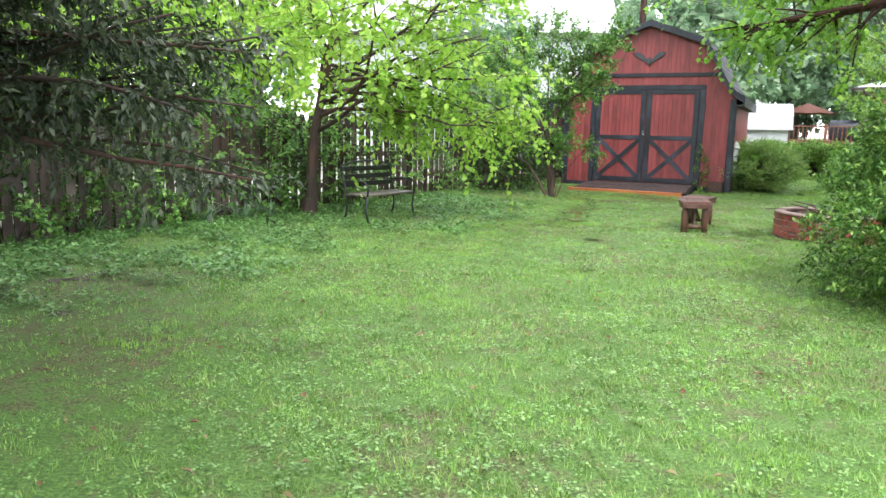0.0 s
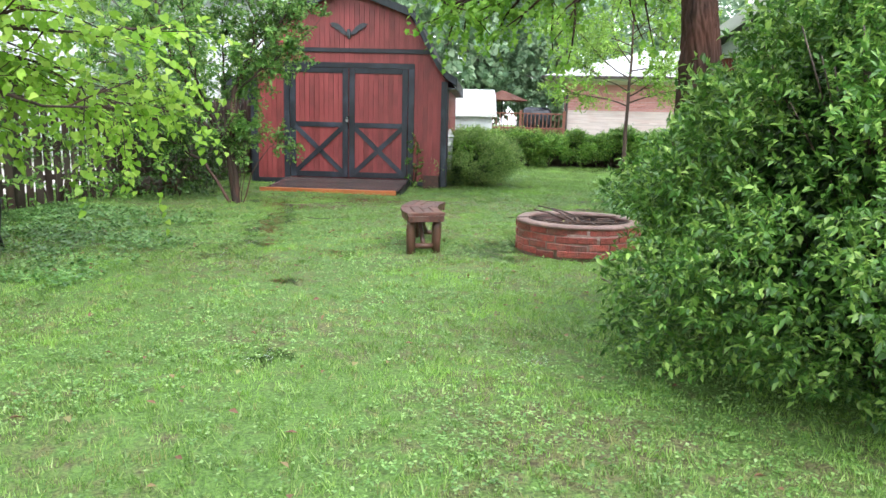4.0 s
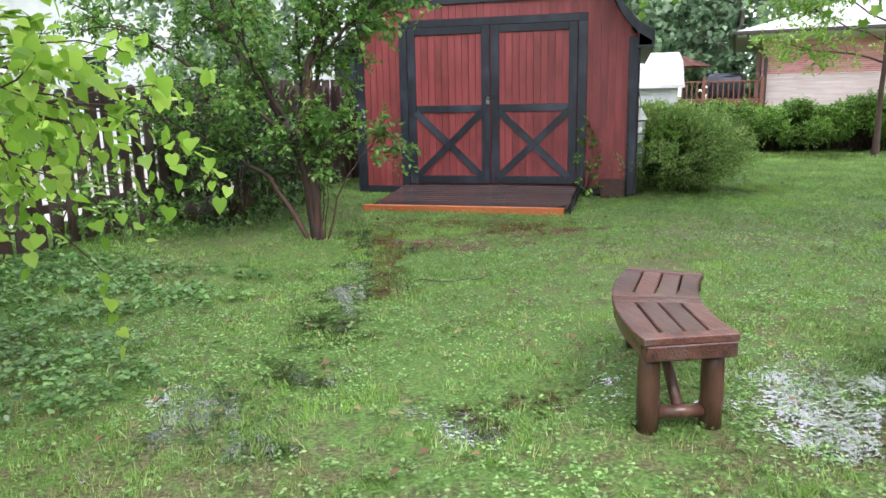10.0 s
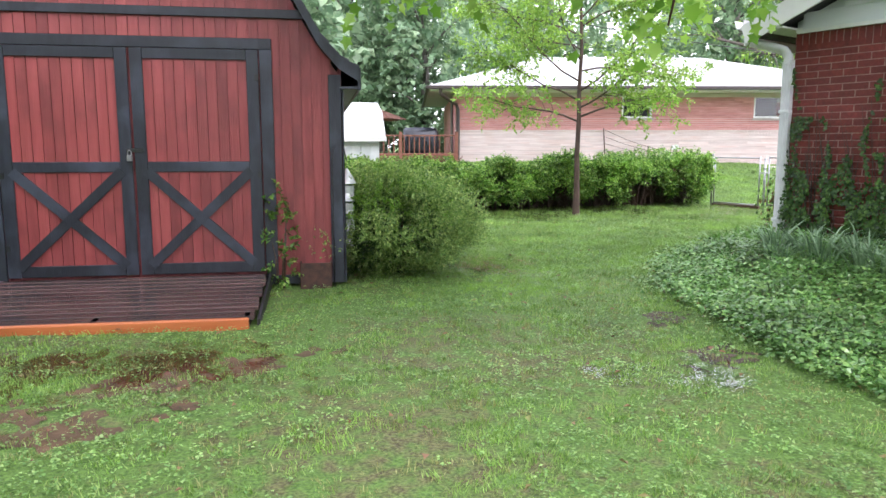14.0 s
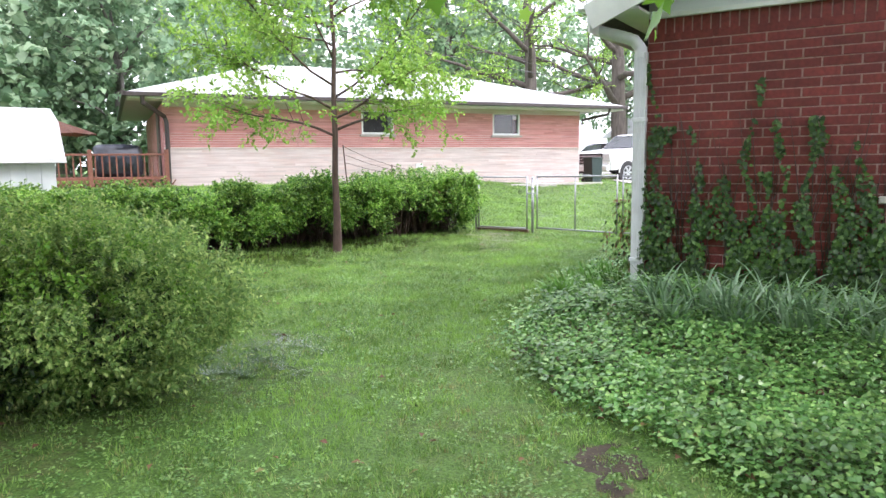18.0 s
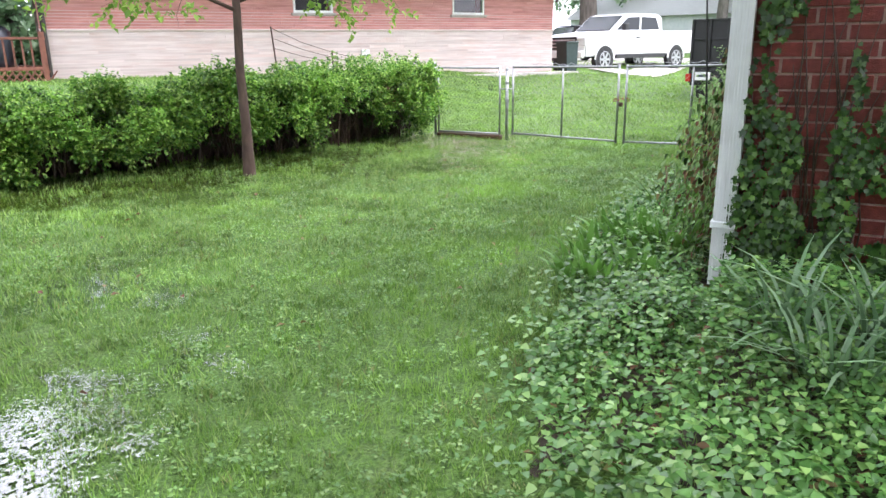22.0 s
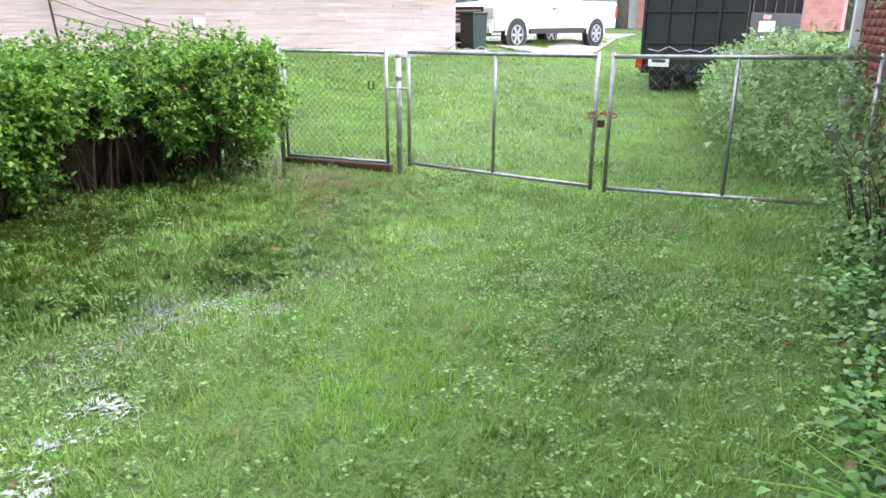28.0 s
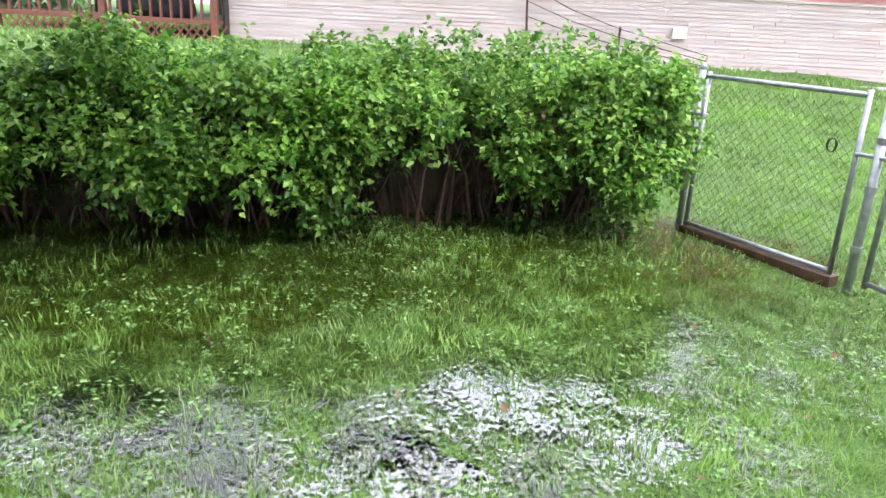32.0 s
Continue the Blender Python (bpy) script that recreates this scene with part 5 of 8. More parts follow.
# ---- bushes and hedges ----
def bush(name, label, category, cx, cy, zb, rx, ry, h, rz, k, n, L, W, length, material, seed, skirt=0.12, stems=14, lump=0.16, splay=0.8, top_bias=0.35, stem_r=0.012, bunches=150, taper=0.0, hollow=0.13, tuck=0.0, old=False):
    """A rounded shrub: bare stems inside, shoots with leaves through the outer shell."""
    th = thing(name, label, category, cx, cy, zb, rz)
    rng = np.random.RandomState(seed)
    v = unit(rng.normal(size=(k, 3)))
    v[:, 2] = np.where(rng.uniform(size=k) < 0.38, -0.55 * np.abs(v[:, 2]), np.abs(v[:, 2]))
    v = unit(v)
    # bunches of shoots with darker hollows between them
    cl = unit(rng.normal(size=(bunches, 3)))
    cs = np.max(v @ cl.T, axis=1)
    size = math.sqrt(4 / bunches) * 1.15
    swell = 1 - np.clip(np.arccos(np.clip(cs, -1, 1)) / size, 0, 1.4) ** 2
    thin = rng.uniform(size=k) < np.clip(0.55 + 0.6 * swell, 0.25, 1)
    v, swell = v[thin], swell[thin]
    k = len(v)
    az = np.arctan2(v[:, 1], v[:, 0])
    lobes = 1 + lump * (np.sin(3 * az + seed) * 0.5 + np.sin(5 * az + 2 * v[:, 2] * 3 + seed * 2) * 0.5) + hollow * swell + rng.normal(0, 0.035, k)
    depth = 1 - 0.40 * rng.uniform(size=k) ** 2.4
    p = v * np.array([rx, ry, h * 0.55]) * (lobes * depth)[:, None]
    p[:, 2] += h * 0.46
    p[:, :2] *= (1 - taper * np.clip((p[:, 2] / h - 0.3) / 0.7, 0, 1))[:, None]
    p[:, :2] *= (1 - tuck * (1 - smooth(0.0, 0.45, p[:, 2] / h)))[:, None]
    p[:, 2] = np.maximum(p[:, 2], skirt + 0.1 * rng.uniform(size=k))
    axis = v + rng.normal(0, 0.35, (k, 3)) + np.array([0, 0, top_bias])
    fast_part("foliage", sprigs(rng, p, axis, n, rng.uniform(0.6, 1.2, k) * length, L, W, splay), material, th)
    # old: a core of dark leaves, the bush's inner shade put into their colour
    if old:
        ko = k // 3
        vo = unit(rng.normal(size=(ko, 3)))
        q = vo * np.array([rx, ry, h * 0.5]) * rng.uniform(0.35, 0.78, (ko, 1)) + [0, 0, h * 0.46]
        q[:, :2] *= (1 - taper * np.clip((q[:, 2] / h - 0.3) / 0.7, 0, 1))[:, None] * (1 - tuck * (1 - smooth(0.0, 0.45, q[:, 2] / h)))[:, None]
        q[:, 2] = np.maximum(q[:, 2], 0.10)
        fast_part("inner_foliage", sprigs(rng, q, vo, 5, length, L * 1.5, W * 1.7, splay), "lf_ivy", th, "inner leaves coloured dark for the shade inside")
    for i in range(stems):
        a = rng.uniform(0, 6.28)
        r = rng.uniform(0.05, 0.35)
        e = np.array([rx * 0.75 * math.cos(a), ry * 0.75 * math.sin(a), h * rng.uniform(0.45, 0.8)])
        s = np.array([rx * r * math.cos(a), ry * r * math.sin(a), -0.06])
        mid = (s + e) / 2 + np.array([0, 0, 0.12 * h])
        part("stem", tubed([tuple(s), tuple(mid), tuple(e)], [stem_r, stem_r * 0.7, stem_r * 0.3], 6), "twig", th, smooth=True)
    return th


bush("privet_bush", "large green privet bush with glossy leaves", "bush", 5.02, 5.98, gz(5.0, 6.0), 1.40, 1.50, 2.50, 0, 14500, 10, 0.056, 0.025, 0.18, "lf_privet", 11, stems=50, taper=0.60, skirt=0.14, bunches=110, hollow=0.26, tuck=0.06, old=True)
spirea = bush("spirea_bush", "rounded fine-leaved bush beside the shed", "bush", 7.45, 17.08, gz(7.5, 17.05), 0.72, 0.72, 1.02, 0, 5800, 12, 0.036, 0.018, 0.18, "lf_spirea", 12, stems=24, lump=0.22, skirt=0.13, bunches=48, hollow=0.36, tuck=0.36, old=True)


srng = np.random.RandomState(121)
sv = unit(srng.normal(size=(1300, 3)) * [1, 1, 0.8] + [0, 0, 0.9])
sv = sv[sv[:, 2] > 0.15]
sprig_at = sv * [0.72, 0.72, 0.56] * srng.uniform(0.9, 1.12, (len(sv), 1)) + [0, 0, 0.47]
fast_part("new_growth", sprigs(srng, sprig_at, sv + srng.normal(0, 0.35, sv.shape), 8, srng.uniform(0.07, 0.17, len(sv)), 0.042, 0.018, 0.8), "lf_vine", spirea, "yellow-green young tips")


def hedge(name, label, x0, y0, x1, y1, thick, h, k, n, L, W, length, material, seed, wob=0.12):
    ln = math.hypot(x1 - x0, y1 - y0)
    th = thing(name, label, "hedge", x0, y0, gz((x0 + x1) / 2, (y0 + y1) / 2) - 0.02, math.degrees(math.atan2(y1 - y0, x1 - x0)))
    rng = np.random.RandomState(seed)
    # bunches of shoots over the front, the top and the back
    B = 215
    cu, cside = rng.uniform(0.05, ln - 0.05, B), rng.uniform(size=B)
    cf, ct = cside < 0.60, (cside >= 0.60) & (cside < 0.90)
    hh = h * (1 + 0.08 * np.sin(cu * 1.7 + seed) + 0.08 * np.sin(cu * 4.1) + 0.06 * np.sin(cu * 9.3)) * (1 - 0.10 * smooth(ln - 1.5, ln, cu)) * (0.86 + 0.14 * smooth(4.8, 6.2, cu))
    tt = thick / 2 * (1 + wob * np.sin(cu * 2.3 + 1) + wob * np.sin(cu * 5.7 + seed))
    cz = np.where(ct, hh * rng.uniform(0.90, 1.03, B), 0.12 + hh * 0.88 * rng.uniform(0, 1, B) ** 0.8)
    cy = np.where(cf, -tt * (0.72 + 0.32 * np.sin(np.clip(cz / hh, 0, 1) * 2.6)) * rng.uniform(0.78, 1.22, B), np.where(ct, rng.uniform(-0.9, 0.9, B) * tt, tt))
    def open_at(u):
        """How far the hedge is bare below, along its length."""
        g = 0.25 * np.sin(u * 7.3 + 2) + 0.2 * np.sin(u * 13.1)
        for c, w, a in ((7.0, 0.50, 1.25), (6.1, 0.22, 0.6), (5.0, 0.25, 0.55), (4.1, 0.3, 0.5), (2.9, 0.40, 1.0), (1.7, 0.25, 0.9), (0.8, 0.3, 1.0), (8.05, 0.16, 0.5)):
            g = g + a * np.exp(-((u - c) / w) ** 2)
        return g
    gap = open_at(cu)
    hollow = cf & ((cz < hh * 0.62 * np.clip(gap, 0, 1)) | (rng.uniform(size=B) < 0.12))
    cc = np.stack([cu, cy, cz], 1)[~hollow]
    cn = np.stack([np.zeros(B), np.where(cf, -1, np.where(ct, 0, 1.0)), np.where(ct, 1.0, 0.2)], 1)[~hollow]
    pick = rng.randint(0, len(cc), k)
    off = unit(rng.normal(size=(k, 3))) * (rng.uniform(size=(k, 1)) ** 0.75) * [0.20, 0.15, 0.19]
    p, ax = cc[pick] + off, cn[pick] * 0.8 + unit(off) * 0.7 + rng.normal(0, 0.35, (k, 3))
    p[:, 2] = np.maximum(p[:, 2], 0.06)
    # inner leaves in the darkest green, painting the shade inside the hedge
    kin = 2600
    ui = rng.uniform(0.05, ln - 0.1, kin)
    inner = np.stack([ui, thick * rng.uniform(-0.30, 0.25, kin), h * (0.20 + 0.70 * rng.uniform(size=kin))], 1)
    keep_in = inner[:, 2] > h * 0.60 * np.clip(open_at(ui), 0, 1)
    fast_part("inner_foliage", sprigs(rng, inner[keep_in], rng.normal(size=(keep_in.sum(), 3)), 7, 0.16, L, W, 0.85), "lf_ivy", th, "inner leaves coloured dark for the shade inside")
    # tall sprouts at the gate end
    sp = rng.uniform(size=(150, 3)) * [1.6, 0.8, 0.36] + [ln - 2.0, -0.4, h * 0.90]
    p, ax = np.concatenate([p, sp]), np.concatenate([ax, np.tile([0, 0, 1.0], (150, 1)) + rng.normal(0, 0.4, (150, 3))])
    fast_part("foliage", sprigs(rng, p, ax, n, rng.uniform(0.6, 1.3, len(p)) * length, L, W, 0.85, droop=0.15), material, th)
    # fresh yellowish tips along the crest
    q = 4200
    u = rng.uniform(0, ln, q)
    tip = np.stack([u, rng.uniform(-0.55, 0.45, q) * thick, h * (1 + 0.08 * np.sin(u * 1.7 + seed) + 0.08 * np.sin(u * 4.1)) * (1 - 0.10 * smooth(ln - 1.5, ln, u)) * (0.86 + 0.14 * smooth(4.8, 6.2, u)) * rng.uniform(0.86, 1.05, q)], 1)
    front = np.arange(q) % 5 < 3
    fc = np.where(cn[:, 1] < 0)[0]
    own = cc[fc[rng.randint(0, len(fc), front.sum())]]
    tip[front] = own + rng.normal(0, 0.075, own.shape) + [0, -0.07, 0.05]
    fast_part("new_growth", sprigs(rng, tip, np.tile([0, -0.3, 1.0], (q, 1)) + rng.normal(0, 0.5, (q, 3)), 7, rng.uniform(0.1, 0.26, q), L * 0.9, W * 0.9, 0.85, droop=0.35), "lf_vine", th, "yellow-green young shoots")
    wq = 150
    wither = np.stack([rng.normal(7.95, 0.16, wq), -0.5 * thick * rng.uniform(0.9, 1.1, wq), h * rng.normal(0.72, 0.10, wq)], 1)
    fast_part("withered_leaves", sprigs(rng, wither, rng.normal(size=(wq, 3)), 6, 0.12, L * 0.8, W * 0.8, 0.85), "lf_dead", th, "withered brown leaves")
    m = 420
    u = rng.uniform(0, ln, m)
    bm = bmesh.new()
    for i in range(m):
        s = (u[i], rng.uniform(-0.25, 0.25), -0.08)
        e = (u[i] + rng.uniform(-0.3, 0.3), rng.uniform(-0.45, 0.3), h * rng.uniform(0.5, 0.9))
        tube(bm, [s, ((s[0] + e[0]) / 2 + rng.uniform(-0.1, 0.1), (s[1] + e[1]) / 2, e[2] * 0.5), e], [0.016, 0.011, 0.004], 5, False)
    part("stem_tangle", bm, "twig", th, "bare brown inner stems", smooth=True)
    # solid dark block added behind the stems in place of the hedge's inner shade
    part("litter", boxed(0.05, ln - 0.25, 0.05, 0.25, -0.05, h * 0.75, 0.05), "soil", th, "dark block standing in for the shade inside the hedge")
    return th


hedge("vine_hedge", "dense clipped green hedge tangled with vines along the fence", 9.9, 23.05, 18.15, 20.54, 1.05, 1.03, 12000, 8, 0.054, 0.036, 0.15, "lf_hedge", 6)


# ---- trees ----
def limb_path(rng, p, d, length, bend, n=5):
    pts, q, v = [np.array(p, float)], np.array(p, float), np.array(d, float)
    for i in range(n):
        v = v + rng.normal(0, bend, 3)
        v = v / np.linalg.norm(v)
        q = q + v * length / n
        pts.append(q.copy())
    return pts, v


def ridged_trunk(pts, radii, n=120, rows=190):
    """An old trunk: broken plates and furrows, a long hollow, burls and buttresses at the foot."""
    P, R = np.array(pts, float), np.array(radii, float)
    z = np.concatenate([np.linspace(P[0, 2], 4.6, rows), np.linspace(4.7, P[-1, 2], 20)])
    cx, cy, r = np.interp(z, P[:, 2], P[:, 0]), np.interp(z, P[:, 2], P[:, 1]), np.interp(z, P[:, 2], R)
    a = np.linspace(0, 2 * math.pi, n, endpoint=False)
    A, Z = np.meshgrid(a, z)
    # the bark's field runs over a cylinder, so that it closes on itself
    X, Y = np.cos(A), np.sin(A)
    fx, fy = X * 6.0 + 0.9 * np.sin(2.3 * Z + Y), Y * 6.0 + 0.9 * np.sin(1.9 * Z + 2 * X + 1)
    plate = waves(fx + 0.55 * Z, fy - 0.4 * Z, 1.5, 61)
    fine = waves(fx * 2.1 + 2.2 * Z, fy * 2.1 + 1.7 * Z, 1.6, 62)
    cross = waves(fx * 0.6 + 6.5 * Z, fy * 0.6 - 5.5 * Z, 1.3, 63)
    furrow = 1 - np.exp(-(plate / 0.22) ** 2)
    crack = 1 - np.exp(-(cross / 0.16) ** 2)
    lump = 0.055 * np.sin(3 * A + 0.8 * Z) + 0.04 * np.sin(2 * A - 2.1 * Z) + 0.03 * np.sin(A + 3.6 * Z) + 0.03 * waves(X * 2 + Z * 2.2, Y * 2 - Z, 1.2, 64)
    hollow = -0.10 * np.exp(-((A - 4.25 - 0.12 * np.sin(1.7 * Z)) / 0.20) ** 2) * smooth(1.6, 2.4, Z)
    burl = 0.09 * np.exp(-((A - 4.35) / 0.22) ** 2 - ((Z - 2.45) / 0.16) ** 2) + 0.06 * np.exp(-((A - 3.7) / 0.3) ** 2 - ((Z - 1.7) / 0.25) ** 2)
    foot = 0.16 * np.exp(-np.maximum(Z, 0) / 0.22) * (0.5 + 0.5 * np.sin(5 * A + 0.7))
    rr = r[:, None] * (0.95 + lump + foot + hollow + burl) + 0.030 * (furrow - 0.7) * (0.55 + 0.45 * crack) + 0.012 * fine
    V = np.stack([cx[:, None] + rr * X, cy[:, None] + rr * Y, Z], -1).reshape(-1, 3)
    i, j = np.meshgrid(np.arange(n), np.arange(len(z) - 1))
    i, j = i.ravel(), j.ravel()
    return V, np.stack([j * n + i, j * n + (i + 1) % n, (j + 1) * n + (i + 1) % n, (j + 1) * n + i], 1)


def build_tree(name, label, x, y, trunk, r0, limbs, material, bark, seed, L, W=None, shape=None, n=7, twigs=9, twig_len=0.9, shoot=0.28, droop=0.25, per=5, sink=0.15, cat="tree", bare=0.25, hang=0.0, ridged=False):
    """trunk: points above the base; limbs: (start on trunk 0..1, direction, length)."""
    th = thing(name, label, cat, x, y, gz(x, y))
    rng = np.random.RandomState(seed)
    T = [np.array(p, float) for p in trunk]
    N = len(T)
    radii = [r0 * (1 - 0.62 * i / (N - 1)) for i in range(N)]
    radii[0] *= 1.25
    pts = [tuple(T[0] - np.array([0, 0, sink]))] + [tuple(p) for p in T]
    if ridged:
        fast_part("trunk", ridged_trunk(pts, [radii[0] * 1.05] + radii), bark, th, "dark furrowed bark", smooth=True)
    else:
        part("trunk", tubed(pts, [radii[0] * 1.05] + radii, 14), bark, th, smooth=True)
    bases, axes = [], []
    for t, d, ln in limbs:
        f = t * (N - 1)
        i = min(int(f), N - 2)
        p = T[i] + (T[i + 1] - T[i]) * (f - i)
        rr = r0 * (1 - 0.6 * t) * 0.52
        d = np.array(d, float)
        lp, _ = limb_path(rng, p, d / np.linalg.norm(d), ln, 0.13, 6)
        part("limb", tubed([tuple(q) for q in lp], [rr * (1 - 0.78 * k / 6) for k in range(7)], 8), bark, th, smooth=True)
        bm = bmesh.new()
        for k in range(twigs):
            g = rng.uniform(bare, 1.0) * 6
            j = min(int(g), 5)
            s = lp[j] + (lp[j + 1] - lp[j]) * (g - j)
            dd = (lp[j + 1] - lp[j])
            dd = dd / np.linalg.norm(dd) + rng.normal(0, 0.75, 3)
            dd[2] = dd[2] * 0.6 + 0.05 - hang
            tp, v = limb_path(rng, s, dd / np.linalg.norm(dd), twig_len * rng.uniform(0.5, 1.2), 0.16, 4)
            tube(bm, [tuple(q) for q in tp], [rr * 0.26, rr * 0.2, rr * 0.15, rr * 0.1, rr * 0.05], 5, False)
            for q in range(per):
                a = rng.uniform(0.2, 4.0)
                j2 = min(int(a), 3)
                bases.append(tp[j2] + (tp[j2 + 1] - tp[j2]) * (a - j2))
                axes.append(v + rng.normal(0, 0.8, 3))
        part("twig_work", bm, bark, th, smooth=True)
    bases, axes = np.array(bases), np.array(axes)
    fast_part("crown", sprigs(rng, bases, axes, n, rng.uniform(0.6, 1.3, len(bases)) * shoot, L, W if W else L * 0.5, 0.8, shape, droop), material, th)
    return th


# young tree by the hedge
build_tree("young_tree", "slender young tree with fresh light-green leaves", 13.72, 20.20, [(0, 0, 0), (0.01, 0, 0.6), (0.0, 0.01, 1.2), (0.02, 0, 1.85), (0.03, 0.02, 2.5), (0.05, 0, 3.2), (0.04, 0.03, 4.0), (0.06, 0.02, 4.8)], 0.062,
           [(0.43, (-1, 0.45, 0.42), 2.0), (0.45, (0.9, -0.5, 0.50), 2.1), (0.49, (0.2, -1, 0.5), 1.7), (0.52, (-0.8, 0.7, 0.5), 2.5), (0.56, (0.9, -0.7, 0.5), 2.5), (0.60, (-0.9, 0.5, 0.45), 2.6), (0.64, (1, -0.5, 0.45), 2.6), (0.68, (-0.7, -0.5, 0.5), 2.2), (0.72, (0.3, 1, 0.5), 2.0), (0.77, (-0.8, 0.5, 0.6), 2.3), (0.80, (0.9, -0.5, 0.6), 2.3), (0.83, (0.7, -0.3, 0.9), 1.6), (0.88, (-0.5, 0.4, 1.0), 1.5), (0.95, (0.2, -0.2, 1.2), 1.4)],
           "lf_young", "barklight", 31, 0.085, 0.055, None, 7, 25, 0.9, 0.26, 0.12, 6)

# multi-stemmed shrub before the shed
def build_lilac():
    """Curving dark stems from one stool; shoots and leaves on their upper two thirds."""
    x0, y0 = 2.25, 14.92
    th = thing("lilac_shrub", "multi-stemmed lilac shrub with dark leaning stems", "shrub", x0, y0, gz(x0, y0))
    rng = np.random.RandomState(33)
    # stems as (across, deep, up): across runs beside the fence-to-shed line, deep away from the yard
    stems = [([(0, 0, -0.1), (-0.12, 0.02, 0.85), (-0.48, 0.08, 1.5), (-0.95, 0.15, 2.15), (-1.2, 0.2, 3.1)], 0.056),
             ([(0.02, 0, -0.1), (-0.07, 0, 1.0), (-0.02, 0.02, 1.75), (0.27, 0.05, 2.35), (0.36, 0.1, 2.8), (0.15, 0.1, 3.3)], 0.044),
             ([(-0.05, 0, -0.1), (-0.5, 0.1, 0.62), (-1.1, 0.2, 1.0), (-1.8, 0.3, 1.25)], 0.024),
             ([(-0.20, 0.03, 1.0), (-0.75, -0.25, 1.55), (-1.4, -0.35, 1.95), (-2.1, -0.3, 2.3)], 0.022),
             ([(-0.05, 0, 1.1), (0.05, 0.25, 1.8), (0.25, 0.35, 2.6), (0.45, 0.4, 3.3)], 0.018),
             ([(-0.02, 0.02, 1.7), (0.40, -0.15, 2.05), (0.78, -0.15, 2.35), (1.10, -0.1, 2.6)], 0.017),
             ([(-0.15, 0.03, 0.9), (-0.25, 0.5, 1.8), (-0.3, 0.6, 2.7), (-0.2, 0.7, 3.5)], 0.020),
             ([(-0.48, 0.08, 1.5), (-0.75, 0.5, 2.1), (-0.75, 0.6, 2.8), (-0.55, 0.6, 3.4)], 0.018),
             ([(0.08, 0.0, -0.1), (0.28, -0.1, 0.55), (0.55, -0.12, 0.92), (0.85, -0.1, 0.95)], 0.010),
             ([(-0.30, 0.02, 1.2), (-0.45, -0.45, 1.8), (-0.55, -0.6, 2.5), (-0.6, -0.6, 3.0)], 0.016),
             ([(-0.9, 0.15, 2.1), (-1.5, 0.3, 2.6), (-2.2, 0.4, 3.0)], 0.016),
             ([(0.27, 0.05, 2.35), (0.70, 0.0, 2.75), (0.95, 0.0, 3.2)], 0.014)]
    for k in range(6):
        a = 1.05 * k
        stems.append(([(0.05 * math.cos(a), 0.05 * math.sin(a), -0.1), (0.12 * math.cos(a), 0.14 * math.sin(a), 0.55), (0.22 * math.cos(a), 0.2 * math.sin(a), 1.15)], 0.007))
    ux, uy, vx, vy = 0.95, -0.30, 0.30, 0.95
    bases, axes = [], []
    for pts, r in stems:
        P = np.array([(u * ux + v * vx, u * uy + v * vy, z) for u, v, z in pts])
        # round off the bends
        t = np.linspace(0, len(P) - 1, 6 * (len(P) - 1) + 1)
        Q = np.stack([np.interp(t, np.arange(len(P)), P[:, c]) for c in range(3)], 1)
        Q[1:-1] = (Q[:-2] + 2 * Q[1:-1] + Q[2:]) / 4 + rng.normal(0, 0.010, Q[1:-1].shape)
        n_ = len(Q)
        part("stem", tubed([tuple(q) for q in Q], [r * (1.15 - 0.85 * i / (n_ - 1)) for i in range(n_)], 8), "bark", th, smooth=True)
        bm = bmesh.new()
        thin = r < 0.011
        for k in range(4 if thin else 24):
            g = rng.uniform(0.6 if thin else 0.42 if Q[0, 2] < 0.5 else 0.2, 1.0) * (n_ - 1)
            j = min(int(g), n_ - 2)
            s = Q[j] + (Q[j + 1] - Q[j]) * (g - j)
            d = unit(Q[j + 1] - Q[j]) * 0.7 + rng.normal(0, 0.6, 3) + np.array([0, 0, 0.15])
            tp, v = limb_path(rng, s, unit(d), rng.uniform(0.25, 0.75) * (0.5 if thin else 1.0), 0.16, 4)
            tube(bm, [tuple(q) for q in tp], [0.007, 0.006, 0.005, 0.004, 0.002], 5, False)
            for q in range(10):
                a = rng.uniform(0.3, 4.0)
                j2 = min(int(a), 3)
                bases.append(tp[j2] + (tp[j2 + 1] - tp[j2]) * (a - j2))
                axes.append(v + rng.normal(0, 0.7, 3) + np.array([0, 0, 0.2]))
        part("twig_work", bm, "bark", th, smooth=True)
    bases, axes = np.array(bases), np.array(axes)
    fast_part("crown", sprigs(rng, bases, axes, 7, rng.uniform(0.10, 0.24, len(bases)), 0.070, 0.046, 0.85, None, 0.25), "lf_lilac", th)


build_lilac()

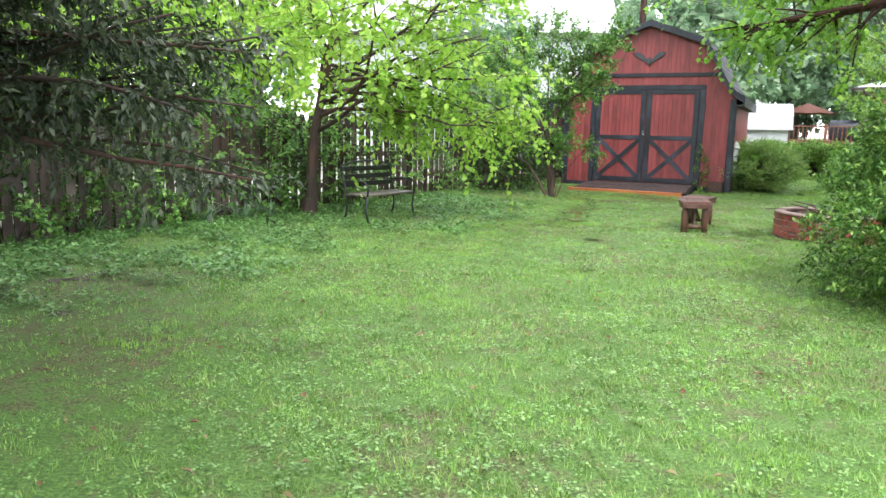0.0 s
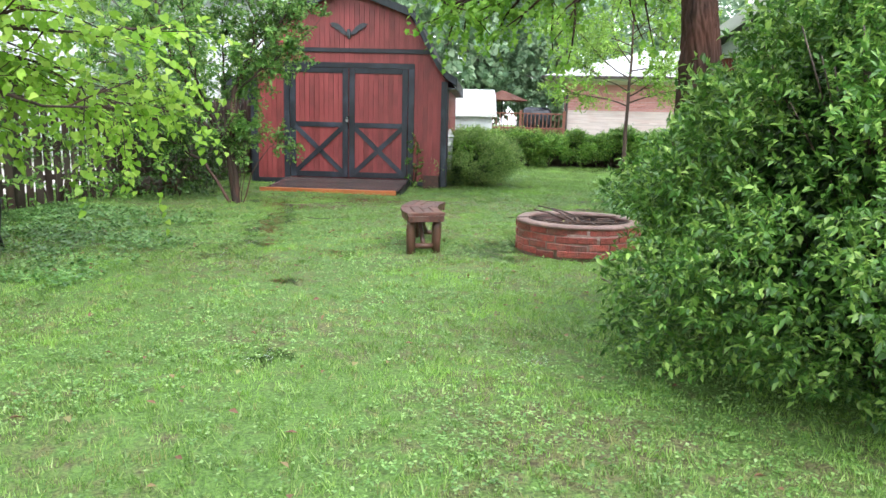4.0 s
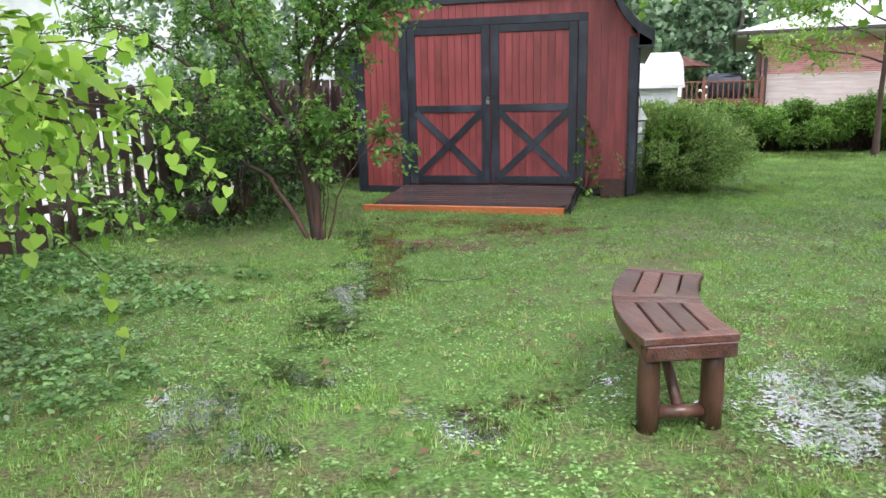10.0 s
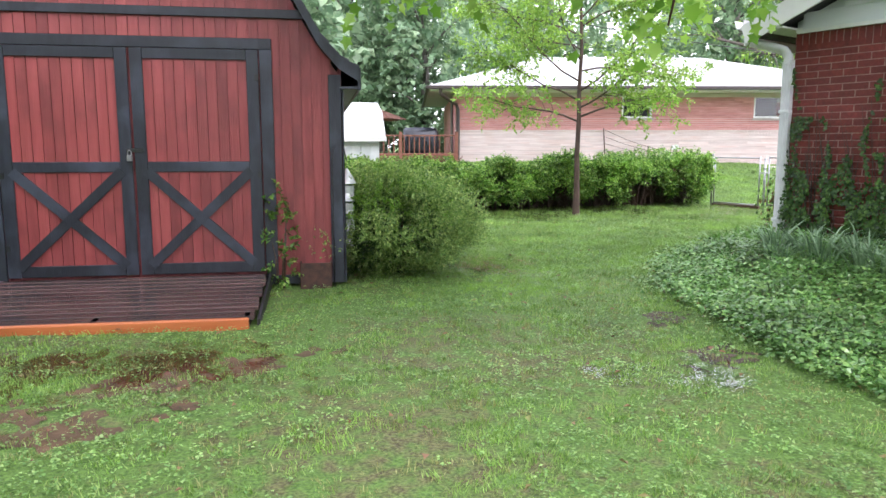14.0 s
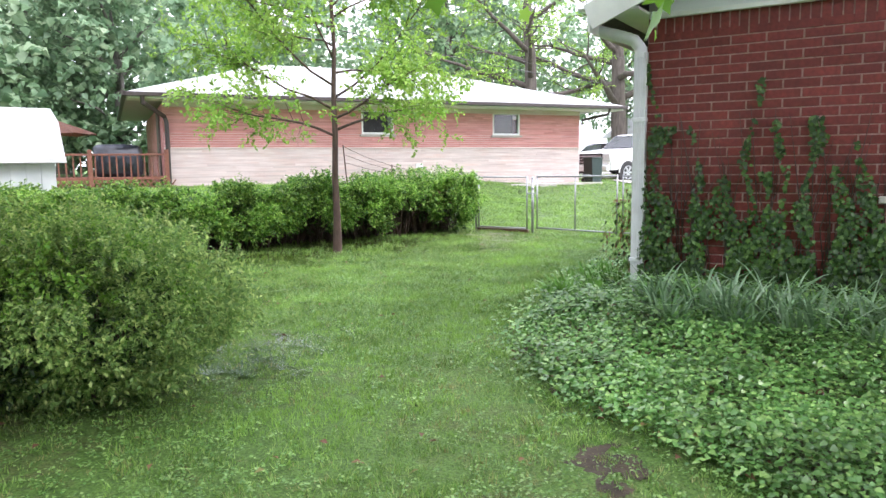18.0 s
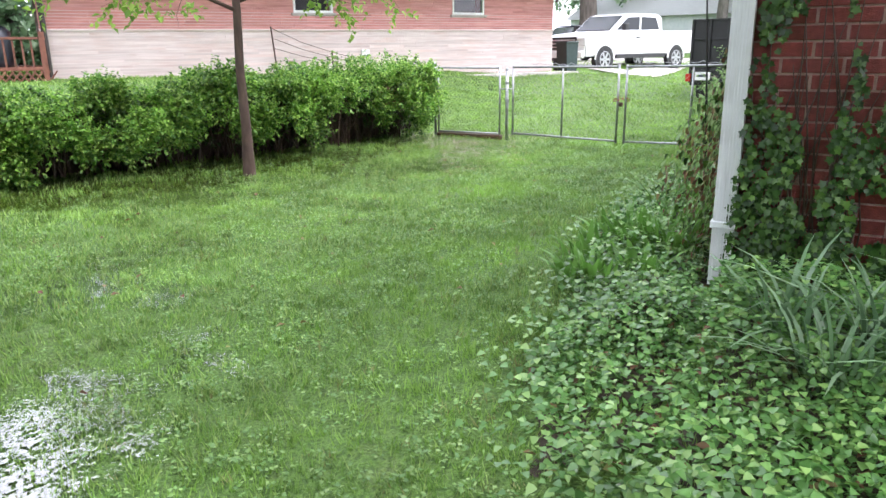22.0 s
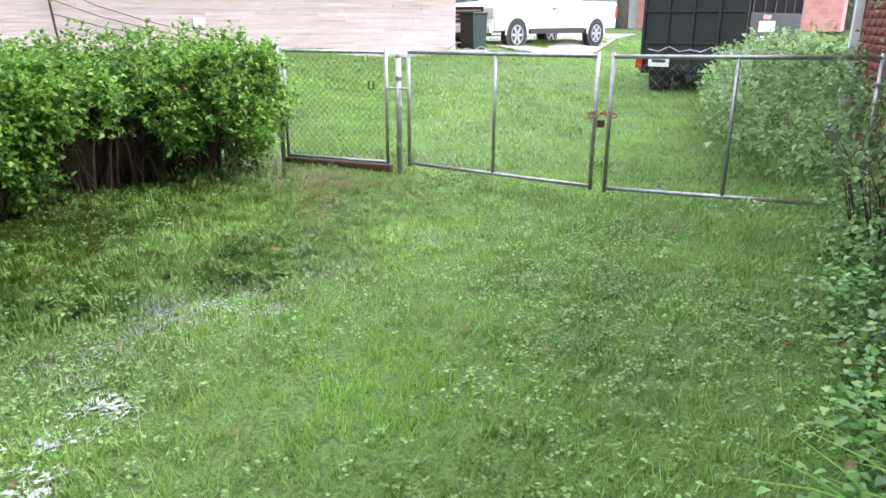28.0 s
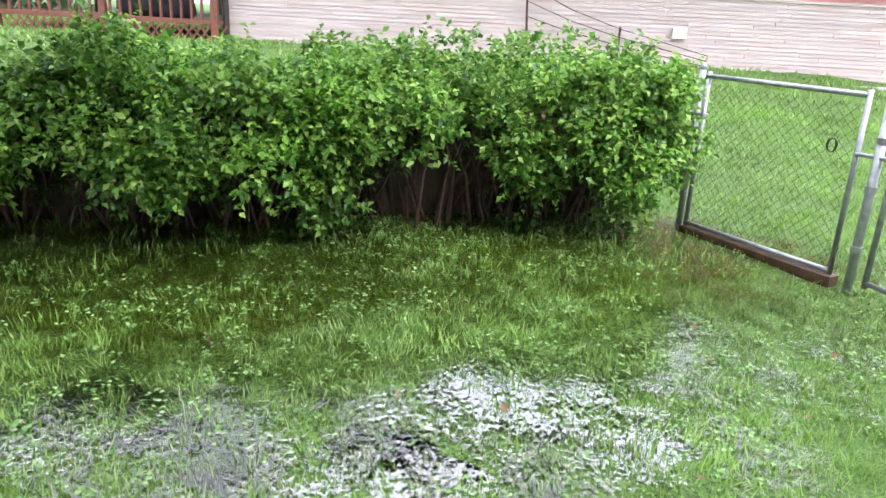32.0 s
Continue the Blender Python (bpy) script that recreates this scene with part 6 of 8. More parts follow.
# light-green tree arching over the garden bench
build_tree("redbud_tree", "small tree with bright yellow-green heart-shaped leaves arching over the yard", -2.15, 11.35, [(0, 0, 0), (0.05, -0.02, 0.7), (0.12, -0.1, 1.3), (0.25, -0.2, 1.9), (0.4, -0.3, 2.5), (0.6, -0.3, 3.1)], 0.10,
           [(0.40, (1.0, -0.25, 0.50), 2.77), (0.48, (0.9, -0.65, 0.45), 2.69), (0.55, (1.0, 0.2, 0.40), 3.02), (0.62, (0.2, -1, 0.45), 2.18), (0.70, (1.0, -0.1, 0.55), 2.69), (0.78, (-0.4, -0.9, 0.6), 1.85), (0.85, (0.7, 0.6, 0.55), 2.52), (0.92, (0.9, -0.4, 0.8), 2.02), (0.8, (-0.8, 0.4, 0.7), 1.68), (0.97, (0.2, 0.1, 1.2), 1.85), (0.6, (0.5, 0.9, 0.45), 2.52), (0.5, (0.95, -0.42, 0.34), 2.69), (0.55, (1.0, -0.34, 0.38), 3.02), (0.6, (1.0, -0.22, 0.28), 2.94), (0.66, (1.0, -0.40, 0.30), 2.94), (0.62, (1.0, -0.13, -0.02), 2.75), (0.70, (1.0, -0.10, -0.06), 2.65), (0.66, (1.0, -0.18, 0.04), 2.65), (0.74, (1.0, -0.05, 0.05), 2.65)],
           "lf_redbud", "bark", 35, 0.078, None, HEART, 6, 14, 1.05, 0.30, 0.5, 5, hang=0.2)

# the great trunk by the house, with its crown above the yard
build_tree("shade_tree", "big old shade tree with a dark ridged trunk", 8.76, 11.80, [(0, 0, 0), (0, 0, 0.5), (-0.03, 0.02, 1.3), (-0.08, 0.05, 2.3), (-0.14, 0.1, 3.3), (-0.2, 0.1, 4.5), (-0.2, 0.1, 6.0), (-0.1, 0.2, 8.0)], 0.42,
           [(0.69, (-0.9, 0.15, 0.30), 5.2), (0.68, (0.2, 1.0, 0.12), 5.0), (0.69, (-0.5, 0.9, 0.14), 5.6), (0.72, (-1.0, -0.35, 0.3), 5.0), (0.73, (0.8, 0.75, 0.20), 5.0), (0.74, (-0.3, -1, 0.6), 4.5), (0.70, (-0.75, 0.65, 0.5), 5.6), (0.74, (0.3, 1, 0.5), 5.0), (0.8, (-1, 0.1, 0.7), 4.8), (0.84, (0.9, -0.2, 0.8), 4.0), (0.9, (-0.4, 0.7, 1), 4.2), (0.96, (0.1, -0.5, 1.2), 4.0), (0.70, (-0.15, 1.0, -0.02), 4.8), (0.62, (-0.22, 1.0, -0.12), 4.4)],
           "lf_maple", "oldbark", 37, 0.105, None, LOBES, 6, 28, 1.6, 0.34, 0.55, 7, hang=0.32, ridged=True)


# ---- the neighbouring pink brick house ----
def build_neighbour():
    a = -33.5
    H = thing("pink_brick_house", "low pink brick ranch house with pale stone base and pale roof", "house", 27.8, 21.5, 0, a)
    Ln, D = 12.95, 8.5
    wins = [(-3.29, -2.30, 2.54, 3.24), (-7.60, -6.61, 2.54, 3.24)]
    # courses of long thin bricks, each course its own strip
    rng = random.Random(9)
    z = 0.92
    part("wall", boxed(-Ln + 0.01, -0.01, 0.012, 0.2, 0.5, 2.54, 0), "buff", H)
    part("wall", boxed(-Ln + 0.01, -0.01, 0.012, 0.2, 3.24, 3.34, 0), "pink", H)
    for x0, x1 in ((-Ln + 0.01, wins[1][0]), (wins[1][1], wins[0][0]), (wins[0][1], -0.01)):
        part("wall", boxed(x0, x1, 0.012, 0.2, 2.54, 3.24, 0), "pink", H)
    part("wall", boxed(-0.2, 0.0, 0.2, D, 0.5, 3.30, 0), "pink", H)
    part("wall", boxed(-Ln, -Ln + 0.2, 0.2, D, 0.5, 3.30, 0), "pink", H)
    part("wall", boxed(-Ln, 0, D, D + 0.2, 0.5, 3.30, 0), "pink", H)
    while z < 3.28:
        h = 0.062
        low = z < 2.14
        edges = [(-Ln, 0.0)]
        if wins[0][2] - 0.04 < z + h and z < wins[0][3]:
            edges = [(-Ln, wins[1][0]), (wins[1][1], wins[0][0]), (wins[0][1], 0.0)]
        for e0, e1 in edges:
            x = e0
            while x < e1 - 0.01:
                nx = min(e1, x + rng.uniform(0.9, 2.2))
                if e1 - nx < 0.3:
                    nx = e1
                part("stone" if low else "brick", boxed(x + 0.003, nx - 0.003, rng.uniform(-0.008, 0.002), 0.014, z, z + h - 0.010, 0), "buff" if low else "pink", H)
                x = nx
        z += h
    part("band_course", boxed(-Ln - 0.01, 0.01, -0.03, 0.012, 2.125, 2.165, 0.004), "buff", H)
    # hip roof
    o, ez, rz_ = 0.85, 3.38, 4.95
    bm = bmesh.new()
    c = [(-Ln - o, -o), (o + 0.35, -o), (o + 0.35, D + o), (-Ln - o, D + o)]
    e = [bm.verts.new((x, y, ez)) for x, y in c]
    e2 = [bm.verts.new((x, y, ez + 0.10)) for x, y in c]
    r = [bm.verts.new((-Ln + 3.4, D / 2, rz_)), bm.verts.new((-3.4, D / 2, rz_))]
    for i in range(4):
        bm.faces.new((e[i], e[(i + 1) % 4], e2[(i + 1) % 4], e2[i]))
    bm.faces.new((e2[0], e2[1], r[1], r[0]))
    bm.faces.new((e2[1], e2[2], r[1]))
    bm.faces.new((e2[2], e2[3], r[0], r[1]))
    bm.faces.new((e2[3], e2[0], r[0]))
    bm.faces.new(e[::-1])
    part("roof", bm, "paleroof", H, "pale shingle roof shining wet")
    part("soffit", boxed(-Ln - o + 0.03, o + 0.3, -o + 0.03, 0.0, 3.335, 3.375, 0), "white", H)
    part("frieze_board", boxed(-Ln, 0.0, -0.022, 0.012, 3.20, 3.335), "buff", H)
    part("gutter", boxed(-Ln - o - 0.08, o + 0.40, -o - 0.10, -o - 0.002, 3.37, 3.475, 0.01), "darkgutter", H)
    part("gutter", boxed(-Ln - o - 0.10, -Ln - o - 0.002, -o - 0.1, D + o, 3.37, 3.475, 0.01), "darkgutter", H)
    part("downspout", tubed([(-Ln - 0.5, -o - 0.05, 3.37), (-Ln - 0.5, -o - 0.03, 3.22), (-Ln + 0.03, -0.09, 2.95), (-Ln + 0.08, -0.06, 2.8), (-Ln + 0.08, -0.06, 1.2)], 0.055, 8), "darkgutter", H)
    part("downspout", tubed([(0.55, -o - 0.05, 3.37), (0.5, -o, 3.2), (0.05, -0.08, 3.05), (0.05, -0.08, 2.9)], 0.045, 8), "darkgutter", H)
    part("vent_pipe", tubed([(-6.4, 2.2, 4.1), (-6.4, 2.2, 4.75)], 0.05, 8), "galv", H)
    part("outlet_box", boxed(-5.93, -5.72, -0.07, -0.003, 1.52, 1.68, 0.008), "white", H)
    part("side_door", boxed(-Ln - 0.05, -Ln - 0.003, 1.2, 2.1, 1.2, 3.2), "greywood", H)
    m0 = H.matrix_world
    for x0, x1, w0, w1 in wins:
        window_unit("window_2" if x0 > -5 else "window_3", "small white-framed window high in the pink brick wall", x1 - x0, w1 - w0, m0 @ Matrix.Translation(((x0 + x1) / 2, 0.03, w0)), "white", 1, False, False)
    # concrete strip and leaning trellis poles at its foot
    s = thing("foundation_strip", "pale concrete strip along the house foot", "path", 27.8, 21.5, 0, a, kind="structure")
    part("slab", boxed(-Ln + 4, 0.6, -0.5, -0.02, 0.86, 1.00, 0.01), "concrete", s)
    t = thing("wire_trellis", "rusty thin wire trellis leaning on the stone wall", "trellis", 27.8, 21.5, 0, a)
    part("pole", tubed([(-8.13, -0.20, 1.0), (-8.2, -0.10, 2.22)], 0.018, 6), "darkrust", t)
    part("pole", tubed([(-6.75, -0.20, 1.0), (-6.75, -0.16, 1.65)], 0.018, 6), "darkrust", t)
    for k in range(3):
        part("wire", tubed([(-8.2, -0.14, 2.18 - k * 0.22), (-7.5, -0.16, 1.86 - k * 0.16), (-6.75, -0.18, 1.62 - k * 0.12), (-5.4, -0.22, 1.30 - k * 0.08)], 0.007, 5), "darkrust", t)


build_neighbour()


# ---- deck, railing and covered grill by the neighbour's side ----
def build_deck():
    d = thing("wooden_deck", "red-brown wooden deck with baluster railing and lattice skirt", "deck", 16.65, 28.55, 0, -33.5)
    part("floor", boxed(-3.2, 0.3, -0.1, 2.4, 1.35, 1.42), "deckred", d)
    for i in range(22):
        x = -3.15 + i * 0.16
        part("baluster", boxed(x - 0.018, x + 0.018, -0.08, -0.045, 1.42, 1.95, 0), "deckred", d)
    part("top_rail", boxed(-3.22, 0.32, -0.11, -0.02, 1.95, 2.00), "deckred", d)
    for x in (-3.2, -1.5, 0.25):
        part("post", boxed(x - 0.05, x + 0.05, -0.13, -0.03, 0.9, 2.10, 0.006), "deckred", d)
    for i in range(26):
        x = -3.1 + i * 0.13
        part("lattice_strip", strut(bmesh.new(), (x, -0.112, 0.95), (x + 0.3, -0.112, 1.34), 0.008, 0.03), "deckred", d)
        part("lattice_strip", strut(bmesh.new(), (x + 0.3, -0.104, 0.95), (x, -0.104, 1.34), 0.008, 0.03), "deckred", d)
    g = thing("covered_grill", "barbecue grill under a dark blue cover on the deck", "grill", 16.15, 29.35, 1.42, -33.5)
    bm = boxed(-0.55, 0.55, -0.3, 0.3, 0.0, 0.80, 0.09)
    bmesh.ops.subdivide_edges(bm, edges=bm.edges[:], cuts=2)
    for v in bm.verts:
        v.co += Vector((0.03 * math.sin(v.co.z * 9 + v.co.y * 7), 0.03 * math.sin(v.co.x * 11 + v.co.z * 5), 0.02 * math.sin(v.co.x * 8)))
    part("cover", bm, "bluetarp", g, smooth=True)


build_deck()


def build_patio_umbrella():
    x, y = 15.45, 31.2
    u = thing("patio_umbrella", "brown-red patio umbrella, open, on a dark pole", "umbrella", x, y, 1.42)
    part("pole", tubed([(0, 0, -0.5), (0, 0, 1.5)], 0.025, 8), "blackplastic", u, smooth=True)
    bm = bmesh.new()
    top = bm.verts.new((0, 0, 1.55))
    rim = [bm.verts.new((1.15 * math.cos(a), 1.15 * math.sin(a), 1.12 - 0.03 * (i % 2))) for i, a in enumerate(2 * math.pi * k / 16 for k in range(16))]
    for i in range(16):
        bm.faces.new((top, rim[i], rim[(i + 1) % 16]))
    bmesh.ops.solidify(bm, geom=bm.faces[:], thickness=0.01)
    part("canopy", bm, "deckred", u)
    for k in range(8):
        a = 2 * math.pi * k / 8
        part("rib", tubed([(0, 0, 1.50), (1.12 * math.cos(a), 1.12 * math.sin(a), 1.08)], 0.008, 5), "blackplastic", u)


build_patio_umbrella()


# ---- small white barn-roofed shed past the hedge ----
def build_white_shed():
    s = thing("storage_shed", "small white metal shed with gambrel roof", "shed", 10.0, 23.75, gz(10.0, 23.75), -22)
    part("wall", boxed(-1.1, 1.1, -0.02, 1.9, 0, 1.45, 0), "siding", s)
    for i in range(11):
        part("panel", boxed(-1.1 + i * 0.2 + 0.006, -0.9 + i * 0.2 - 0.006, -0.035, -0.022, 0.02, 1.45, 0.003), "siding", s)
    out = [(-0.15, 1.45), (0.25, 2.0), (0.95, 2.25), (1.65, 2.0), (2.05, 1.45)]
    inn = [(x, z - 0.05) for x, z in out[::-1]]
    q = prism(out + inn, -1.22, 1.22)
    part("roof", q, "paleroof", s, bake=Matrix(((0, 1, 0, 0), (1, 0, 0, 0), (0, 0, 1, 0), (0, 0, 0, 1))))
    part("fascia", boxed(-1.23, 1.23, -0.17, -0.14, 1.38, 1.47), "white", s)
    return s


build_white_shed()


# ---- vehicles on the neighbour's drive ----
def wheel(parent, x, y, r, w, rim_r, spokes=6):
    t = part("wheel", tubed([(0, -w / 2, 0), (0, -w / 2 + 0.03, 0), (0, w / 2 - 0.03, 0), (0, w / 2, 0)], [r * 0.9, r, r, r * 0.9], 24), "tyre", parent, m=pose(x, y, r))
    part("rim", tubed([(0, -w / 2 - 0.012, 0), (0, w / 2 + 0.012, 0)], rim_r, 18), "blackplastic", t)
    for s in (-1, 1):
        for k in range(spokes):
            a = 2 * math.pi * k / spokes
            part("spoke", strut(bmesh.new(), (0.02 * math.cos(a), s * (w / 2 + 0.016), 0.02 * math.sin(a)), (rim_r * 0.97 * math.cos(a), s * (w / 2 + 0.016), rim_r * 0.97 * math.sin(a)), 0.012, 0.075, (math.sin(a), 0, -math.cos(a))), "rim", t)
        ring = tubed([(rim_r * math.cos(b_), s * (w / 2 + 0.016), rim_r * math.sin(b_)) for b_ in [k * math.pi / 10 for k in range(21)]], 0.016, 5)
        part("rim_lip", ring, "rim", t)
    return t


def build_truck():
    fx, fy, rx_, ry_ = 31.9, 21.2, 35.4, 19.55
    h = math.degrees(math.atan2(fy - ry_, fx - rx_))
    z = gz(33.6, 20.4) - 0.07
    # local x runs forward, y to the vehicle's left, the side that faces the yard
    c, s = math.cos(radians(h)), math.sin(radians(h))
    t = thing("pickup_truck", "white extended-cab pickup truck parked on the drive", "truck", (fx + rx_) / 2 + 0.86 * s, (fy + ry_) / 2 - 0.86 * c, z, h)
    wb = math.hypot(fx - rx_, fy - ry_)

    def shell(profile, y0, y1, inset=0.0):
        bm = prism(profile, y0, y1)
        bmesh.ops.bevel(bm, geom=[e for e in bm.edges if e.is_manifold and e.calc_face_angle(0) > 0.6], offset=0.05, segments=2, affect="EDGES")
        return bm
    f, r = wb / 2, -wb / 2
    part("body", shell([(r - 1.15, 0.55), (f + 0.92, 0.50), (f + 0.97, 0.75), (f + 0.96, 1.12), (f + 0.80, 1.20), (f - 0.30, 1.30), (f - 0.55, 1.32), (r - 1.15, 1.34)], -0.98, 0.98), "truckwhite", t, smooth=False)
    part("cab", shell([(f - 0.35, 1.26), (f - 1.14, 1.83), (f - 1.50, 1.90), (f - 2.85, 1.90), (f - 3.12, 1.80), (f - 3.22, 1.26)], -0.86, 0.86), "truckwhite", t)
    for s_ in (-1, 1):
        y0 = s_ * 0.864
        part("side_window", prism([(f - 0.70, 1.36), (f - 1.24, 1.76), (f - 1.86, 1.79), (f - 1.86, 1.36)], y0 - 0.008, y0 + 0.008), "carglass", t)
        part("side_window", prism([(f - 1.97, 1.36), (f - 1.97, 1.79), (f - 2.75, 1.77), (f - 2.98, 1.38)], y0 - 0.008, y0 + 0.008), "carglass", t)
        part("door_line", boxed(f - 1.84, f - 1.825, s_ * 0.985 - 0.006, s_ * 0.985 + 0.006, 0.6, 1.24, 0), "blackplastic", t)
        part("door_handle", boxed(f - 1.75, f - 1.58, s_ * 0.995 - 0.015, s_ * 0.995 + 0.015, 1.08, 1.12), "blackplastic", t)
        part("mirror", boxed(f - 0.95, f - 0.75, s_ * 1.10 - 0.09, s_ * 1.10 + 0.09, 1.34, 1.56, 0.02), "blackplastic", t)
        part("headlight", boxed(f + 0.72, f + 0.985, s_ * 0.80 - 0.17, s_ * 0.80 + 0.185, 0.84, 1.12, 0.02), "clearlamp", t)
        part("tail_lamp", boxed(r - 1.165, r - 1.05, s_ * 0.90 - 0.09, s_ * 0.90 + 0.09, 0.85, 1.22, 0.01), "redlamp", t)
        part("rocker", boxed(r + 0.6, f - 0.6, s_ * 0.95 - 0.03, s_ * 0.95 + 0.03, 0.42, 0.56, 0.01), "blackplastic", t)
        for x in (f, r):
            arch = tubed([(x + 0.47 * math.cos(a), s_ * 0.985, 0.40 + 0.47 * math.sin(a)) for a in [k * math.pi / 12 for k in range(13)]], 0.03, 6)
            part("wheel_arch", arch, "truckwhite", t)
            part("arch_well", tubed([(x, s_ * 0.90, 0.42), (x, s_ * 0.986, 0.42)], 0.46, 20), "blackplastic", t)
    part("windscreen", prism([(f - 0.46, 1.34), (f - 1.12, 1.815), (f - 1.14, 1.79), (f - 0.49, 1.32)], -0.74, 0.74), "carglass", t, m=pose(0.035, 0, 0.02))
    part("grille", boxed(f + 0.95, f + 1.00, -0.60, 0.60, 0.72, 1.13, 0.01), "blackplastic", t)
    for k in range(3):
        part("grille_bar", boxed(f + 0.995, f + 1.02, -0.56, 0.56, 0.79 + k * 0.11, 0.83 + k * 0.11, 0.004), "rim", t)
    part("bumper", boxed(f + 0.93, f + 1.10, -0.96, 0.96, 0.45, 0.68, 0.03), "truckwhite", t)
    part("lower_grille", boxed(f + 1.02, f + 1.105, -0.55, 0.55, 0.36, 0.46, 0.01), "blackplastic", t)
    part("bed_floor", boxed(r - 1.1, f - 3.1, -0.85, 0.85, 1.342, 1.35, 0), "blackplastic", t)
    for x in (f, r):
        for s_ in (-1, 1):
            wheel(t, x, s_ * 0.86, 0.40, 0.26, 0.25)
    return t


build_truck()


def build_trailer():
    t = thing("utility_trailer", "black high-sided utility trailer parked on the grass", "trailer", 24.9, 17.15, gz(25.5, 16.4) - 0.10, -108)
    z0, z1, w, ln = 0.42, 1.80, 1.70, 3.4
    # the tailgate faces the yard: local x runs along it, y runs forward
    part("tailgate", boxed(0, w, -0.02, 0.02, z0, z1), "blackpanel", t)
    for i in range(5):
        part("rib", boxed(i * (w - 0.05) / 4, i * (w - 0.05) / 4 + 0.05, -0.055, -0.021, z0, z1), "blackpanel", t)
    for z in (z0 + 0.25, 0.85, 1.35, z1 - 0.04):
        part("crossbar", boxed(0, w, -0.048, -0.022, z, z + 0.04), "blackpanel", t)
    for x in (0.0, w):
        part("side_panel", boxed(x - 0.02, x + 0.02, 0.021, ln, z0, 1.35), "blackpanel", t)
        part("top_rail", boxed(x - 0.03, x + 0.03, 0.021, ln, z1 - 0.05, z1), "blackpanel", t)
        for k in range(6):
            y = 0.06 + k * (ln - 0.1) / 5
            part("stake", boxed(x - 0.025, x + 0.025, y, y + 0.05, 1.35, z1 - 0.05, 0), "blackpanel", t)
    part("floor", boxed(0, w, 0.021, ln, z0 - 0.06, z0), "blackpanel", t)
    part("front_panel", boxed(0, w, ln - 0.02, ln + 0.02, z0, z1), "blackpanel", t)
    for x in (-0.06, w - 0.06):
        part("tail_lamp", boxed(x, x + 0.12, -0.09, -0.05, 0.45, 0.62, 0.008), "redlamp", t)
    part("number_plate", boxed(0.16, 0.52, -0.066, -0.058, 0.48, 0.66, 0.003), "signwhite", t, "white number plate")
    part("plate_bar", boxed(0.22, 0.46, -0.070, -0.067, 0.55, 0.60, 0), "darkcar", t)
    for k, (a, b_) in enumerate(((1.05, 1.22), (0.92, 0.98), (0.80, 0.86))):
        part("sign_bar", boxed(w + 0.021, w + 0.026, 0.5, 1.5 - 0.1 * k, a, b_, 0), "signwhite", t, "white lettering bar")
    part("sign_mark", boxed(w + 0.021, w + 0.026, 0.7, 1.2, 1.25, 1.32, 0), "redlamp", t, "red emblem")
    for x in (0.22, w - 0.22):
        wheel(t, 0, 0, 0.31, 0.2, 0.18).matrix_basis = pose(x, 1.5, 0.31, 0, 0, 90)
    part("axle_wheel_rear", tubed([(0.14, 0.35, 0.28), (0.34, 0.35, 0.28)], 0.28, 20), "tyre", t, "black rubber wheel")
    part("tongue", boxed(w / 2 - 0.05, w / 2 + 0.05, ln, ln + 1.3, z0 - 0.08, z0), "blackpanel", t)
    sh = thing("plastic_sheet", "crumpled white plastic sheet on the grass", "sheet", 25.6, 15.7, gz(25.6, 15.7))
    bm = bmesh.new()
    bmesh.ops.create_grid(bm, x_segments=10, y_segments=8, size=0.5)
    for v in bm.verts:
        v.co.z = 0.05 + 0.05 * math.sin(v.co.x * 9) * math.cos(v.co.y * 8) + 0.04 * math.sin(v.co.x * 21 + v.co.y * 17)
    part("sheet", bm, "tarpwhite", sh)
    return t


build_trailer()


def build_bin():
    x, y = 29.0, 21.45
    b = thing("wheeled_bin", "dark green wheeled rubbish bin beside the house", "bin", x, y, gz(x, y) + 0.02, -28)
    part("body", prism([(-0.20, 0.05), (0.20, 0.05), (0.24, 0.86), (-0.24, 0.86)], -0.22, 0.22), "binplastic", b)
    part("lid", boxed(-0.26, 0.26, -0.25, 0.27, 0.86, 0.92, 0.02), "binplastic", b)
    for s in (-1, 1):
        part("wheel", tubed([(s * 0.21, 0.22, 0.1), (s * 0.26, 0.22, 0.1)], 0.10, 14), "tyre", b)
    part("handle", tubed([(-0.22, 0.29, 0.84), (0.22, 0.29, 0.84)], 0.016, 8), "binplastic", b)


build_bin()


def build_car():
    t = thing("parked_car", "dark blue car parked behind the truck", "car", 38.5, 24.3, gz(38.5, 24.3) + 0.04, 150)
    bm = prism([(-2.2, 0.35), (2.2, 0.35), (2.25, 0.75), (1.3, 0.92), (-2.1, 0.98)], -0.88, 0.88)
    bmesh.ops.bevel(bm, geom=bm.edges[:], offset=0.06, segments=2, affect="EDGES")
    part("body", bm, "darkcar", t)
    bm = prism([(1.25, 0.9), (0.5, 1.42), (-1.2, 1.45), (-1.9, 0.95)], -0.72, 0.72)
    bmesh.ops.bevel(bm, geom=bm.edges[:], offset=0.05, segments=2, affect="EDGES")
    part("glasshouse", bm, "carglass", t)
    part("roof", boxed(-1.15, 0.45, -0.66, 0.66, 1.44, 1.475, 0.01), "darkcar", t)
    for x in (-1.35, 1.35):
        for s in (-1, 1):
            wheel(t, x, s * 0.78, 0.33, 0.2, 0.2)


build_car()

# concrete drive under the vehicles
dv = thing("driveway", "pale concrete driveway", "driveway", 0, 0, 0, kind="structure")
DX, DY = np.meshgrid(np.linspace(31.0, 47, 12), np.linspace(19.2, 29, 10))
keep = np.stack([DX, DY, ground_z(DX, DY) + 0.03], -1).reshape(-1, 3)
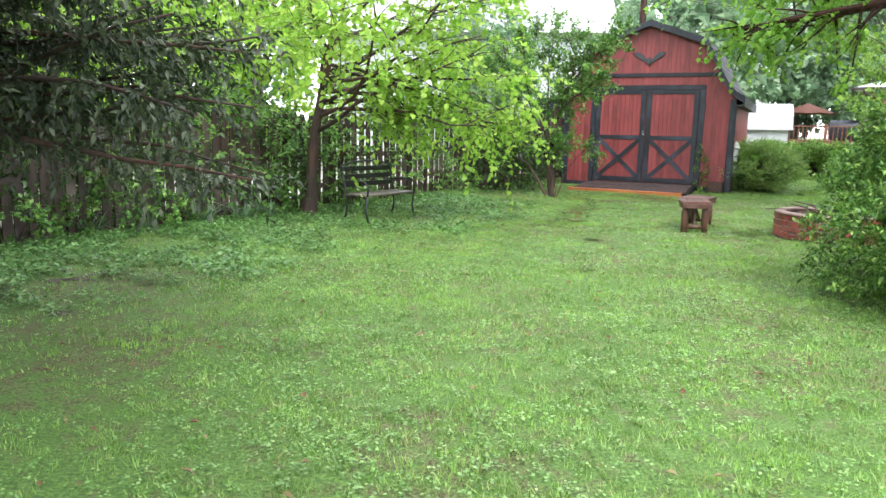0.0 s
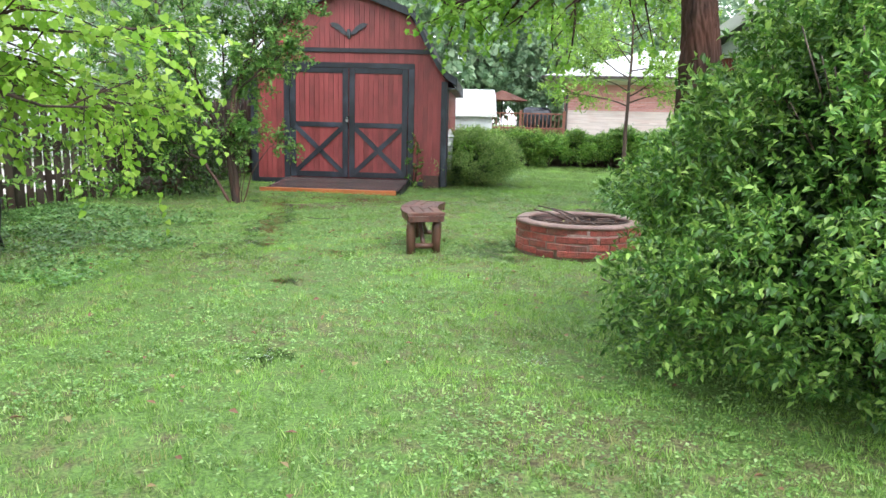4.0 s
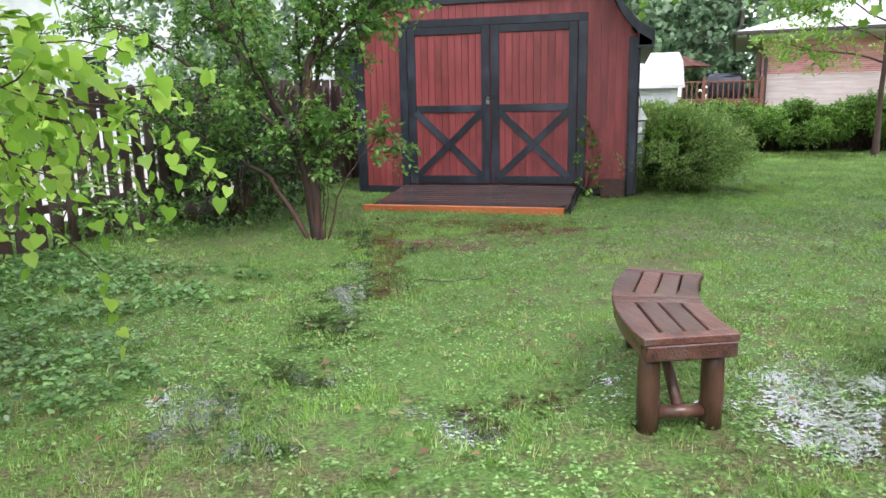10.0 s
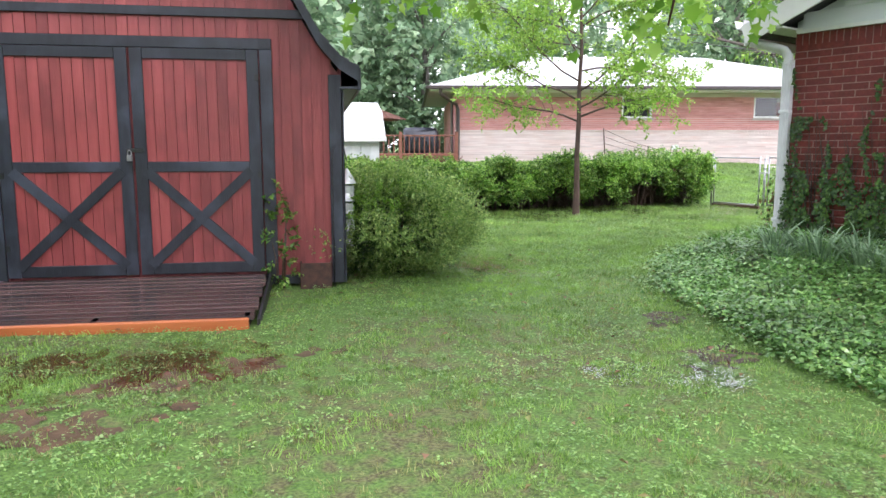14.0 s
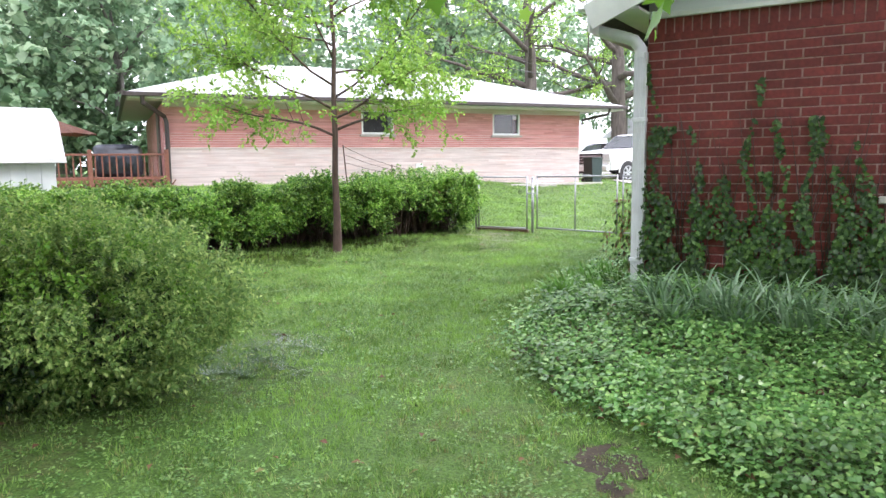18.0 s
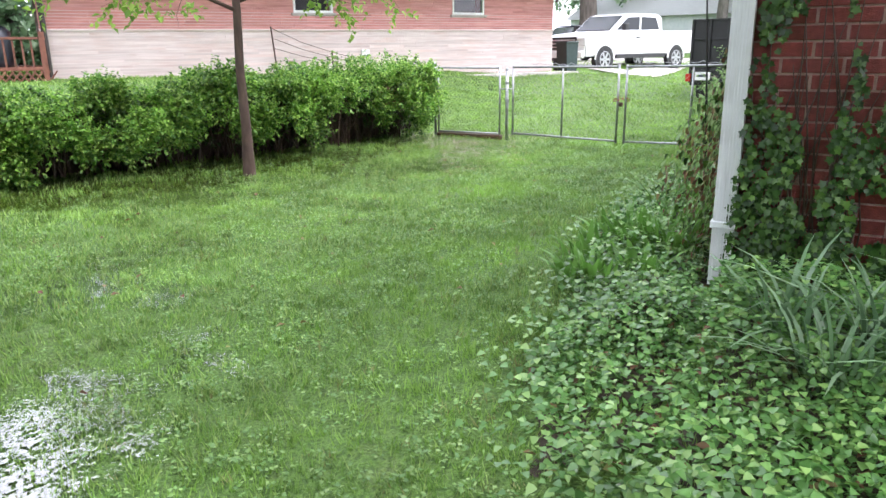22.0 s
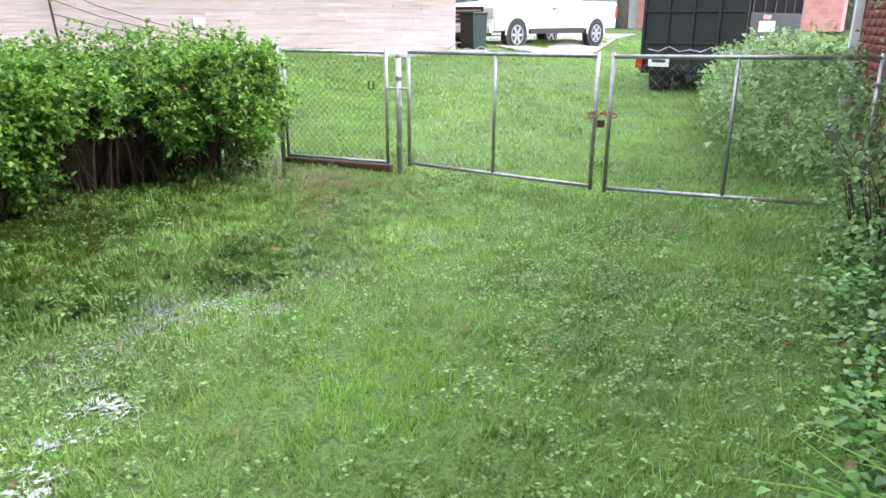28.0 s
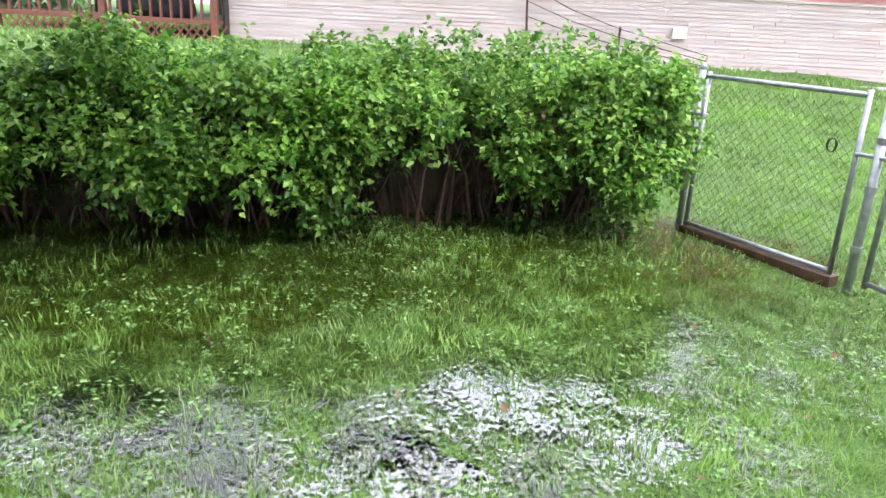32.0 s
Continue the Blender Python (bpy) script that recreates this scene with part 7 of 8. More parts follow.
i0 = (np.arange(9)[:, None] * 12 + np.arange(11)[None]).ravel()
fast_part("slab", (keep, np.stack([i0, i0 + 1, i0 + 13, i0 + 12], 1)), "concrete", dv, "pale concrete")

# ---- ground ivy, wall ivy and border plants ----
BED = [(7.45, 8.2), (7.25, 9.4), (7.25, 10.5), (7.7, 12.4), (8.35, 13.4), (8.75, 14.2), (9.35, 14.85), (10.1, 15.25), (11.3, 15.4), (12.2, 15.62), (13.5, 15.60), (15.5, 15.42), (17.6, 15.1), (17.9, 14.7), (11.3, 14.7), (11.3, 8.2)]


def inside(poly, x, y):
    x, y = np.asarray(x), np.asarray(y)
    r = np.zeros(x.shape, bool)
    for (x0, y0), (x1, y1) in zip(poly, poly[1:] + poly[:1]):
        hit = ((y0 > y) != (y1 > y)) & (x < (x1 - x0) * (y - y0) / (y1 - y0 + 1e-12) + x0)
        r ^= hit
    return r


def build_ivy_bed():
    rng = np.random.RandomState(41)
    th = thing("ground_ivy", "thick glossy ground ivy covering the raised bed by the house", "ivy", 0, 0, 0, kind="stuff")
    k = 200000
    x, y = rng.uniform(7.0, 18.0, k), rng.uniform(8.2, 16.0, k)
    x, y = x + 0.12 * np.sin(y * 5), y + 0.10 * np.sin(x * 4)
    ok = inside(BED, x + rng.normal(0, 0.14, k), y + rng.normal(0, 0.14, k)) & (np.hypot(x - 8.76, y - 11.8) > 0.38) & ((x < 11.2) | (y > 14.75))
    ok &= (rng.uniform(size=k) < np.where((x > 11.3), 0.40, np.where(y > 12.6, 1.0, 0.8)))
    ok &= (waves(x, y, 3.2, 91) + 0.6 * waves(x, y, 9.0, 92) > -0.75) | (rng.uniform(size=k) < 0.3)
    # one bare brown patch by the bed's tip
    ok &= ~((np.hypot(x - 9.75, y - 14.75) < 0.28) & (rng.uniform(size=k) < 0.8))
    x, y = x[ok], y[ok]
    lift = 0.05 + 0.10 * (0.5 + 0.5 * waves(x, y, 5, 8)) + 0.10 * rng.uniform(size=len(x)) ** 2
    lift = lift + 0.22 * np.exp(-((x - 7.5) / 0.45) ** 2 - ((y - 10.1) / 0.85) ** 2) * rng.uniform(0.3, 1.0, len(x))
    b = np.stack([x, y, ground_z(x, y) + lift], 1)
    d = rng.normal(size=b.shape) * [1, 1, 0.25] + [-0.5, 0.25, -0.15]
    up = rng.normal(size=b.shape) * 0.32 + [0, 0, 1.0]
    fast_part("leaves", shaped_leaves(b, d, up, rng.uniform(0.022, 0.040, len(b)), IVY), "lf_bed", th)
    k = 150000
    x, y = rng.uniform(7.0, 18.0, k), rng.uniform(8.2, 16.0, k)
    ok = inside(BED, x, y) & (np.hypot(x - 8.76, y - 11.8) > 0.38) & ((x < 11.2) | (y > 14.75))
    x, y = x[ok], y[ok]
    b = np.stack([x, y, ground_z(x, y) + 0.02 + 0.10 * rng.uniform(size=len(x))], 1)
    fast_part("under_leaves", oval_leaves(b, rng.normal(size=b.shape) * [1, 1, 0.3], rng.normal(size=b.shape) * 0.4 + [0, 0, 1], rng.uniform(0.03, 0.055, len(x)), rng.uniform(0.025, 0.04, len(x))), "lf_bed", th)
    k = 4500
    x, y = rng.uniform(7.3, 17.5, k), rng.uniform(8.5, 15.9, k)
    ok = inside(BED, x, y)
    x, y = x[ok], y[ok]
    b = np.stack([x, y, ground_z(x, y) + rng.uniform(0.02, 0.09, len(x))], 1)
    fast_part("dead_leaves", oval_leaves(b, rng.normal(size=b.shape) * [1, 1, 0.2], rng.normal(size=b.shape) * 0.3 + [0, 0, 1], 0.07, 0.04), "lf_dead", th, "fallen brown leaves")


build_ivy_bed()
bed_soil = thing("bed_soil", "dark wet soil of the raised bed", "soil", 0, 0, 0, kind="structure")
SX, SY = np.meshgrid(np.linspace(7.2, 18.0, 73), np.linspace(8.0, 16.0, 54))
SZ = ground_z(SX, SY)
cxm, cym = (SX[:-1, :-1] + SX[1:, 1:]) / 2, (SY[:-1, :-1] + SY[1:, 1:]) / 2
sel = (inside(BED, cxm, cym) & inside(BED, cxm - 0.3, cym) & inside(BED, cxm - 0.15, cym + 0.3) & ((cxm < 11.3) | (cym > 14.7))).ravel()
i0 = (np.arange(53)[:, None] * 73 + np.arange(72)[None]).ravel()[sel]
fast_part("soil", (np.stack([SX, SY, SZ + 0.012], -1).reshape(-1, 3), np.stack([i0, i0 + 1, i0 + 74, i0 + 73], 1)), "soil", bed_soil, smooth=True)


def build_wall_ivy():
    rng = np.random.RandomState(43)
    th = thing("wall_ivy", "dark green ivy climbing the brick wall", "ivy", 0, 0, 0)
    k = 34000
    y, z = rng.uniform(12.3, HOUSE_Y + 0.02, k), rng.uniform(0.35, 2.5, k)
    # climbing fingers: the height that the ivy reaches along the wall
    reach = 1.12 + 0.24 * np.sin(y * 5.1) + 0.16 * np.sin(y * 11.7 + 1) + 0.1 * np.sin(y * 29)
    for c, w, h in ((14.48, 0.15, 1.95), (14.18, 0.05, 1.95), (13.72, 0.05, 2.32), (13.62, 0.10, 1.55), (13.50, 0.05, 1.98), (13.28, 0.09, 2.0), (13.05, 0.09, 1.6), (12.92, 0.09, 1.78), (14.56, 0.05, 2.6)):
        reach = np.maximum(reach, np.where(np.abs(y - c - 0.05 * np.sin(z * 6 + c * 9)) < w * (0.42 + 0.30 * np.sin(z * 9 + c * 5)), h, 0))
    dens = np.where(z < 1.0, 0.95, 0.6) * np.clip(0.8 + 0.5 * np.sin(y * 23 + 4 * np.sin(z * 7)), 0.4, 1)
    ok = (z < reach) & (rng.uniform(size=k) < dens) & ~((np.abs(y - 13.98) < 0.10) & (np.abs(z - 0.86) < 0.13)) & ~((y < 12.76) & (z > 1.25))
    y, z = y[ok], z[ok]
    n_ = len(y)
    b = np.stack([HOUSE_X - 0.02 - 0.07 * rng.uniform(size=n_) * (1.6 - 0.5 * z), y, z], 1)
    d = np.stack([-0.25 * np.ones(n_), rng.normal(0, 0.6, n_), -0.8 + rng.normal(0, 0.4, n_)], 1)
    up = np.stack([-np.ones(n_), rng.normal(0, 0.35, n_), 0.35 + rng.normal(0, 0.3, n_)], 1)
    fast_part("leaves", shaped_leaves(b, d, up, rng.uniform(0.024, 0.042, n_), LOBES), "lf_ivy", th)
    # round the corner and along the north wall, mixed with brown vine
    k = 20000
    x, z = rng.uniform(HOUSE_X - 0.05, 17.5, k), rng.uniform(0.3, 2.4, k)
    reach = 1.75 + 0.35 * np.sin(x * 2.1) + 0.3 * np.sin(x * 5.3)
    ok = (z < reach) & (rng.uniform(size=k) < 0.8)
    x, z = x[ok], z[ok]
    n_ = len(x)
    bulge = 0.06 + 0.36 * np.exp(-((z - 0.9) / 0.6) ** 2) * (x > 11.5)
    b = np.stack([x, HOUSE_Y + 0.03 + bulge * rng.uniform(size=n_), z], 1)
    d = np.stack([rng.normal(0, 0.6, n_), 0.3 * np.ones(n_), -0.8 + rng.normal(0, 0.4, n_)], 1)
    up = np.stack([rng.normal(0, 0.4, n_), np.ones(n_), 0.35 + rng.normal(0, 0.3, n_)], 1)
    s = rng.uniform(0.028, 0.050, n_)
    dead = rng.uniform(size=n_) < 0.36
    pale = ~dead & (rng.uniform(size=n_) < 0.6)
    fast_part("pale_leaves", shaped_leaves(b[pale], d[pale], up[pale], s[pale], IVY), "lf_pale", th, "pale variegated ivy leaves")
    fast_part("leaves", shaped_leaves(b[~(dead | pale)], d[~(dead | pale)], up[~(dead | pale)], s[~(dead | pale)], IVY), "lf_ivy", th)
    fast_part("brown_leaves", shaped_leaves(b[dead], d[dead], up[dead], s[dead], IVY), "lf_dead", th, "withered brown vine leaves")
    bm = bmesh.new()
    for i in range(110):
        y0 = rng.uniform(12.5, 14.6)
        z1 = rng.uniform(0.7, 2.1)
        tube(bm, [(HOUSE_X - 0.012, y0, 0.3), (HOUSE_X - 0.014, y0 + rng.uniform(-0.1, 0.1), z1 * 0.6), (HOUSE_X - 0.01, y0 + rng.uniform(-0.15, 0.15), z1)], [0.007, 0.005, 0.002], 5, False)
    for i in range(70):
        x0 = rng.uniform(11.4, 14.5)
        z1 = rng.uniform(0.7, 1.9)
        tube(bm, [(x0, HOUSE_Y + 0.02, 0.3), (x0 + rng.uniform(-0.1, 0.1), HOUSE_Y + 0.1, z1 * 0.6), (x0 + rng.uniform(-0.2, 0.2), HOUSE_Y + 0.04, z1)], [0.008, 0.006, 0.002], 5, False)
    part("vine", bm, "twig", th)


build_wall_ivy()


def trunk_ivy():
    rng = np.random.RandomState(47)
    th = thing("trunk_ivy", "ivy climbing the foot of the big trunk", "ivy", 8.76, 11.80, gz(8.76, 11.8))
    k = 2600
    a, z = rng.uniform(0, 6.28, k), rng.uniform(0, 1.5, k)
    ok = z < 0.45 + 0.5 * (0.5 + 0.5 * np.sin(3 * a + 1.0)) + 0.25 * rng.uniform(size=k)
    a, z = a[ok], z[ok]
    r = 0.47 - 0.05 * z + 0.03 * rng.uniform(size=len(a))
    b = np.stack([r * np.cos(a) - 0.02 * z, r * np.sin(a), z], 1)
    out = np.stack([np.cos(a), np.sin(a), np.zeros(len(a))], 1)
    fast_part("leaves", shaped_leaves(b, np.array([0, 0, -0.8]) + rng.normal(0, 0.4, b.shape) + out * 0.3, out + rng.normal(0, 0.3, b.shape), rng.uniform(0.03, 0.052, len(a)), LOBES), "lf_ivy", th)


trunk_ivy()


def strap_clump(name, label, x, y, k, h, w, spread, material, seed, bend=0.5, broad=False):
    """A tuft of long arching leaves rising from one crown."""
    rng = np.random.RandomState(seed)
    th = thing(name, label, "plant", x, y, gz(x, y))
    a = rng.uniform(0, 6.28, k)
    r = spread * np.sqrt(rng.uniform(size=k))
    base = np.stack([r * np.cos(a), r * np.sin(a), -0.02 * np.ones(k)], 1)
    out = np.stack([np.cos(a), np.sin(a), np.zeros(k)], 1) + rng.normal(0, 0.5, (k, 3)) * [1, 1, 0]
    hh = h * rng.uniform(0.6, 1.1, k)
    bd = bend * rng.uniform(0.3, 1.3, k)
    side = unit(np.cross(out, np.array([0, 0, 1.0])))
    rows = []
    prof = (0.55, 0.95, 1.0, 0.75, 0.05) if broad else (0.8, 1.0, 0.9, 0.65, 0.05)
    for j, t in enumerate((0, 0.3, 0.55, 0.8, 1.0)):
        c = base + out * (hh * bd * t * t)[:, None]
        c[:, 2] += hh * (t - 0.42 * bd * t ** 3)
        ww = (w * prof[j] * rng.uniform(0.8, 1.2, k))[:, None] / 2
        rows += [c - side * ww, c + side * ww]
    V = np.stack(rows, 1).reshape(-1, 3)
    q = np.arange(k)[:, None] * 10
    F = np.concatenate([q + [2 * j, 2 * j + 1, 2 * j + 3, 2 * j + 2] for j in range(4)])
    if broad:
        for i in range(k):
            fast_part("leaf", (V[i * 10:i * 10 + 10], [[2 * j, 2 * j + 1, 2 * j + 3, 2 * j + 2] for j in range(4)]), material, th)
    else:
        fast_part("leaves", (V, F), material, th)
    return th


for i in range(15):
    strap_clump("daffodil_clump", "clump of grey-green strap leaves by the brick wall", 10.52 + 0.20 * math.sin(i * 2.3), 11.9 + i * 0.17, 34, 0.50, 0.021, 0.13, "lf_strap", 50 + i, 0.75)
for i in range(10):
    strap_clump("lily_clump", "clump of broad green leaves along the house border", 11.25 + 0.15 * i + 0.10 * math.sin(i * 5.1), 15.30 + 0.20 * math.sin(i * 2.6), 34, 0.27, 0.034, 0.15, "lf_tulip", 70 + i, 0.5, True)
for i in range(6):
    strap_clump("lily_clump", "clump of broad green leaves along the house border", 12.0 + 0.25 * i, 15.02 + 0.08 * math.sin(i * 3.1), 32, 0.29, 0.034, 0.15, "lf_tulip", 170 + i, 0.45, True)
for i, (x, y) in enumerate(((13.3, 15.36), (13.55, 15.25))):
    strap_clump("daylily_clump", "tuft of arching narrow green leaves", x, y, 60, 0.40, 0.014, 0.10, "lf_tulip", 90 + i, 0.9)
for i, (x, y) in enumerate(((-4.1, 9.6), (-3.5, 10.3), (-2.7, 10.9), (-3.0, 10.6), (-4.5, 9.0))):
    strap_clump("daylily_clump", "tuft of arching narrow green leaves", x, y, 45, 0.42, 0.02, 0.14, "lf_strap", 190 + i, 0.9)


def small_plant(name, label, x, y, r, h, k, n, L, W, material, seed, cat="plant"):
    return bush(name, label, cat, x, y, gz(x, y), r, r, h, 0, k, n, L, W, 0.12, material, seed, 0.02, 4, 0.25, 0.9)


bush("rose_bush", "straggly grey-green rose bush by the gate", "bush", 16.4, 14.98, gz(16.4, 15.0), 1.15, 0.50, 1.15, 0, 620, 7, 0.042, 0.026, 0.22, "lf_pale", 61, stems=26, lump=0.3, stem_r=0.006)
bush("border_shrub", "loose pale-leaved shrub beyond the gate", "bush", 20.2, 15.1, gz(20.2, 15.1), 1.7, 0.8, 0.75, 0, 1300, 7, 0.075, 0.048, 0.22, "lf_pale", 62, stems=20, lump=0.3, stem_r=0.006)
bush("border_shrub", "loose pale-leaved shrub beyond the gate", "bush", 22.6, 15.2, gz(22.6, 15.2), 1.3, 0.7, 0.80, 0, 1000, 7, 0.075, 0.048, 0.22, "lf_pale", 63, stems=16, lump=0.3, stem_r=0.006)
small_plant("door_vine", "small green vine growing up beside the shed door", 6.02, 16.92, 0.10, 0.9, 70, 7, 0.055, 0.035, "lf_hedge", 64)
small_plant("fence_weeds", "leafy weeds growing at the fence foot", -4.55, 9.15, 0.55, 0.45, 170, 7, 0.08, 0.05, "lf_lilac", 65)
small_plant("fence_weeds", "leafy weeds growing at the fence foot", -3.95, 9.9, 0.5, 0.4, 150, 7, 0.08, 0.05, "lf_lilac", 66)
small_plant("fence_weeds", "leafy weeds growing at the fence foot", -5.1, 8.3, 0.55, 0.5, 170, 7, 0.08, 0.05, "lf_lilac", 67)
small_plant("fence_weeds", "leafy weeds growing at the fence foot", -2.9, 11.3, 0.45, 0.4, 130, 7, 0.07, 0.045, "lf_lilac", 68)
small_plant("fence_weeds", "leafy weeds growing at the fence foot", -1.6, 12.7, 0.45, 0.35, 120, 7, 0.07, 0.045, "lf_lilac", 69)
small_plant("fence_weeds", "leafy weeds growing at the fence foot", 0.3, 15.7, 0.45, 0.35, 130, 7, 0.06, 0.04, "lf_lilac", 71)
bush("fence_shrub", "leafy green saplings in front of the fence", "bush", -3.35, 10.75, gz(-3.3, 10.7), 0.9, 0.6, 1.9, 56, 420, 7, 0.10, 0.06, 0.3, "lf_lilac", 72, stems=8, lump=0.35)
bush("fence_shrub", "leafy green saplings in front of the fence", "bush", -1.4, 13.7, gz(-1.4, 13.7), 1.0, 0.45, 1.7, 56, 420, 7, 0.09, 0.055, 0.3, "lf_lilac", 73, stems=8, lump=0.35)
bush("fence_shrub", "leafy green saplings in front of the fence", "bush", 0.9, 17.6, gz(0.9, 17.6), 1.0, 0.45, 1.9, 56, 420, 7, 0.08, 0.05, 0.3, "lf_lilac", 74, stems=8, lump=0.35)
bush("fence_shrub", "leafy green saplings in front of the fence", "bush", -0.35, 15.25, gz(-0.3, 15.2), 0.7, 0.4, 0.9, 56, 220, 7, 0.07, 0.042, 0.25, "lf_lilac", 76, stems=6, lump=0.35)
bush("fence_shrub", "leafy green saplings in front of the fence", "bush", -2.25, 12.2, gz(-2.2, 12.2), 0.9, 0.4, 1.3, 56, 360, 7, 0.075, 0.045, 0.25, "lf_lilac", 77, stems=6, lump=0.35)
bush("fence_shrub", "leafy green saplings in front of the fence", "bush", -4.35, 9.75, gz(-4.3, 9.7), 0.9, 0.5, 1.7, 56, 420, 7, 0.085, 0.05, 0.28, "lf_lilac", 78, stems=8, lump=0.35)
bush("fence_shrub", "leafy green saplings in front of the fence", "bush", -5.2, 8.6, gz(-5.2, 8.6), 0.9, 0.5, 1.6, 56, 420, 7, 0.085, 0.05, 0.28, "lf_ivy", 79, stems=8, lump=0.35)
for i, (x, y, r, h) in enumerate(((1.35, 16.1, 0.7, 1.1), (1.9, 17.3, 0.6, 1.2), (-5.9, 7.6, 0.9, 1.8), (-2.9, 11.5, 0.7, 1.5), (-4.9, 9.2, 0.7, 1.5))):
    bush("fence_shrub", "dark leafy saplings in front of the fence", "bush", x, y, gz(x, y), r, r * 0.7, h, 56, 420, 7, 0.075, 0.045, 0.26, "lf_ivy", 480 + i, stems=7, lump=0.35)
small_plant("planter_shrub", "light-green leafy shrub behind the plank bench", 8.05, 9.0, 0.85, 2.5, 620, 8, 0.085, 0.034, "lf_maple", 75)


def build_trellis():
    t = thing("metal_trellis", "tall black metal trellis rods against the house border", "trellis", 14.1, 15.12, gz(14.1, 15.12), 10)
    for i, x in enumerate((-0.055, -0.02, 0.02, 0.055)):
        part("rod", tubed([(x, 0.02 * (i % 2), -0.1), (x - 0.016, 0.10, 1.2), (x - 0.034, 0.20, 2.45)], 0.006, 6), "iron", t, smooth=True)
    for z in (0.5, 1.1, 1.7, 2.3):
        part("crosspiece", tubed([(-0.058 - 0.014 * z, 0.082 * z, z), (0.06 - 0.014 * z, 0.082 * z, z)], 0.005, 6), "iron", t)


build_trellis()


# worn muddy spots in the lawn
SPOTS = [(8.17, 13.84, 0.40, 0.20), (9.77, 15.0, 0.30, 0.16), (7.52, 12.95, 0.35, 0.25), (8.84, 14.62, 0.22, 0.14), (4.49, 14.69, 0.9, 0.30), (3.25, 14.44, 0.5, 0.35), (3.75, 14.10, 0.5, 0.2)]
for i, (x, y, a, b_) in enumerate(SPOTS):
    sp = thing("soil_and_shade_patch", "worn muddy spot in the lawn", "soil", 0, 0, 0, kind="structure")
    SX_, SY_ = np.meshgrid(np.linspace(x - 1.4 * a, x + 1.4 * a, 36), np.linspace(y - 1.4 * b_, y + 1.4 * b_, 30))
    SF = 1 - ((SX_ - x) / a) ** 2 - ((SY_ - y) / b_) ** 2 + 0.5 * waves(SX_, SY_, 5, 500 + i) + 0.9 * waves(SX_, SY_, 16, 520 + i) - 0.3
    pick = (SF[:-1, :-1] + SF[1:, 1:] > 0).ravel()
    i0 = (np.arange(29)[:, None] * 36 + np.arange(35)[None]).ravel()[pick]
    fast_part("soil", (np.stack([SX_, SY_, ground_z(SX_, SY_) + 0.003], -1).reshape(-1, 3), np.stack([i0, i0 + 1, i0 + 37, i0 + 36], 1)), "redsoil" if x < 6 else "soil", sp, smooth=True)
# dark soil patches under the junipers, laid to paint their shade on the lawn
soil_shade = thing("soil_and_shade_patch", "brown soil patches painting in the shade under the junipers", "soil", 0, 0, 0, kind="structure")
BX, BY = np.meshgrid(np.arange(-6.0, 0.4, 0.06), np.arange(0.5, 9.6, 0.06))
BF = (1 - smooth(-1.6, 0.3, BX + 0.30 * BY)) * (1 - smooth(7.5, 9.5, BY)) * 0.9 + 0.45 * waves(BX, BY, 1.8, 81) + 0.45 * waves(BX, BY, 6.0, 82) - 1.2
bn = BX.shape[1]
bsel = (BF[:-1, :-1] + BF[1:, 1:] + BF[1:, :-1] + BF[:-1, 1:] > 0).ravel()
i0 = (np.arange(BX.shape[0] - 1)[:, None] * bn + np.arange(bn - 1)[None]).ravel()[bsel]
fast_part("soil", (np.stack([BX, BY, ground_z(BX, BY) + 0.004 + 0.004 * waves(BX, BY, 9, 83)], -1).reshape(-1, 3), np.stack([i0, i0 + 1, i0 + bn + 1, i0 + bn], 1)), "soil", soil_shade, smooth=True)


# ---- dark conifer boughs near the first steps ----
def build_conifer(x, y, seed, near, low=1.5, reach=2.9, dense=110, boughs=70):
    th = thing("juniper_tree", "dark drooping juniper with grey-green sprays", "tree", x, y, gz(x, y))
    part("trunk", tubed([(0, 0, -0.2), (0.05, 0, 1.0), (0, 0.05, 2.5), (0.05, 0, 5.0), (0, 0, 7.0)], [0.17, 0.15, 0.12, 0.07, 0.02], 12), "bark", th, smooth=True)
    rng = np.random.RandomState(seed)
    bases, axes = [], []
    for i in range(boughs):
        z = low + (6.2 - low) * rng.uniform() ** 1.3
        a = rng.uniform(-1.0, 0.6) if i < near else rng.uniform(0, 6.28)
        ln = rng.uniform(0.7 * reach, reach) * (1.15 - z / 14)
        pts, v = limb_path(rng, (0, 0, z), (math.cos(a), math.sin(a), 0.14 - 0.12 * rng.uniform()), ln, 0.08, 7)
        part("bough", tubed([tuple(p) for p in pts], [0.035 * (1 - 0.8 * k / 7) for k in range(8)], 7), "bark", th, smooth=True)
        for q in range(dense):
            f = 7 * rng.uniform(0.22, 1.0)
            j = min(int(f), 6)
            bases.append(pts[j] + (pts[j + 1] - pts[j]) * (f - j))
            axes.append(v * 0.6 + rng.normal(0, 0.7, 3) + np.array([0, 0, -0.35]))
    b, ax = np.array(bases), np.array(axes)
    fast_part("foliage", sprigs(rng, b, ax, 7, rng.uniform(0.12, 0.34, len(b)), 0.075, 0.034, 0.55, None, 0.25), "lf_conifer", th)


build_conifer(-4.2, 5.3, 91, 42, 1.35, 3.1, 80, 90)
# two more junipers, mostly out of view, added to shade the left lawn
build_conifer(-5.2, 1.6, 92, 0, dense=40)
build_conifer(-2.7, 1.3, 93, 40, 2.6, 3.4, 100, 100)


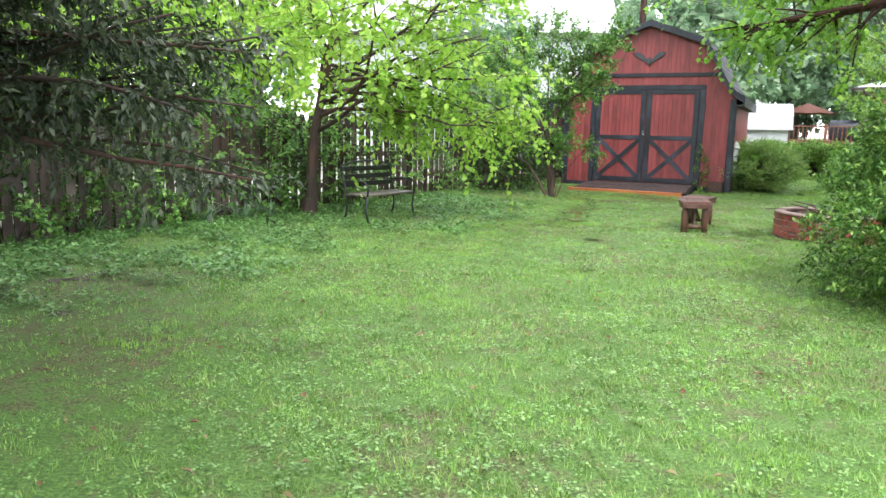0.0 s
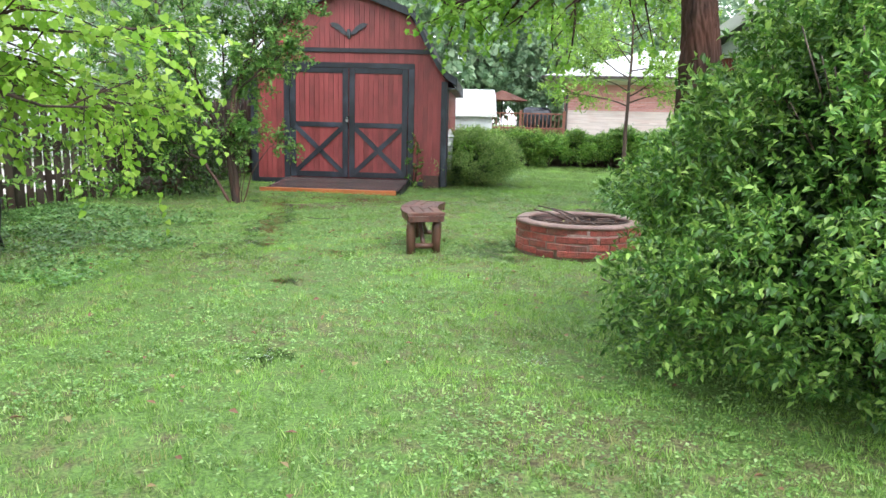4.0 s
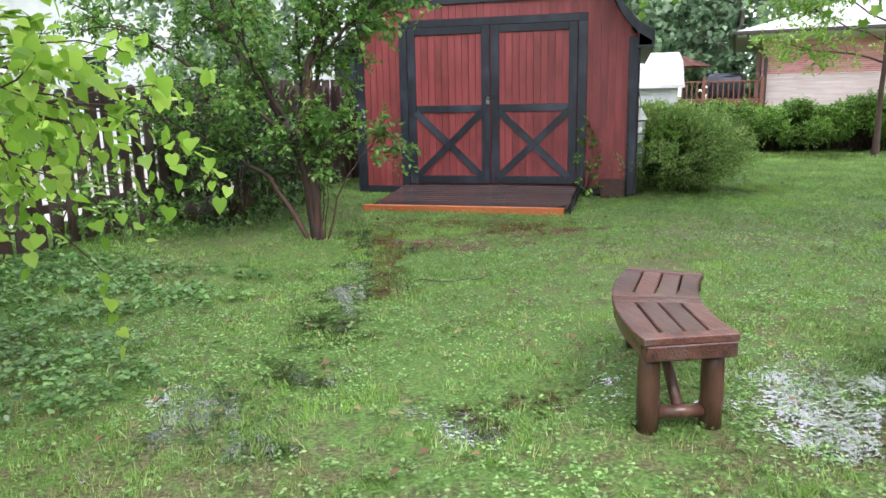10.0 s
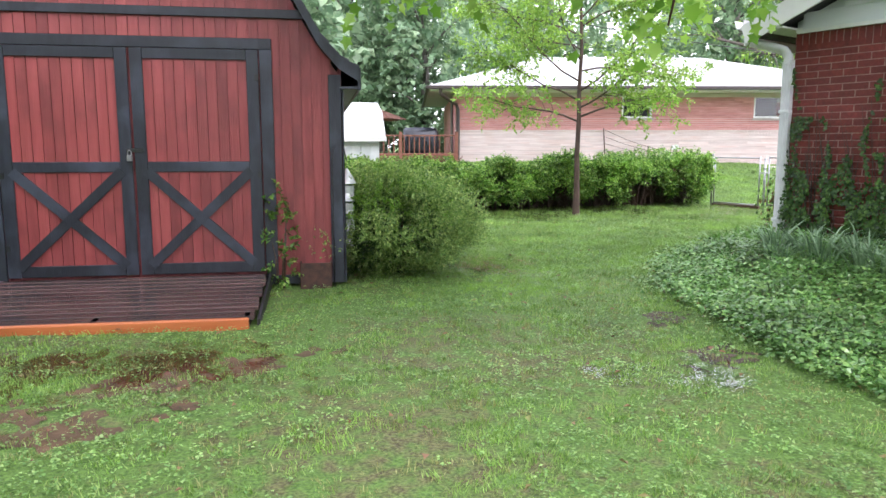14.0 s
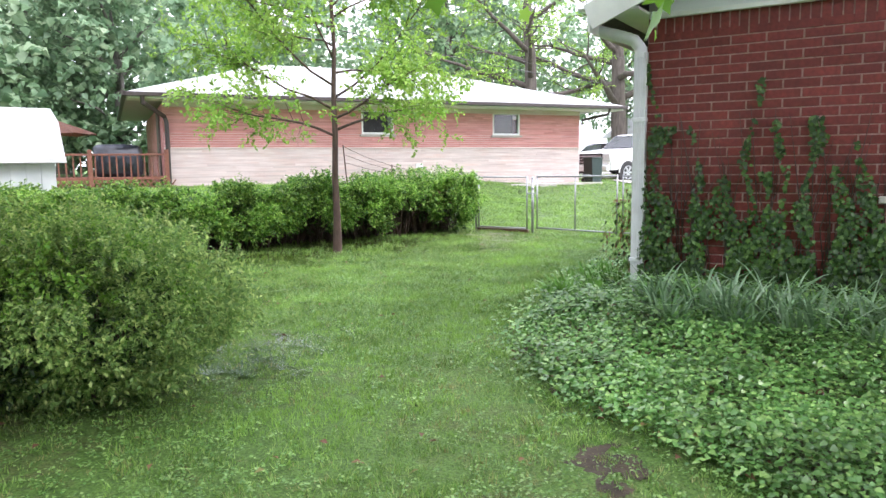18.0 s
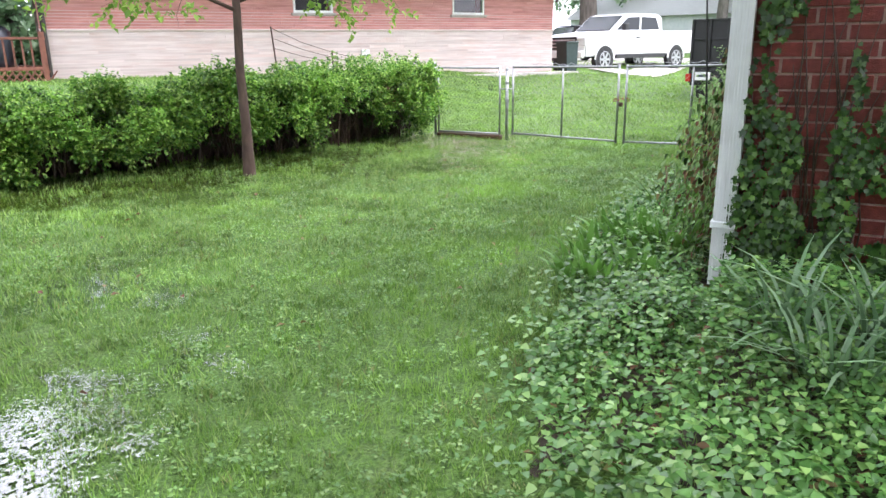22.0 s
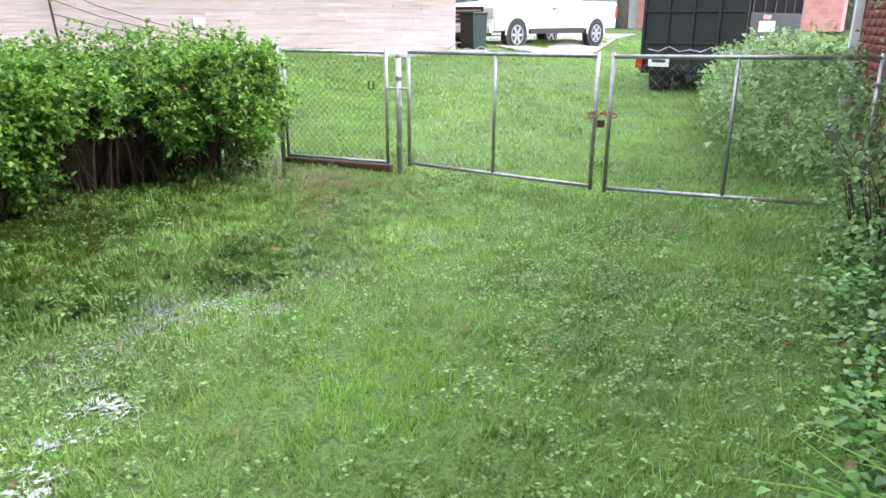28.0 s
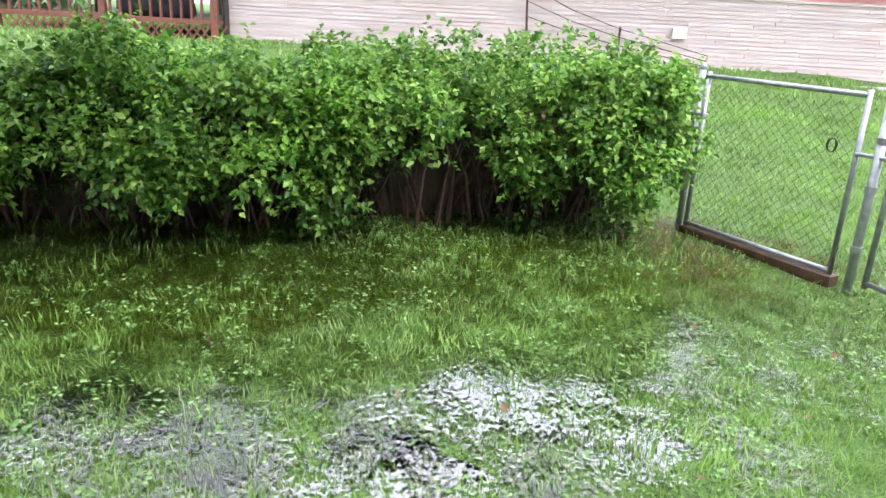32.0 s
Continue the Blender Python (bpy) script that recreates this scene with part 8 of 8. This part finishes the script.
# ---- distance: trees, houses, pole and wires ----
def far_tree(x, y, h, crown, r0, seed, k=1500, material="lf_far", low=0.25, label="tall leafy tree in the distance", L=0.34):
    th = thing("tree", label, "tree", x, y, gz(x, y))
    rng = np.random.RandomState(seed)
    top = h * 0.8
    part("trunk", tubed([(0, 0, -0.3), (0.05, 0.02, h * 0.2), (0.1, -0.1, h * 0.45), (0.0, 0.1, top)], [r0 * 1.15, r0, r0 * 0.7, r0 * 0.2], 10), "barkgrey", th, smooth=True)
    cs = []
    for i in range(13):
        a = i * 2.4
        z = h * (low + (0.95 - low) * (i + 0.5) / 13)
        w = crown * (0.75 if i < 3 else 1.0) * math.sqrt(max(0.12, 1 - ((z / h - 0.58) / 0.5) ** 2))
        e = np.array([math.cos(a) * w * 0.62, math.sin(a) * w * 0.62, z])
        s = np.array([0.05, 0, min(z * 0.72, top * 0.9)])
        part("limb", tubed([tuple(s), tuple((s + e) / 2 + [0, 0, 0.2]), tuple(e)], [r0 * 0.34, r0 * 0.2, r0 * 0.06], 6), "barkgrey", th, smooth=True)
        cs.append((e, w * 0.55))
    P, A = [], []
    for e, w in cs:
        m_ = k // 13
        v = unit(rng.normal(size=(m_, 3)))
        P.append(e + v * (w * rng.uniform(0.35, 1.0, (m_, 1)) ** 0.5) * [1, 1, 0.72])
        A.append(v + [0, 0, 0.1])
    P, A = np.concatenate(P), np.concatenate(A) + rng.normal(0, 0.5, (len(cs) * (k // 13), 3))
    fast_part("crown", sprigs(rng, P, A, 7, rng.uniform(0.5, 1.1, len(P)) * 0.7 * L / 0.3, L, L * 0.85, 0.85, None, 0.25), material, th)
    return th


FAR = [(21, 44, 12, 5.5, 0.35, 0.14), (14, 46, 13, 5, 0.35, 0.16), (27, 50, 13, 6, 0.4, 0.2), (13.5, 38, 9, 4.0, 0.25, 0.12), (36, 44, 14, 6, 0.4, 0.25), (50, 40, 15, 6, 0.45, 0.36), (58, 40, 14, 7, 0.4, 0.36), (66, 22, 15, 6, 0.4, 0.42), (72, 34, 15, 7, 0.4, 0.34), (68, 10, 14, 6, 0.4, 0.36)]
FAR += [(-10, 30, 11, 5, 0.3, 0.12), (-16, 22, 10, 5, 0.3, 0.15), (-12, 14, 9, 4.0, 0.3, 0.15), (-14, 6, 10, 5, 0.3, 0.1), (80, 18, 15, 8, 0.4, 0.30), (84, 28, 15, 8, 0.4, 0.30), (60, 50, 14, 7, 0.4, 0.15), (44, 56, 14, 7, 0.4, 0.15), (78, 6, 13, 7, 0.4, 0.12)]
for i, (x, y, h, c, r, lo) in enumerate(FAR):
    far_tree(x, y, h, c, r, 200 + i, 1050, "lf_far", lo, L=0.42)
# tall old trees over the neighbour's drive
for i, (x, y, r) in enumerate(((46.2, 26.1, 0.52), (43.0, 30.2, 0.46), (46.1, 17.9, 0.60))):
    build_tree("tall_tree", "tall old tree with a thick grey-brown trunk by the drive", x, y, [(0, 0, 0), (0.05, 0, 2.0), (0.1, 0.1, 4.2), (0.3, 0.2, 6.5), (0.2, 0.4, 9.0), (0.5, 0.3, 12.0), (0.4, 0.5, 15.0)], r,
               [(0.30, (-1.0, 0.35, 0.45), 6.5), (0.33, (0.7, -0.9, 0.35), 6.0), (0.38, (-0.4, 1.0, 0.5), 6.5), (0.42, (-0.9, -0.7, 0.4), 6.5), (0.48, (0.5, 1.0, 0.5), 6.0), (0.52, (-1, 0.1, 0.6), 6.0), (0.58, (0.9, 0.3, 0.6), 5.5), (0.64, (-0.2, -1, 0.6), 5.5), (0.72, (-0.6, 0.8, 0.8), 5.0), (0.80, (0.5, -0.6, 0.9), 4.5), (0.90, (-0.5, -0.3, 1.0), 4.0)],
               "lf_young", "barkdark", 700 + i, 0.20, 0.11, None, 6, 11, 2.0, 0.7, 0.2, 5, bare=0.35, hang=0.0)
far_tree(-6.8, 12.5, 5.2, 2.6, 0.15, 260, 900, "lf_redbud", 0.25, "light-green tree behind the fence", 0.16)
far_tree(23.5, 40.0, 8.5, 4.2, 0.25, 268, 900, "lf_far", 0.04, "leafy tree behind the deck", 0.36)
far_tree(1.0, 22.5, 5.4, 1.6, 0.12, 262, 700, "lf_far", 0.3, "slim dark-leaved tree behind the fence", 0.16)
far_tree(-5.5, 21.0, 7.5, 3.2, 0.2, 264, 1000, "lf_redbud", 0.12, "leafy tree behind the fence", 0.22)
far_tree(-10.0, 19.0, 8.0, 3.6, 0.2, 265, 1000, "lf_redbud", 0.12, "leafy tree behind the fence", 0.22)
far_tree(-8.5, 7.5, 5.5, 2.8, 0.15, 263, 900, "lf_redbud", 0.2, "light-green tree behind the fence", 0.16)


def far_house(x, y, rz, w, d, h, rise, wall, roof, label):
    H = thing("far_house", label, "house", x, y, gz(x, y), rz)
    part("wall", boxed(-w / 2, w / 2, -d / 2, d / 2, -0.3, h, 0), wall, H)
    q = prism([(-d / 2 - 0.5, h), (d / 2 + 0.5, h), (0, h + rise)], -w / 2 - 0.4, w / 2 + 0.4)
    part("roof", q, roof, H, bake=Matrix(((0, 1, 0, 0), (1, 0, 0, 0), (0, 0, 1, 0), (0, 0, 0, 1))))
    for k in range(3):
        xx = -w / 2 + w * (k + 0.6) / 3.2
        wn_ = part("window", boxed(xx - 0.5, xx + 0.5, -d / 2 - 0.04, -d / 2 - 0.01, 1.0, 2.1), "white", H)
        part("pane", boxed(xx - 0.42, xx + 0.42, -d / 2 - 0.055, -d / 2 - 0.042, 1.08, 2.02, 0), "carglass", wn_)
    return H


far_house(0.9, 28.2, -6, 9.5, 6, 4.1, 1.9, "siding", "paleroof", "pale house with a light roof behind the fence")
far_house(74, 27, 70, 16, 8, 2.9, 2.2, "siding", "paleroof", "low pale house across the street")
far_house(70, 14, 80, 13, 8, 2.8, 2.2, "pink", "paleroof", "low brick house across the street")

pole = thing("utility_pole", "dark wooden utility pole behind the shed", "pole", 7.2, 27.5, gz(7.2, 27.5))
part("pole", tubed([(0, 0, -0.3), (0, 0, 9.0)], [0.14, 0.11], 10), "oldbark", pole, smooth=True)
part("crossarm", boxed(-0.9, 0.9, -0.05, 0.05, 8.2, 8.32), "bark", pole)
part("transformer", tubed([(0.3, 0, 7.0), (0.3, 0, 7.8)], 0.2, 12), "galv", pole)
for i, (p, q) in enumerate((((7.2, 27.5, 8.1), (60, 24, 7.5)), ((7.2, 27.5, 6.6), (30, 21.2, 4.4)), ((7.2, 27.5, 7.2), (60, 27, 6.6)))):
    w = thing("overhead_wire", "thin black overhead wire", "wire", 0, 0, 0)
    pts = [tuple(np.array(p) + (np.array(q) - np.array(p)) * t - np.array([0, 0, 2.2 * t * (1 - t)])) for t in np.linspace(0, 1, 13)]
    part("cable", tubed(pts, 0.012, 5), "blackplastic", w)

# ---- standing rainwater ----
def build_puddle(cx, cy, rx, ry, rz, seed, thr=0.0, level=0.003, cell=0.05, frag=0.5, label="shallow rain puddle among the grass", water="water"):
    """Water lying in the low spots of an oval; its depth falls off unevenly towards the shore."""
    a = radians(rz)
    R = max(rx, ry) * 1.35
    k = int(2 * R / cell)
    u = np.linspace(-R, R, k + 1)
    U, W_ = np.meshgrid(u, u)
    X, Y = cx + U, cy + W_
    p, q = U * math.cos(a) + W_ * math.sin(a), -U * math.sin(a) + W_ * math.cos(a)
    f = 1 - (p / rx) ** 2 - (q / ry) ** 2 + 0.5 * waves(X, Y, 5, seed) + frag * 0.5 * waves(X, Y, 11, seed + 1) - thr
    zc = gz(cx, cy) + level
    Z = np.maximum(0.0105 * Y + 0.0025 * X + (zc - 0.0105 * cy - 0.0025 * cx), 0)
    mid = np.maximum(np.maximum(f[:-1, :-1], f[1:, 1:]), np.maximum(f[1:, :-1], f[:-1, 1:])) > -1.4
    i0 = (np.arange(k)[:, None] * (k + 1) + np.arange(k)[None]).ravel()[mid.ravel()]
    V = np.stack([X, Y, Z], -1).reshape(-1, 3)
    F = np.stack([i0, i0 + 1, i0 + k + 2, i0 + k + 1], 1)
    used = np.unique(F)
    remap = np.zeros(len(V), np.int32)
    remap[used] = np.arange(len(used))
    me = fast_mesh("puddle", V[used], remap[F], water, True)
    me.attributes.new("depth", "FLOAT", "POINT").data.foreach_set("value", np.clip(f, -2, 1).ravel()[used].astype(np.float32))
    ob = new("puddle", me)
    tagged(ob, label, "puddle", "rain puddles", "structure")
    return ob


# x, y, half-widths, turn and shallowness: the worn yard, the path by the shed, the low lawn by the hedge
PUDDLES = [(1.49, 7.45, 0.26, 0.15, 20, 0.35), (2.02, 9.35, 0.15, 0.12, 0, 0.3), (1.82, 10.46, 0.14, 0.12, 0, 0.2), (1.50, 10.86, 0.42, 0.27, 25, 0.0), (2.03, 11.40, 0.22, 0.28, 0, 0.0), (2.25, 12.00, 0.24, 0.34, -20, 0.0), (2.32, 12.84, 0.16, 0.24, 0, 0.0), (2.65, 13.06, 0.20, 0.44, 10, -0.1), (2.85, 13.80, 0.34, 0.48, -15, -0.2), (2.66, 14.75, 0.28, 0.50, 0, -0.2)]
PUDDLES += [(2.66, 10.50, 0.26, 0.20, 0, 0.25), (3.27, 10.67, 0.24, 0.20, 0, 0.2), (4.40, 10.12, 0.34, 0.44, 0, -0.1), (4.66, 10.60, 0.20, 0.24, 0, 0.1), (5.25, 11.33, 0.20, 0.16, 0, 0.3), (7.13, 12.78, 0.40, 0.22, 20, 0.4), (6.64, 13.10, 0.20, 0.16, 0, 0.2), (2.94, 6.91, 0.16, 0.12, 0, 0.2)]
PUDDLES += [(9.30, 17.30, 0.46, 0.40, 25, -0.2), (8.66, 16.80, 0.46, 0.36, 25, -0.15), (8.47, 16.36, 0.30, 0.24, 0, 0.1), (10.28, 17.70, 0.24, 0.20, 0, 0.1), (9.98, 18.20, 0.50, 0.30, 10, 0.15), (9.94, 17.13, 0.20, 0.16, 0, 0.25), (9.72, 16.69, 0.20, 0.16, 0, 0.3), (10.9, 18.6, 0.6, 0.3, -15, 0.2)]
PUDDLES += [(12.94, 18.53, 0.22, 0.16, 0, 0.15), (12.90, 18.03, 0.24, 0.18, 0, 0.15), (12.33, 17.87, 0.20, 0.16, 0, 0.25), (13.44, 18.18, 0.26, 0.16, 0, 0.3), (14.21, 19.10, 0.40, 0.26, -10, -0.25), (15.62, 18.64, 0.42, 0.22, -15, -0.1), (15.10, 18.36, 0.46, 0.20, -15, -0.1), (15.70, 18.20, 0.36, 0.18, -15, 0.0), (14.50, 18.58, 0.44, 0.22, -10, 0.15), (16.55, 18.85, 0.34, 0.20, 0, 0.35)]
for i, (x, y, a, b_, r_, t_) in enumerate(PUDDLES):
    build_puddle(x, y, a * 1.45, b_ * 1.45, r_, 300 + i, t_, 0.006)
build_puddle(14.2, 20.75, 4.6, 0.95, -16, 340, -0.6, 0.034, 0.10, 0.4, "flooded strip of brown rainwater along the hedge", "floodwater")
build_puddle(14.2, 19.75, 4.4, 1.5, -16, 342, -0.2, 0.012, 0.10, 0.6, "shallow flooded grass beside the hedge", "shallowwater")
build_puddle(3.75, 15.25, 1.5, 0.75, -20, 341, 0.0, 0.006, 0.08, 0.7, "shallow reddish mud puddle before the ramp", "mudwater")

# ---- grass and clover ----
WALKLINE = [(-0.5, -1.0), (0.6, 2.0), (1.2, 5.5), (2.0, 8.0), (3.0, 10.0), (4.0, 12.3), (5.5, 13.3), (8.0, 14.8), (11.0, 16.0), (15.0, 17.6)]


def line_distance(x, y):
    d = np.full(x.shape, 99.0)
    for (x0, y0), (x1, y1) in zip(WALKLINE, WALKLINE[1:]):
        ux, uy = x1 - x0, y1 - y0
        t = np.clip(((x - x0) * ux + (y - y0) * uy) / (ux * ux + uy * uy), 0, 1)
        d = np.minimum(d, np.hypot(x - x0 - t * ux, y - y0 - t * uy))
    return d


def lawn_keep(x, y):
    """Where grass can stand."""
    c, s = math.cos(radians(-26)), math.sin(radians(-26))
    u, v = (x - 4.837) * c + (y - 17.603) * s, -(x - 4.837) * s + (y - 17.603) * c
    ok = ~((np.abs(u) < 2.02) & (v > -0.02) & (v < 4.7)) & ~((np.abs(u) < 1.27) & (v > -1.68) & (v <= 0))
    ok &= np.hypot(x - RING[0], y - RING[1]) > 0.74
    ok &= ~((x > HOUSE_X - 0.02) & (y < HOUSE_Y + 0.02) & (x < 20.7))
    return ok


def wetness(x, y):
    w = np.zeros(x.shape)
    for px, py, a, b_, r_, t_ in PUDDLES:
        w = np.maximum(w, np.clip(1.3 - np.hypot((x - px) / a, (y - py) / b_), 0, 1))
    north = (x - 11) * 0.293 + (y - 22.1) * 0.956
    return np.maximum(w, 0.5 * smooth(-1.7, -0.8, north) * (north < 0.6) * (x > 10) * (x < 18.2))


def flood(x, y):
    north = (x - 11) * 0.293 + (y - 22.1) * 0.956 + 0.25 * waves(x, y, 3.0, 77)
    return (north > -2.2) & (north < 0.6) & (x > 10) & (x < 18.2)


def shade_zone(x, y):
    """Grass thinned under the junipers and along the fence, to darken it as shade."""
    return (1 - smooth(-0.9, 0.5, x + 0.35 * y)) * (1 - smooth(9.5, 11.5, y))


def dryness(x, y):
    """Thin, tan spots of the trodden west yard."""
    f = 0.40 * waves(x, y, 1.4, 57) + 0.60 * waves(x, y, 4.6, 58) + 0.45 * waves(x, y, 13.0, 60)
    zone = smooth(-1.0, 1.5, x) * (1 - smooth(6.5, 9.5, x)) * smooth(6.0, 9.0, y)
    zone = np.maximum(zone, 0.22 * (1 - smooth(7.0, 10.0, x)))
    zone = np.maximum(zone, 0.75 * np.clip(1.3 - np.hypot((x - 9.4) / 1.1, (y - 15.1) / 0.5), 0, 1))
    return np.clip(f * 1.6 + 0.50, 0, 1) * zone


def mud(x, y):
    """Bare muddy spots where little grass is left."""
    f = np.zeros(x.shape)
    for px, py, a, b_ in SPOTS:
        f = np.maximum(f, np.clip(1.45 - np.hypot((x - px) / a, (y - py) / b_), 0, 1))
    return f * np.clip(0.75 + 0.6 * waves(x, y, 7.0, 59), 0, 1)


def blades(name, label, tufts, per, x0, x1, y0, y1, near, far, h0, h1, w, spread, seed, material="grass"):
    """Grass in tufts: each tuft shares a lean, a height and a spread."""
    rng = np.random.RandomState(seed)
    x, y = rng.uniform(x0, x1, tufts), rng.uniform(y0, y1, tufts)
    d = line_distance(x, y)
    ok = (d >= near) & (d < far) & lawn_keep(x, y)
    patch = waves(x, y, 2.2, 17) * 0.5 + waves(x, y, 6.5, 18) * 0.5
    wet = wetness(x, y)
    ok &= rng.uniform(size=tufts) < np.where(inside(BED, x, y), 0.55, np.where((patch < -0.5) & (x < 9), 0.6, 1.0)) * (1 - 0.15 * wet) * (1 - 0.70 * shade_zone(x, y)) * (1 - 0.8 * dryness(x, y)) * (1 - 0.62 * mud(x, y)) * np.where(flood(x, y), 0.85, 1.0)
    dry = rng.uniform(size=tufts) < dryness(x, y) * 0.8 + 0.03
    dry &= ~flood(x, y)
    ok &= dry == (material == "drygrass")
    x, y, wet, patch = x[ok], y[ok], wet[ok], patch[ok]
    m_ = len(x)
    hh = rng.uniform(h0, h1, m_) * (1 + 0.30 * patch) * (1 - 0.15 * wet) * (1 + 0.35 * smooth(7.5, 10, x)) * np.where(rng.uniform(size=m_) < 0.06, 1.6, 1.0)
    la, ls = rng.uniform(0, 6.28, m_), rng.uniform(0.0, 0.7, m_)
    x, y, hh, la, ls = (np.repeat(q, per) for q in (x, y, hh, la, ls))
    n_ = len(x)
    x, y = x + rng.normal(0, spread, n_), y + rng.normal(0, spread, n_)
    h = hh * rng.uniform(0.6, 1.15, n_)
    a = rng.uniform(0, 6.28, n_)
    lean = rng.uniform(0.1, 0.8, n_)
    base = np.stack([x, y, ground_z(x, y) - 0.004], 1)
    sd = np.stack([-np.sin(a), np.cos(a), np.zeros(n_)], 1) * (w * rng.uniform(0.6, 1.3, n_))[:, None] / 2
    tip = base + np.stack([(np.cos(a) * lean + np.cos(la) * ls) * h, (np.sin(a) * lean + np.sin(la) * ls) * h, h], 1)
    V = np.stack([base - sd, base + sd, tip], 1).reshape(-1, 3)
    ob = new(name, fast_mesh(name, V, np.arange(n_ * 3).reshape(-1, 3), material))
    tagged(ob, label, "grass", "", "stuff")


blades("lawn_grass", "short wet green lawn grass", 190000, 10, -3.5, 18.5, -3.0, 21.0, 0.0, 3.0, 0.020, 0.046, 0.0070, 0.024, 401)
blades("dry_grass", "thin tan dead grass in the lawn", 150000, 10, -3.5, 18.5, -3.0, 21.0, 0.0, 5.0, 0.018, 0.044, 0.0055, 0.020, 404, "drygrass")
blades("lawn_grass", "short wet green lawn grass", 150000, 8, -7.0, 26.0, -3.0, 24.0, 3.0, 9.0, 0.022, 0.050, 0.0130, 0.042, 402)
blades("lawn_grass", "short mown grass beyond the gate and hedge", 48000, 8, -9.0, 40.0, 8.0, 36.0, 8.0, 60.0, 0.03, 0.055, 0.022, 0.07, 403)


def build_clover():
    rng = np.random.RandomState(411)
    k = 195000
    x, y = rng.uniform(-3.5, 18.3, k), rng.uniform(-2.5, 21.0, k)
    d = line_distance(x, y)
    patch = waves(x, y, 1.7, 27) * 0.6 + waves(x, y, 5.0, 28) * 0.6
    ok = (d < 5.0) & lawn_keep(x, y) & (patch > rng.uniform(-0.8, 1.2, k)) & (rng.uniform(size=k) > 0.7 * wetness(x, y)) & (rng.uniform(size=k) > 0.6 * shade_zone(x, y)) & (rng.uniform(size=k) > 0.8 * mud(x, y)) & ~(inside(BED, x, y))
    x, y = np.repeat(x[ok], 4), np.repeat(y[ok], 4)
    n_ = len(x)
    x, y = x + rng.normal(0, 0.014, n_), y + rng.normal(0, 0.014, n_)
    b = np.stack([x, y, ground_z(x, y) + rng.uniform(0.015, 0.050, n_)], 1)
    d3 = rng.normal(size=b.shape) * [1, 1, 0.15]
    V, F = oval_leaves(b, d3, rng.normal(size=b.shape) * 0.25 + [0, 0, 1], rng.uniform(0.013, 0.027, n_), rng.uniform(0.011, 0.022, n_), 0.08)
    ob = new("clover", fast_mesh("clover", V, F, "clover"))
    tagged(ob, "low clover and broad-leaved weeds in the lawn", "clover", "", "stuff")


build_clover()


def build_ground_cover():
    """Low dark broad-leaved weeds thickening towards the fence."""
    rng = np.random.RandomState(415)
    k = 42000
    u, v = rng.uniform(-2.5, 9.8, k), -rng.uniform(0.1, 1.0, k) ** 1.3 * 3.6
    c, s = math.cos(radians(FENCE[2])), math.sin(radians(FENCE[2]))
    x, y = FENCE[0] + u * c - v * s, FENCE[1] + u * s + v * c
    ok = lawn_keep(x, y) & (waves(x, y, 2.5, 31) * 0.4 + waves(x, y, 7.0, 32) * 0.5 > v * -0.22 - 0.55) & (rng.uniform(size=k) > wetness(x, y)) & (y > 5.0)
    x, y = x[ok], y[ok]
    n_ = len(x)
    b = np.stack([x, y, ground_z(x, y) + rng.uniform(0.02, 0.085, n_)], 1)
    V, F = oval_leaves(b, rng.normal(size=b.shape) * [1, 1, 0.2], rng.normal(size=b.shape) * 0.3 + [0, 0, 1], rng.uniform(0.028, 0.058, n_), rng.uniform(0.026, 0.050, n_), 0.10)
    ob = new("ground_cover", fast_mesh("ground_cover", V, F, "lf_weed"))
    tagged(ob, "low dark-green leafy weeds covering the ground by the fence", "weeds", "", "stuff")


build_ground_cover()


def build_stick(p, q, r, label, seed):
    rng = np.random.RandomState(seed)
    st = thing("fallen_stick", label, "stick", p[0], p[1], gz(*p))
    pts = []
    for t in np.linspace(0, 1, 8):
        x, y = p[0] + (q[0] - p[0]) * t + rng.normal(0, 0.012), p[1] + (q[1] - p[1]) * t + rng.normal(0, 0.012)
        pts.append((x - p[0], y - p[1], gz(x, y) - gz(*p) + 0.030))
    part("stem", tubed(pts, [r * (1 - 0.6 * k / 7) for k in range(8)], 7), "twig", st, smooth=True)
    e = pts[4]
    part("side_twig", tubed([e, (e[0] + 0.07, e[1] + 0.05, e[2] + 0.02), (e[0] + 0.15, e[1] + 0.07, e[2] + 0.015)], [r * 0.5, r * 0.35, r * 0.2], 6), "twig", st, smooth=True)


build_stick((4.69, 8.52), (4.56, 8.12), 0.009, "thin brown stick lying on the wet lawn", 1)
build_stick((2.95, 12.95), (3.45, 12.85), 0.006, "pale thin straw stalk lying on the lawn", 2)


def build_litter():
    rng = np.random.RandomState(431)
    k = 2600
    x, y = rng.uniform(-2.5, 17.5, k), rng.uniform(0, 20.0, k)
    d = line_distance(x, y)
    ok = (d < 3.5) & lawn_keep(x, y) & ~inside(BED, x, y) & (rng.uniform(size=k) < np.where(x < 8, 0.7, 0.25))
    x, y = x[ok], y[ok]
    b = np.stack([x, y, ground_z(x, y) + rng.uniform(0.03, 0.06, len(x))], 1)
    V, F = oval_leaves(b, rng.normal(size=b.shape) * [1, 1, 0.2], rng.normal(size=b.shape) * 0.3 + [0, 0, 1], rng.uniform(0.03, 0.07, len(x)), rng.uniform(0.02, 0.04, len(x)))
    ob = new("leaf_litter", fast_mesh("leaf_litter", V, F, "lf_dead"))
    tagged(ob, "scattered fallen brown leaves on the lawn", "leaves", "", "stuff")


build_litter()
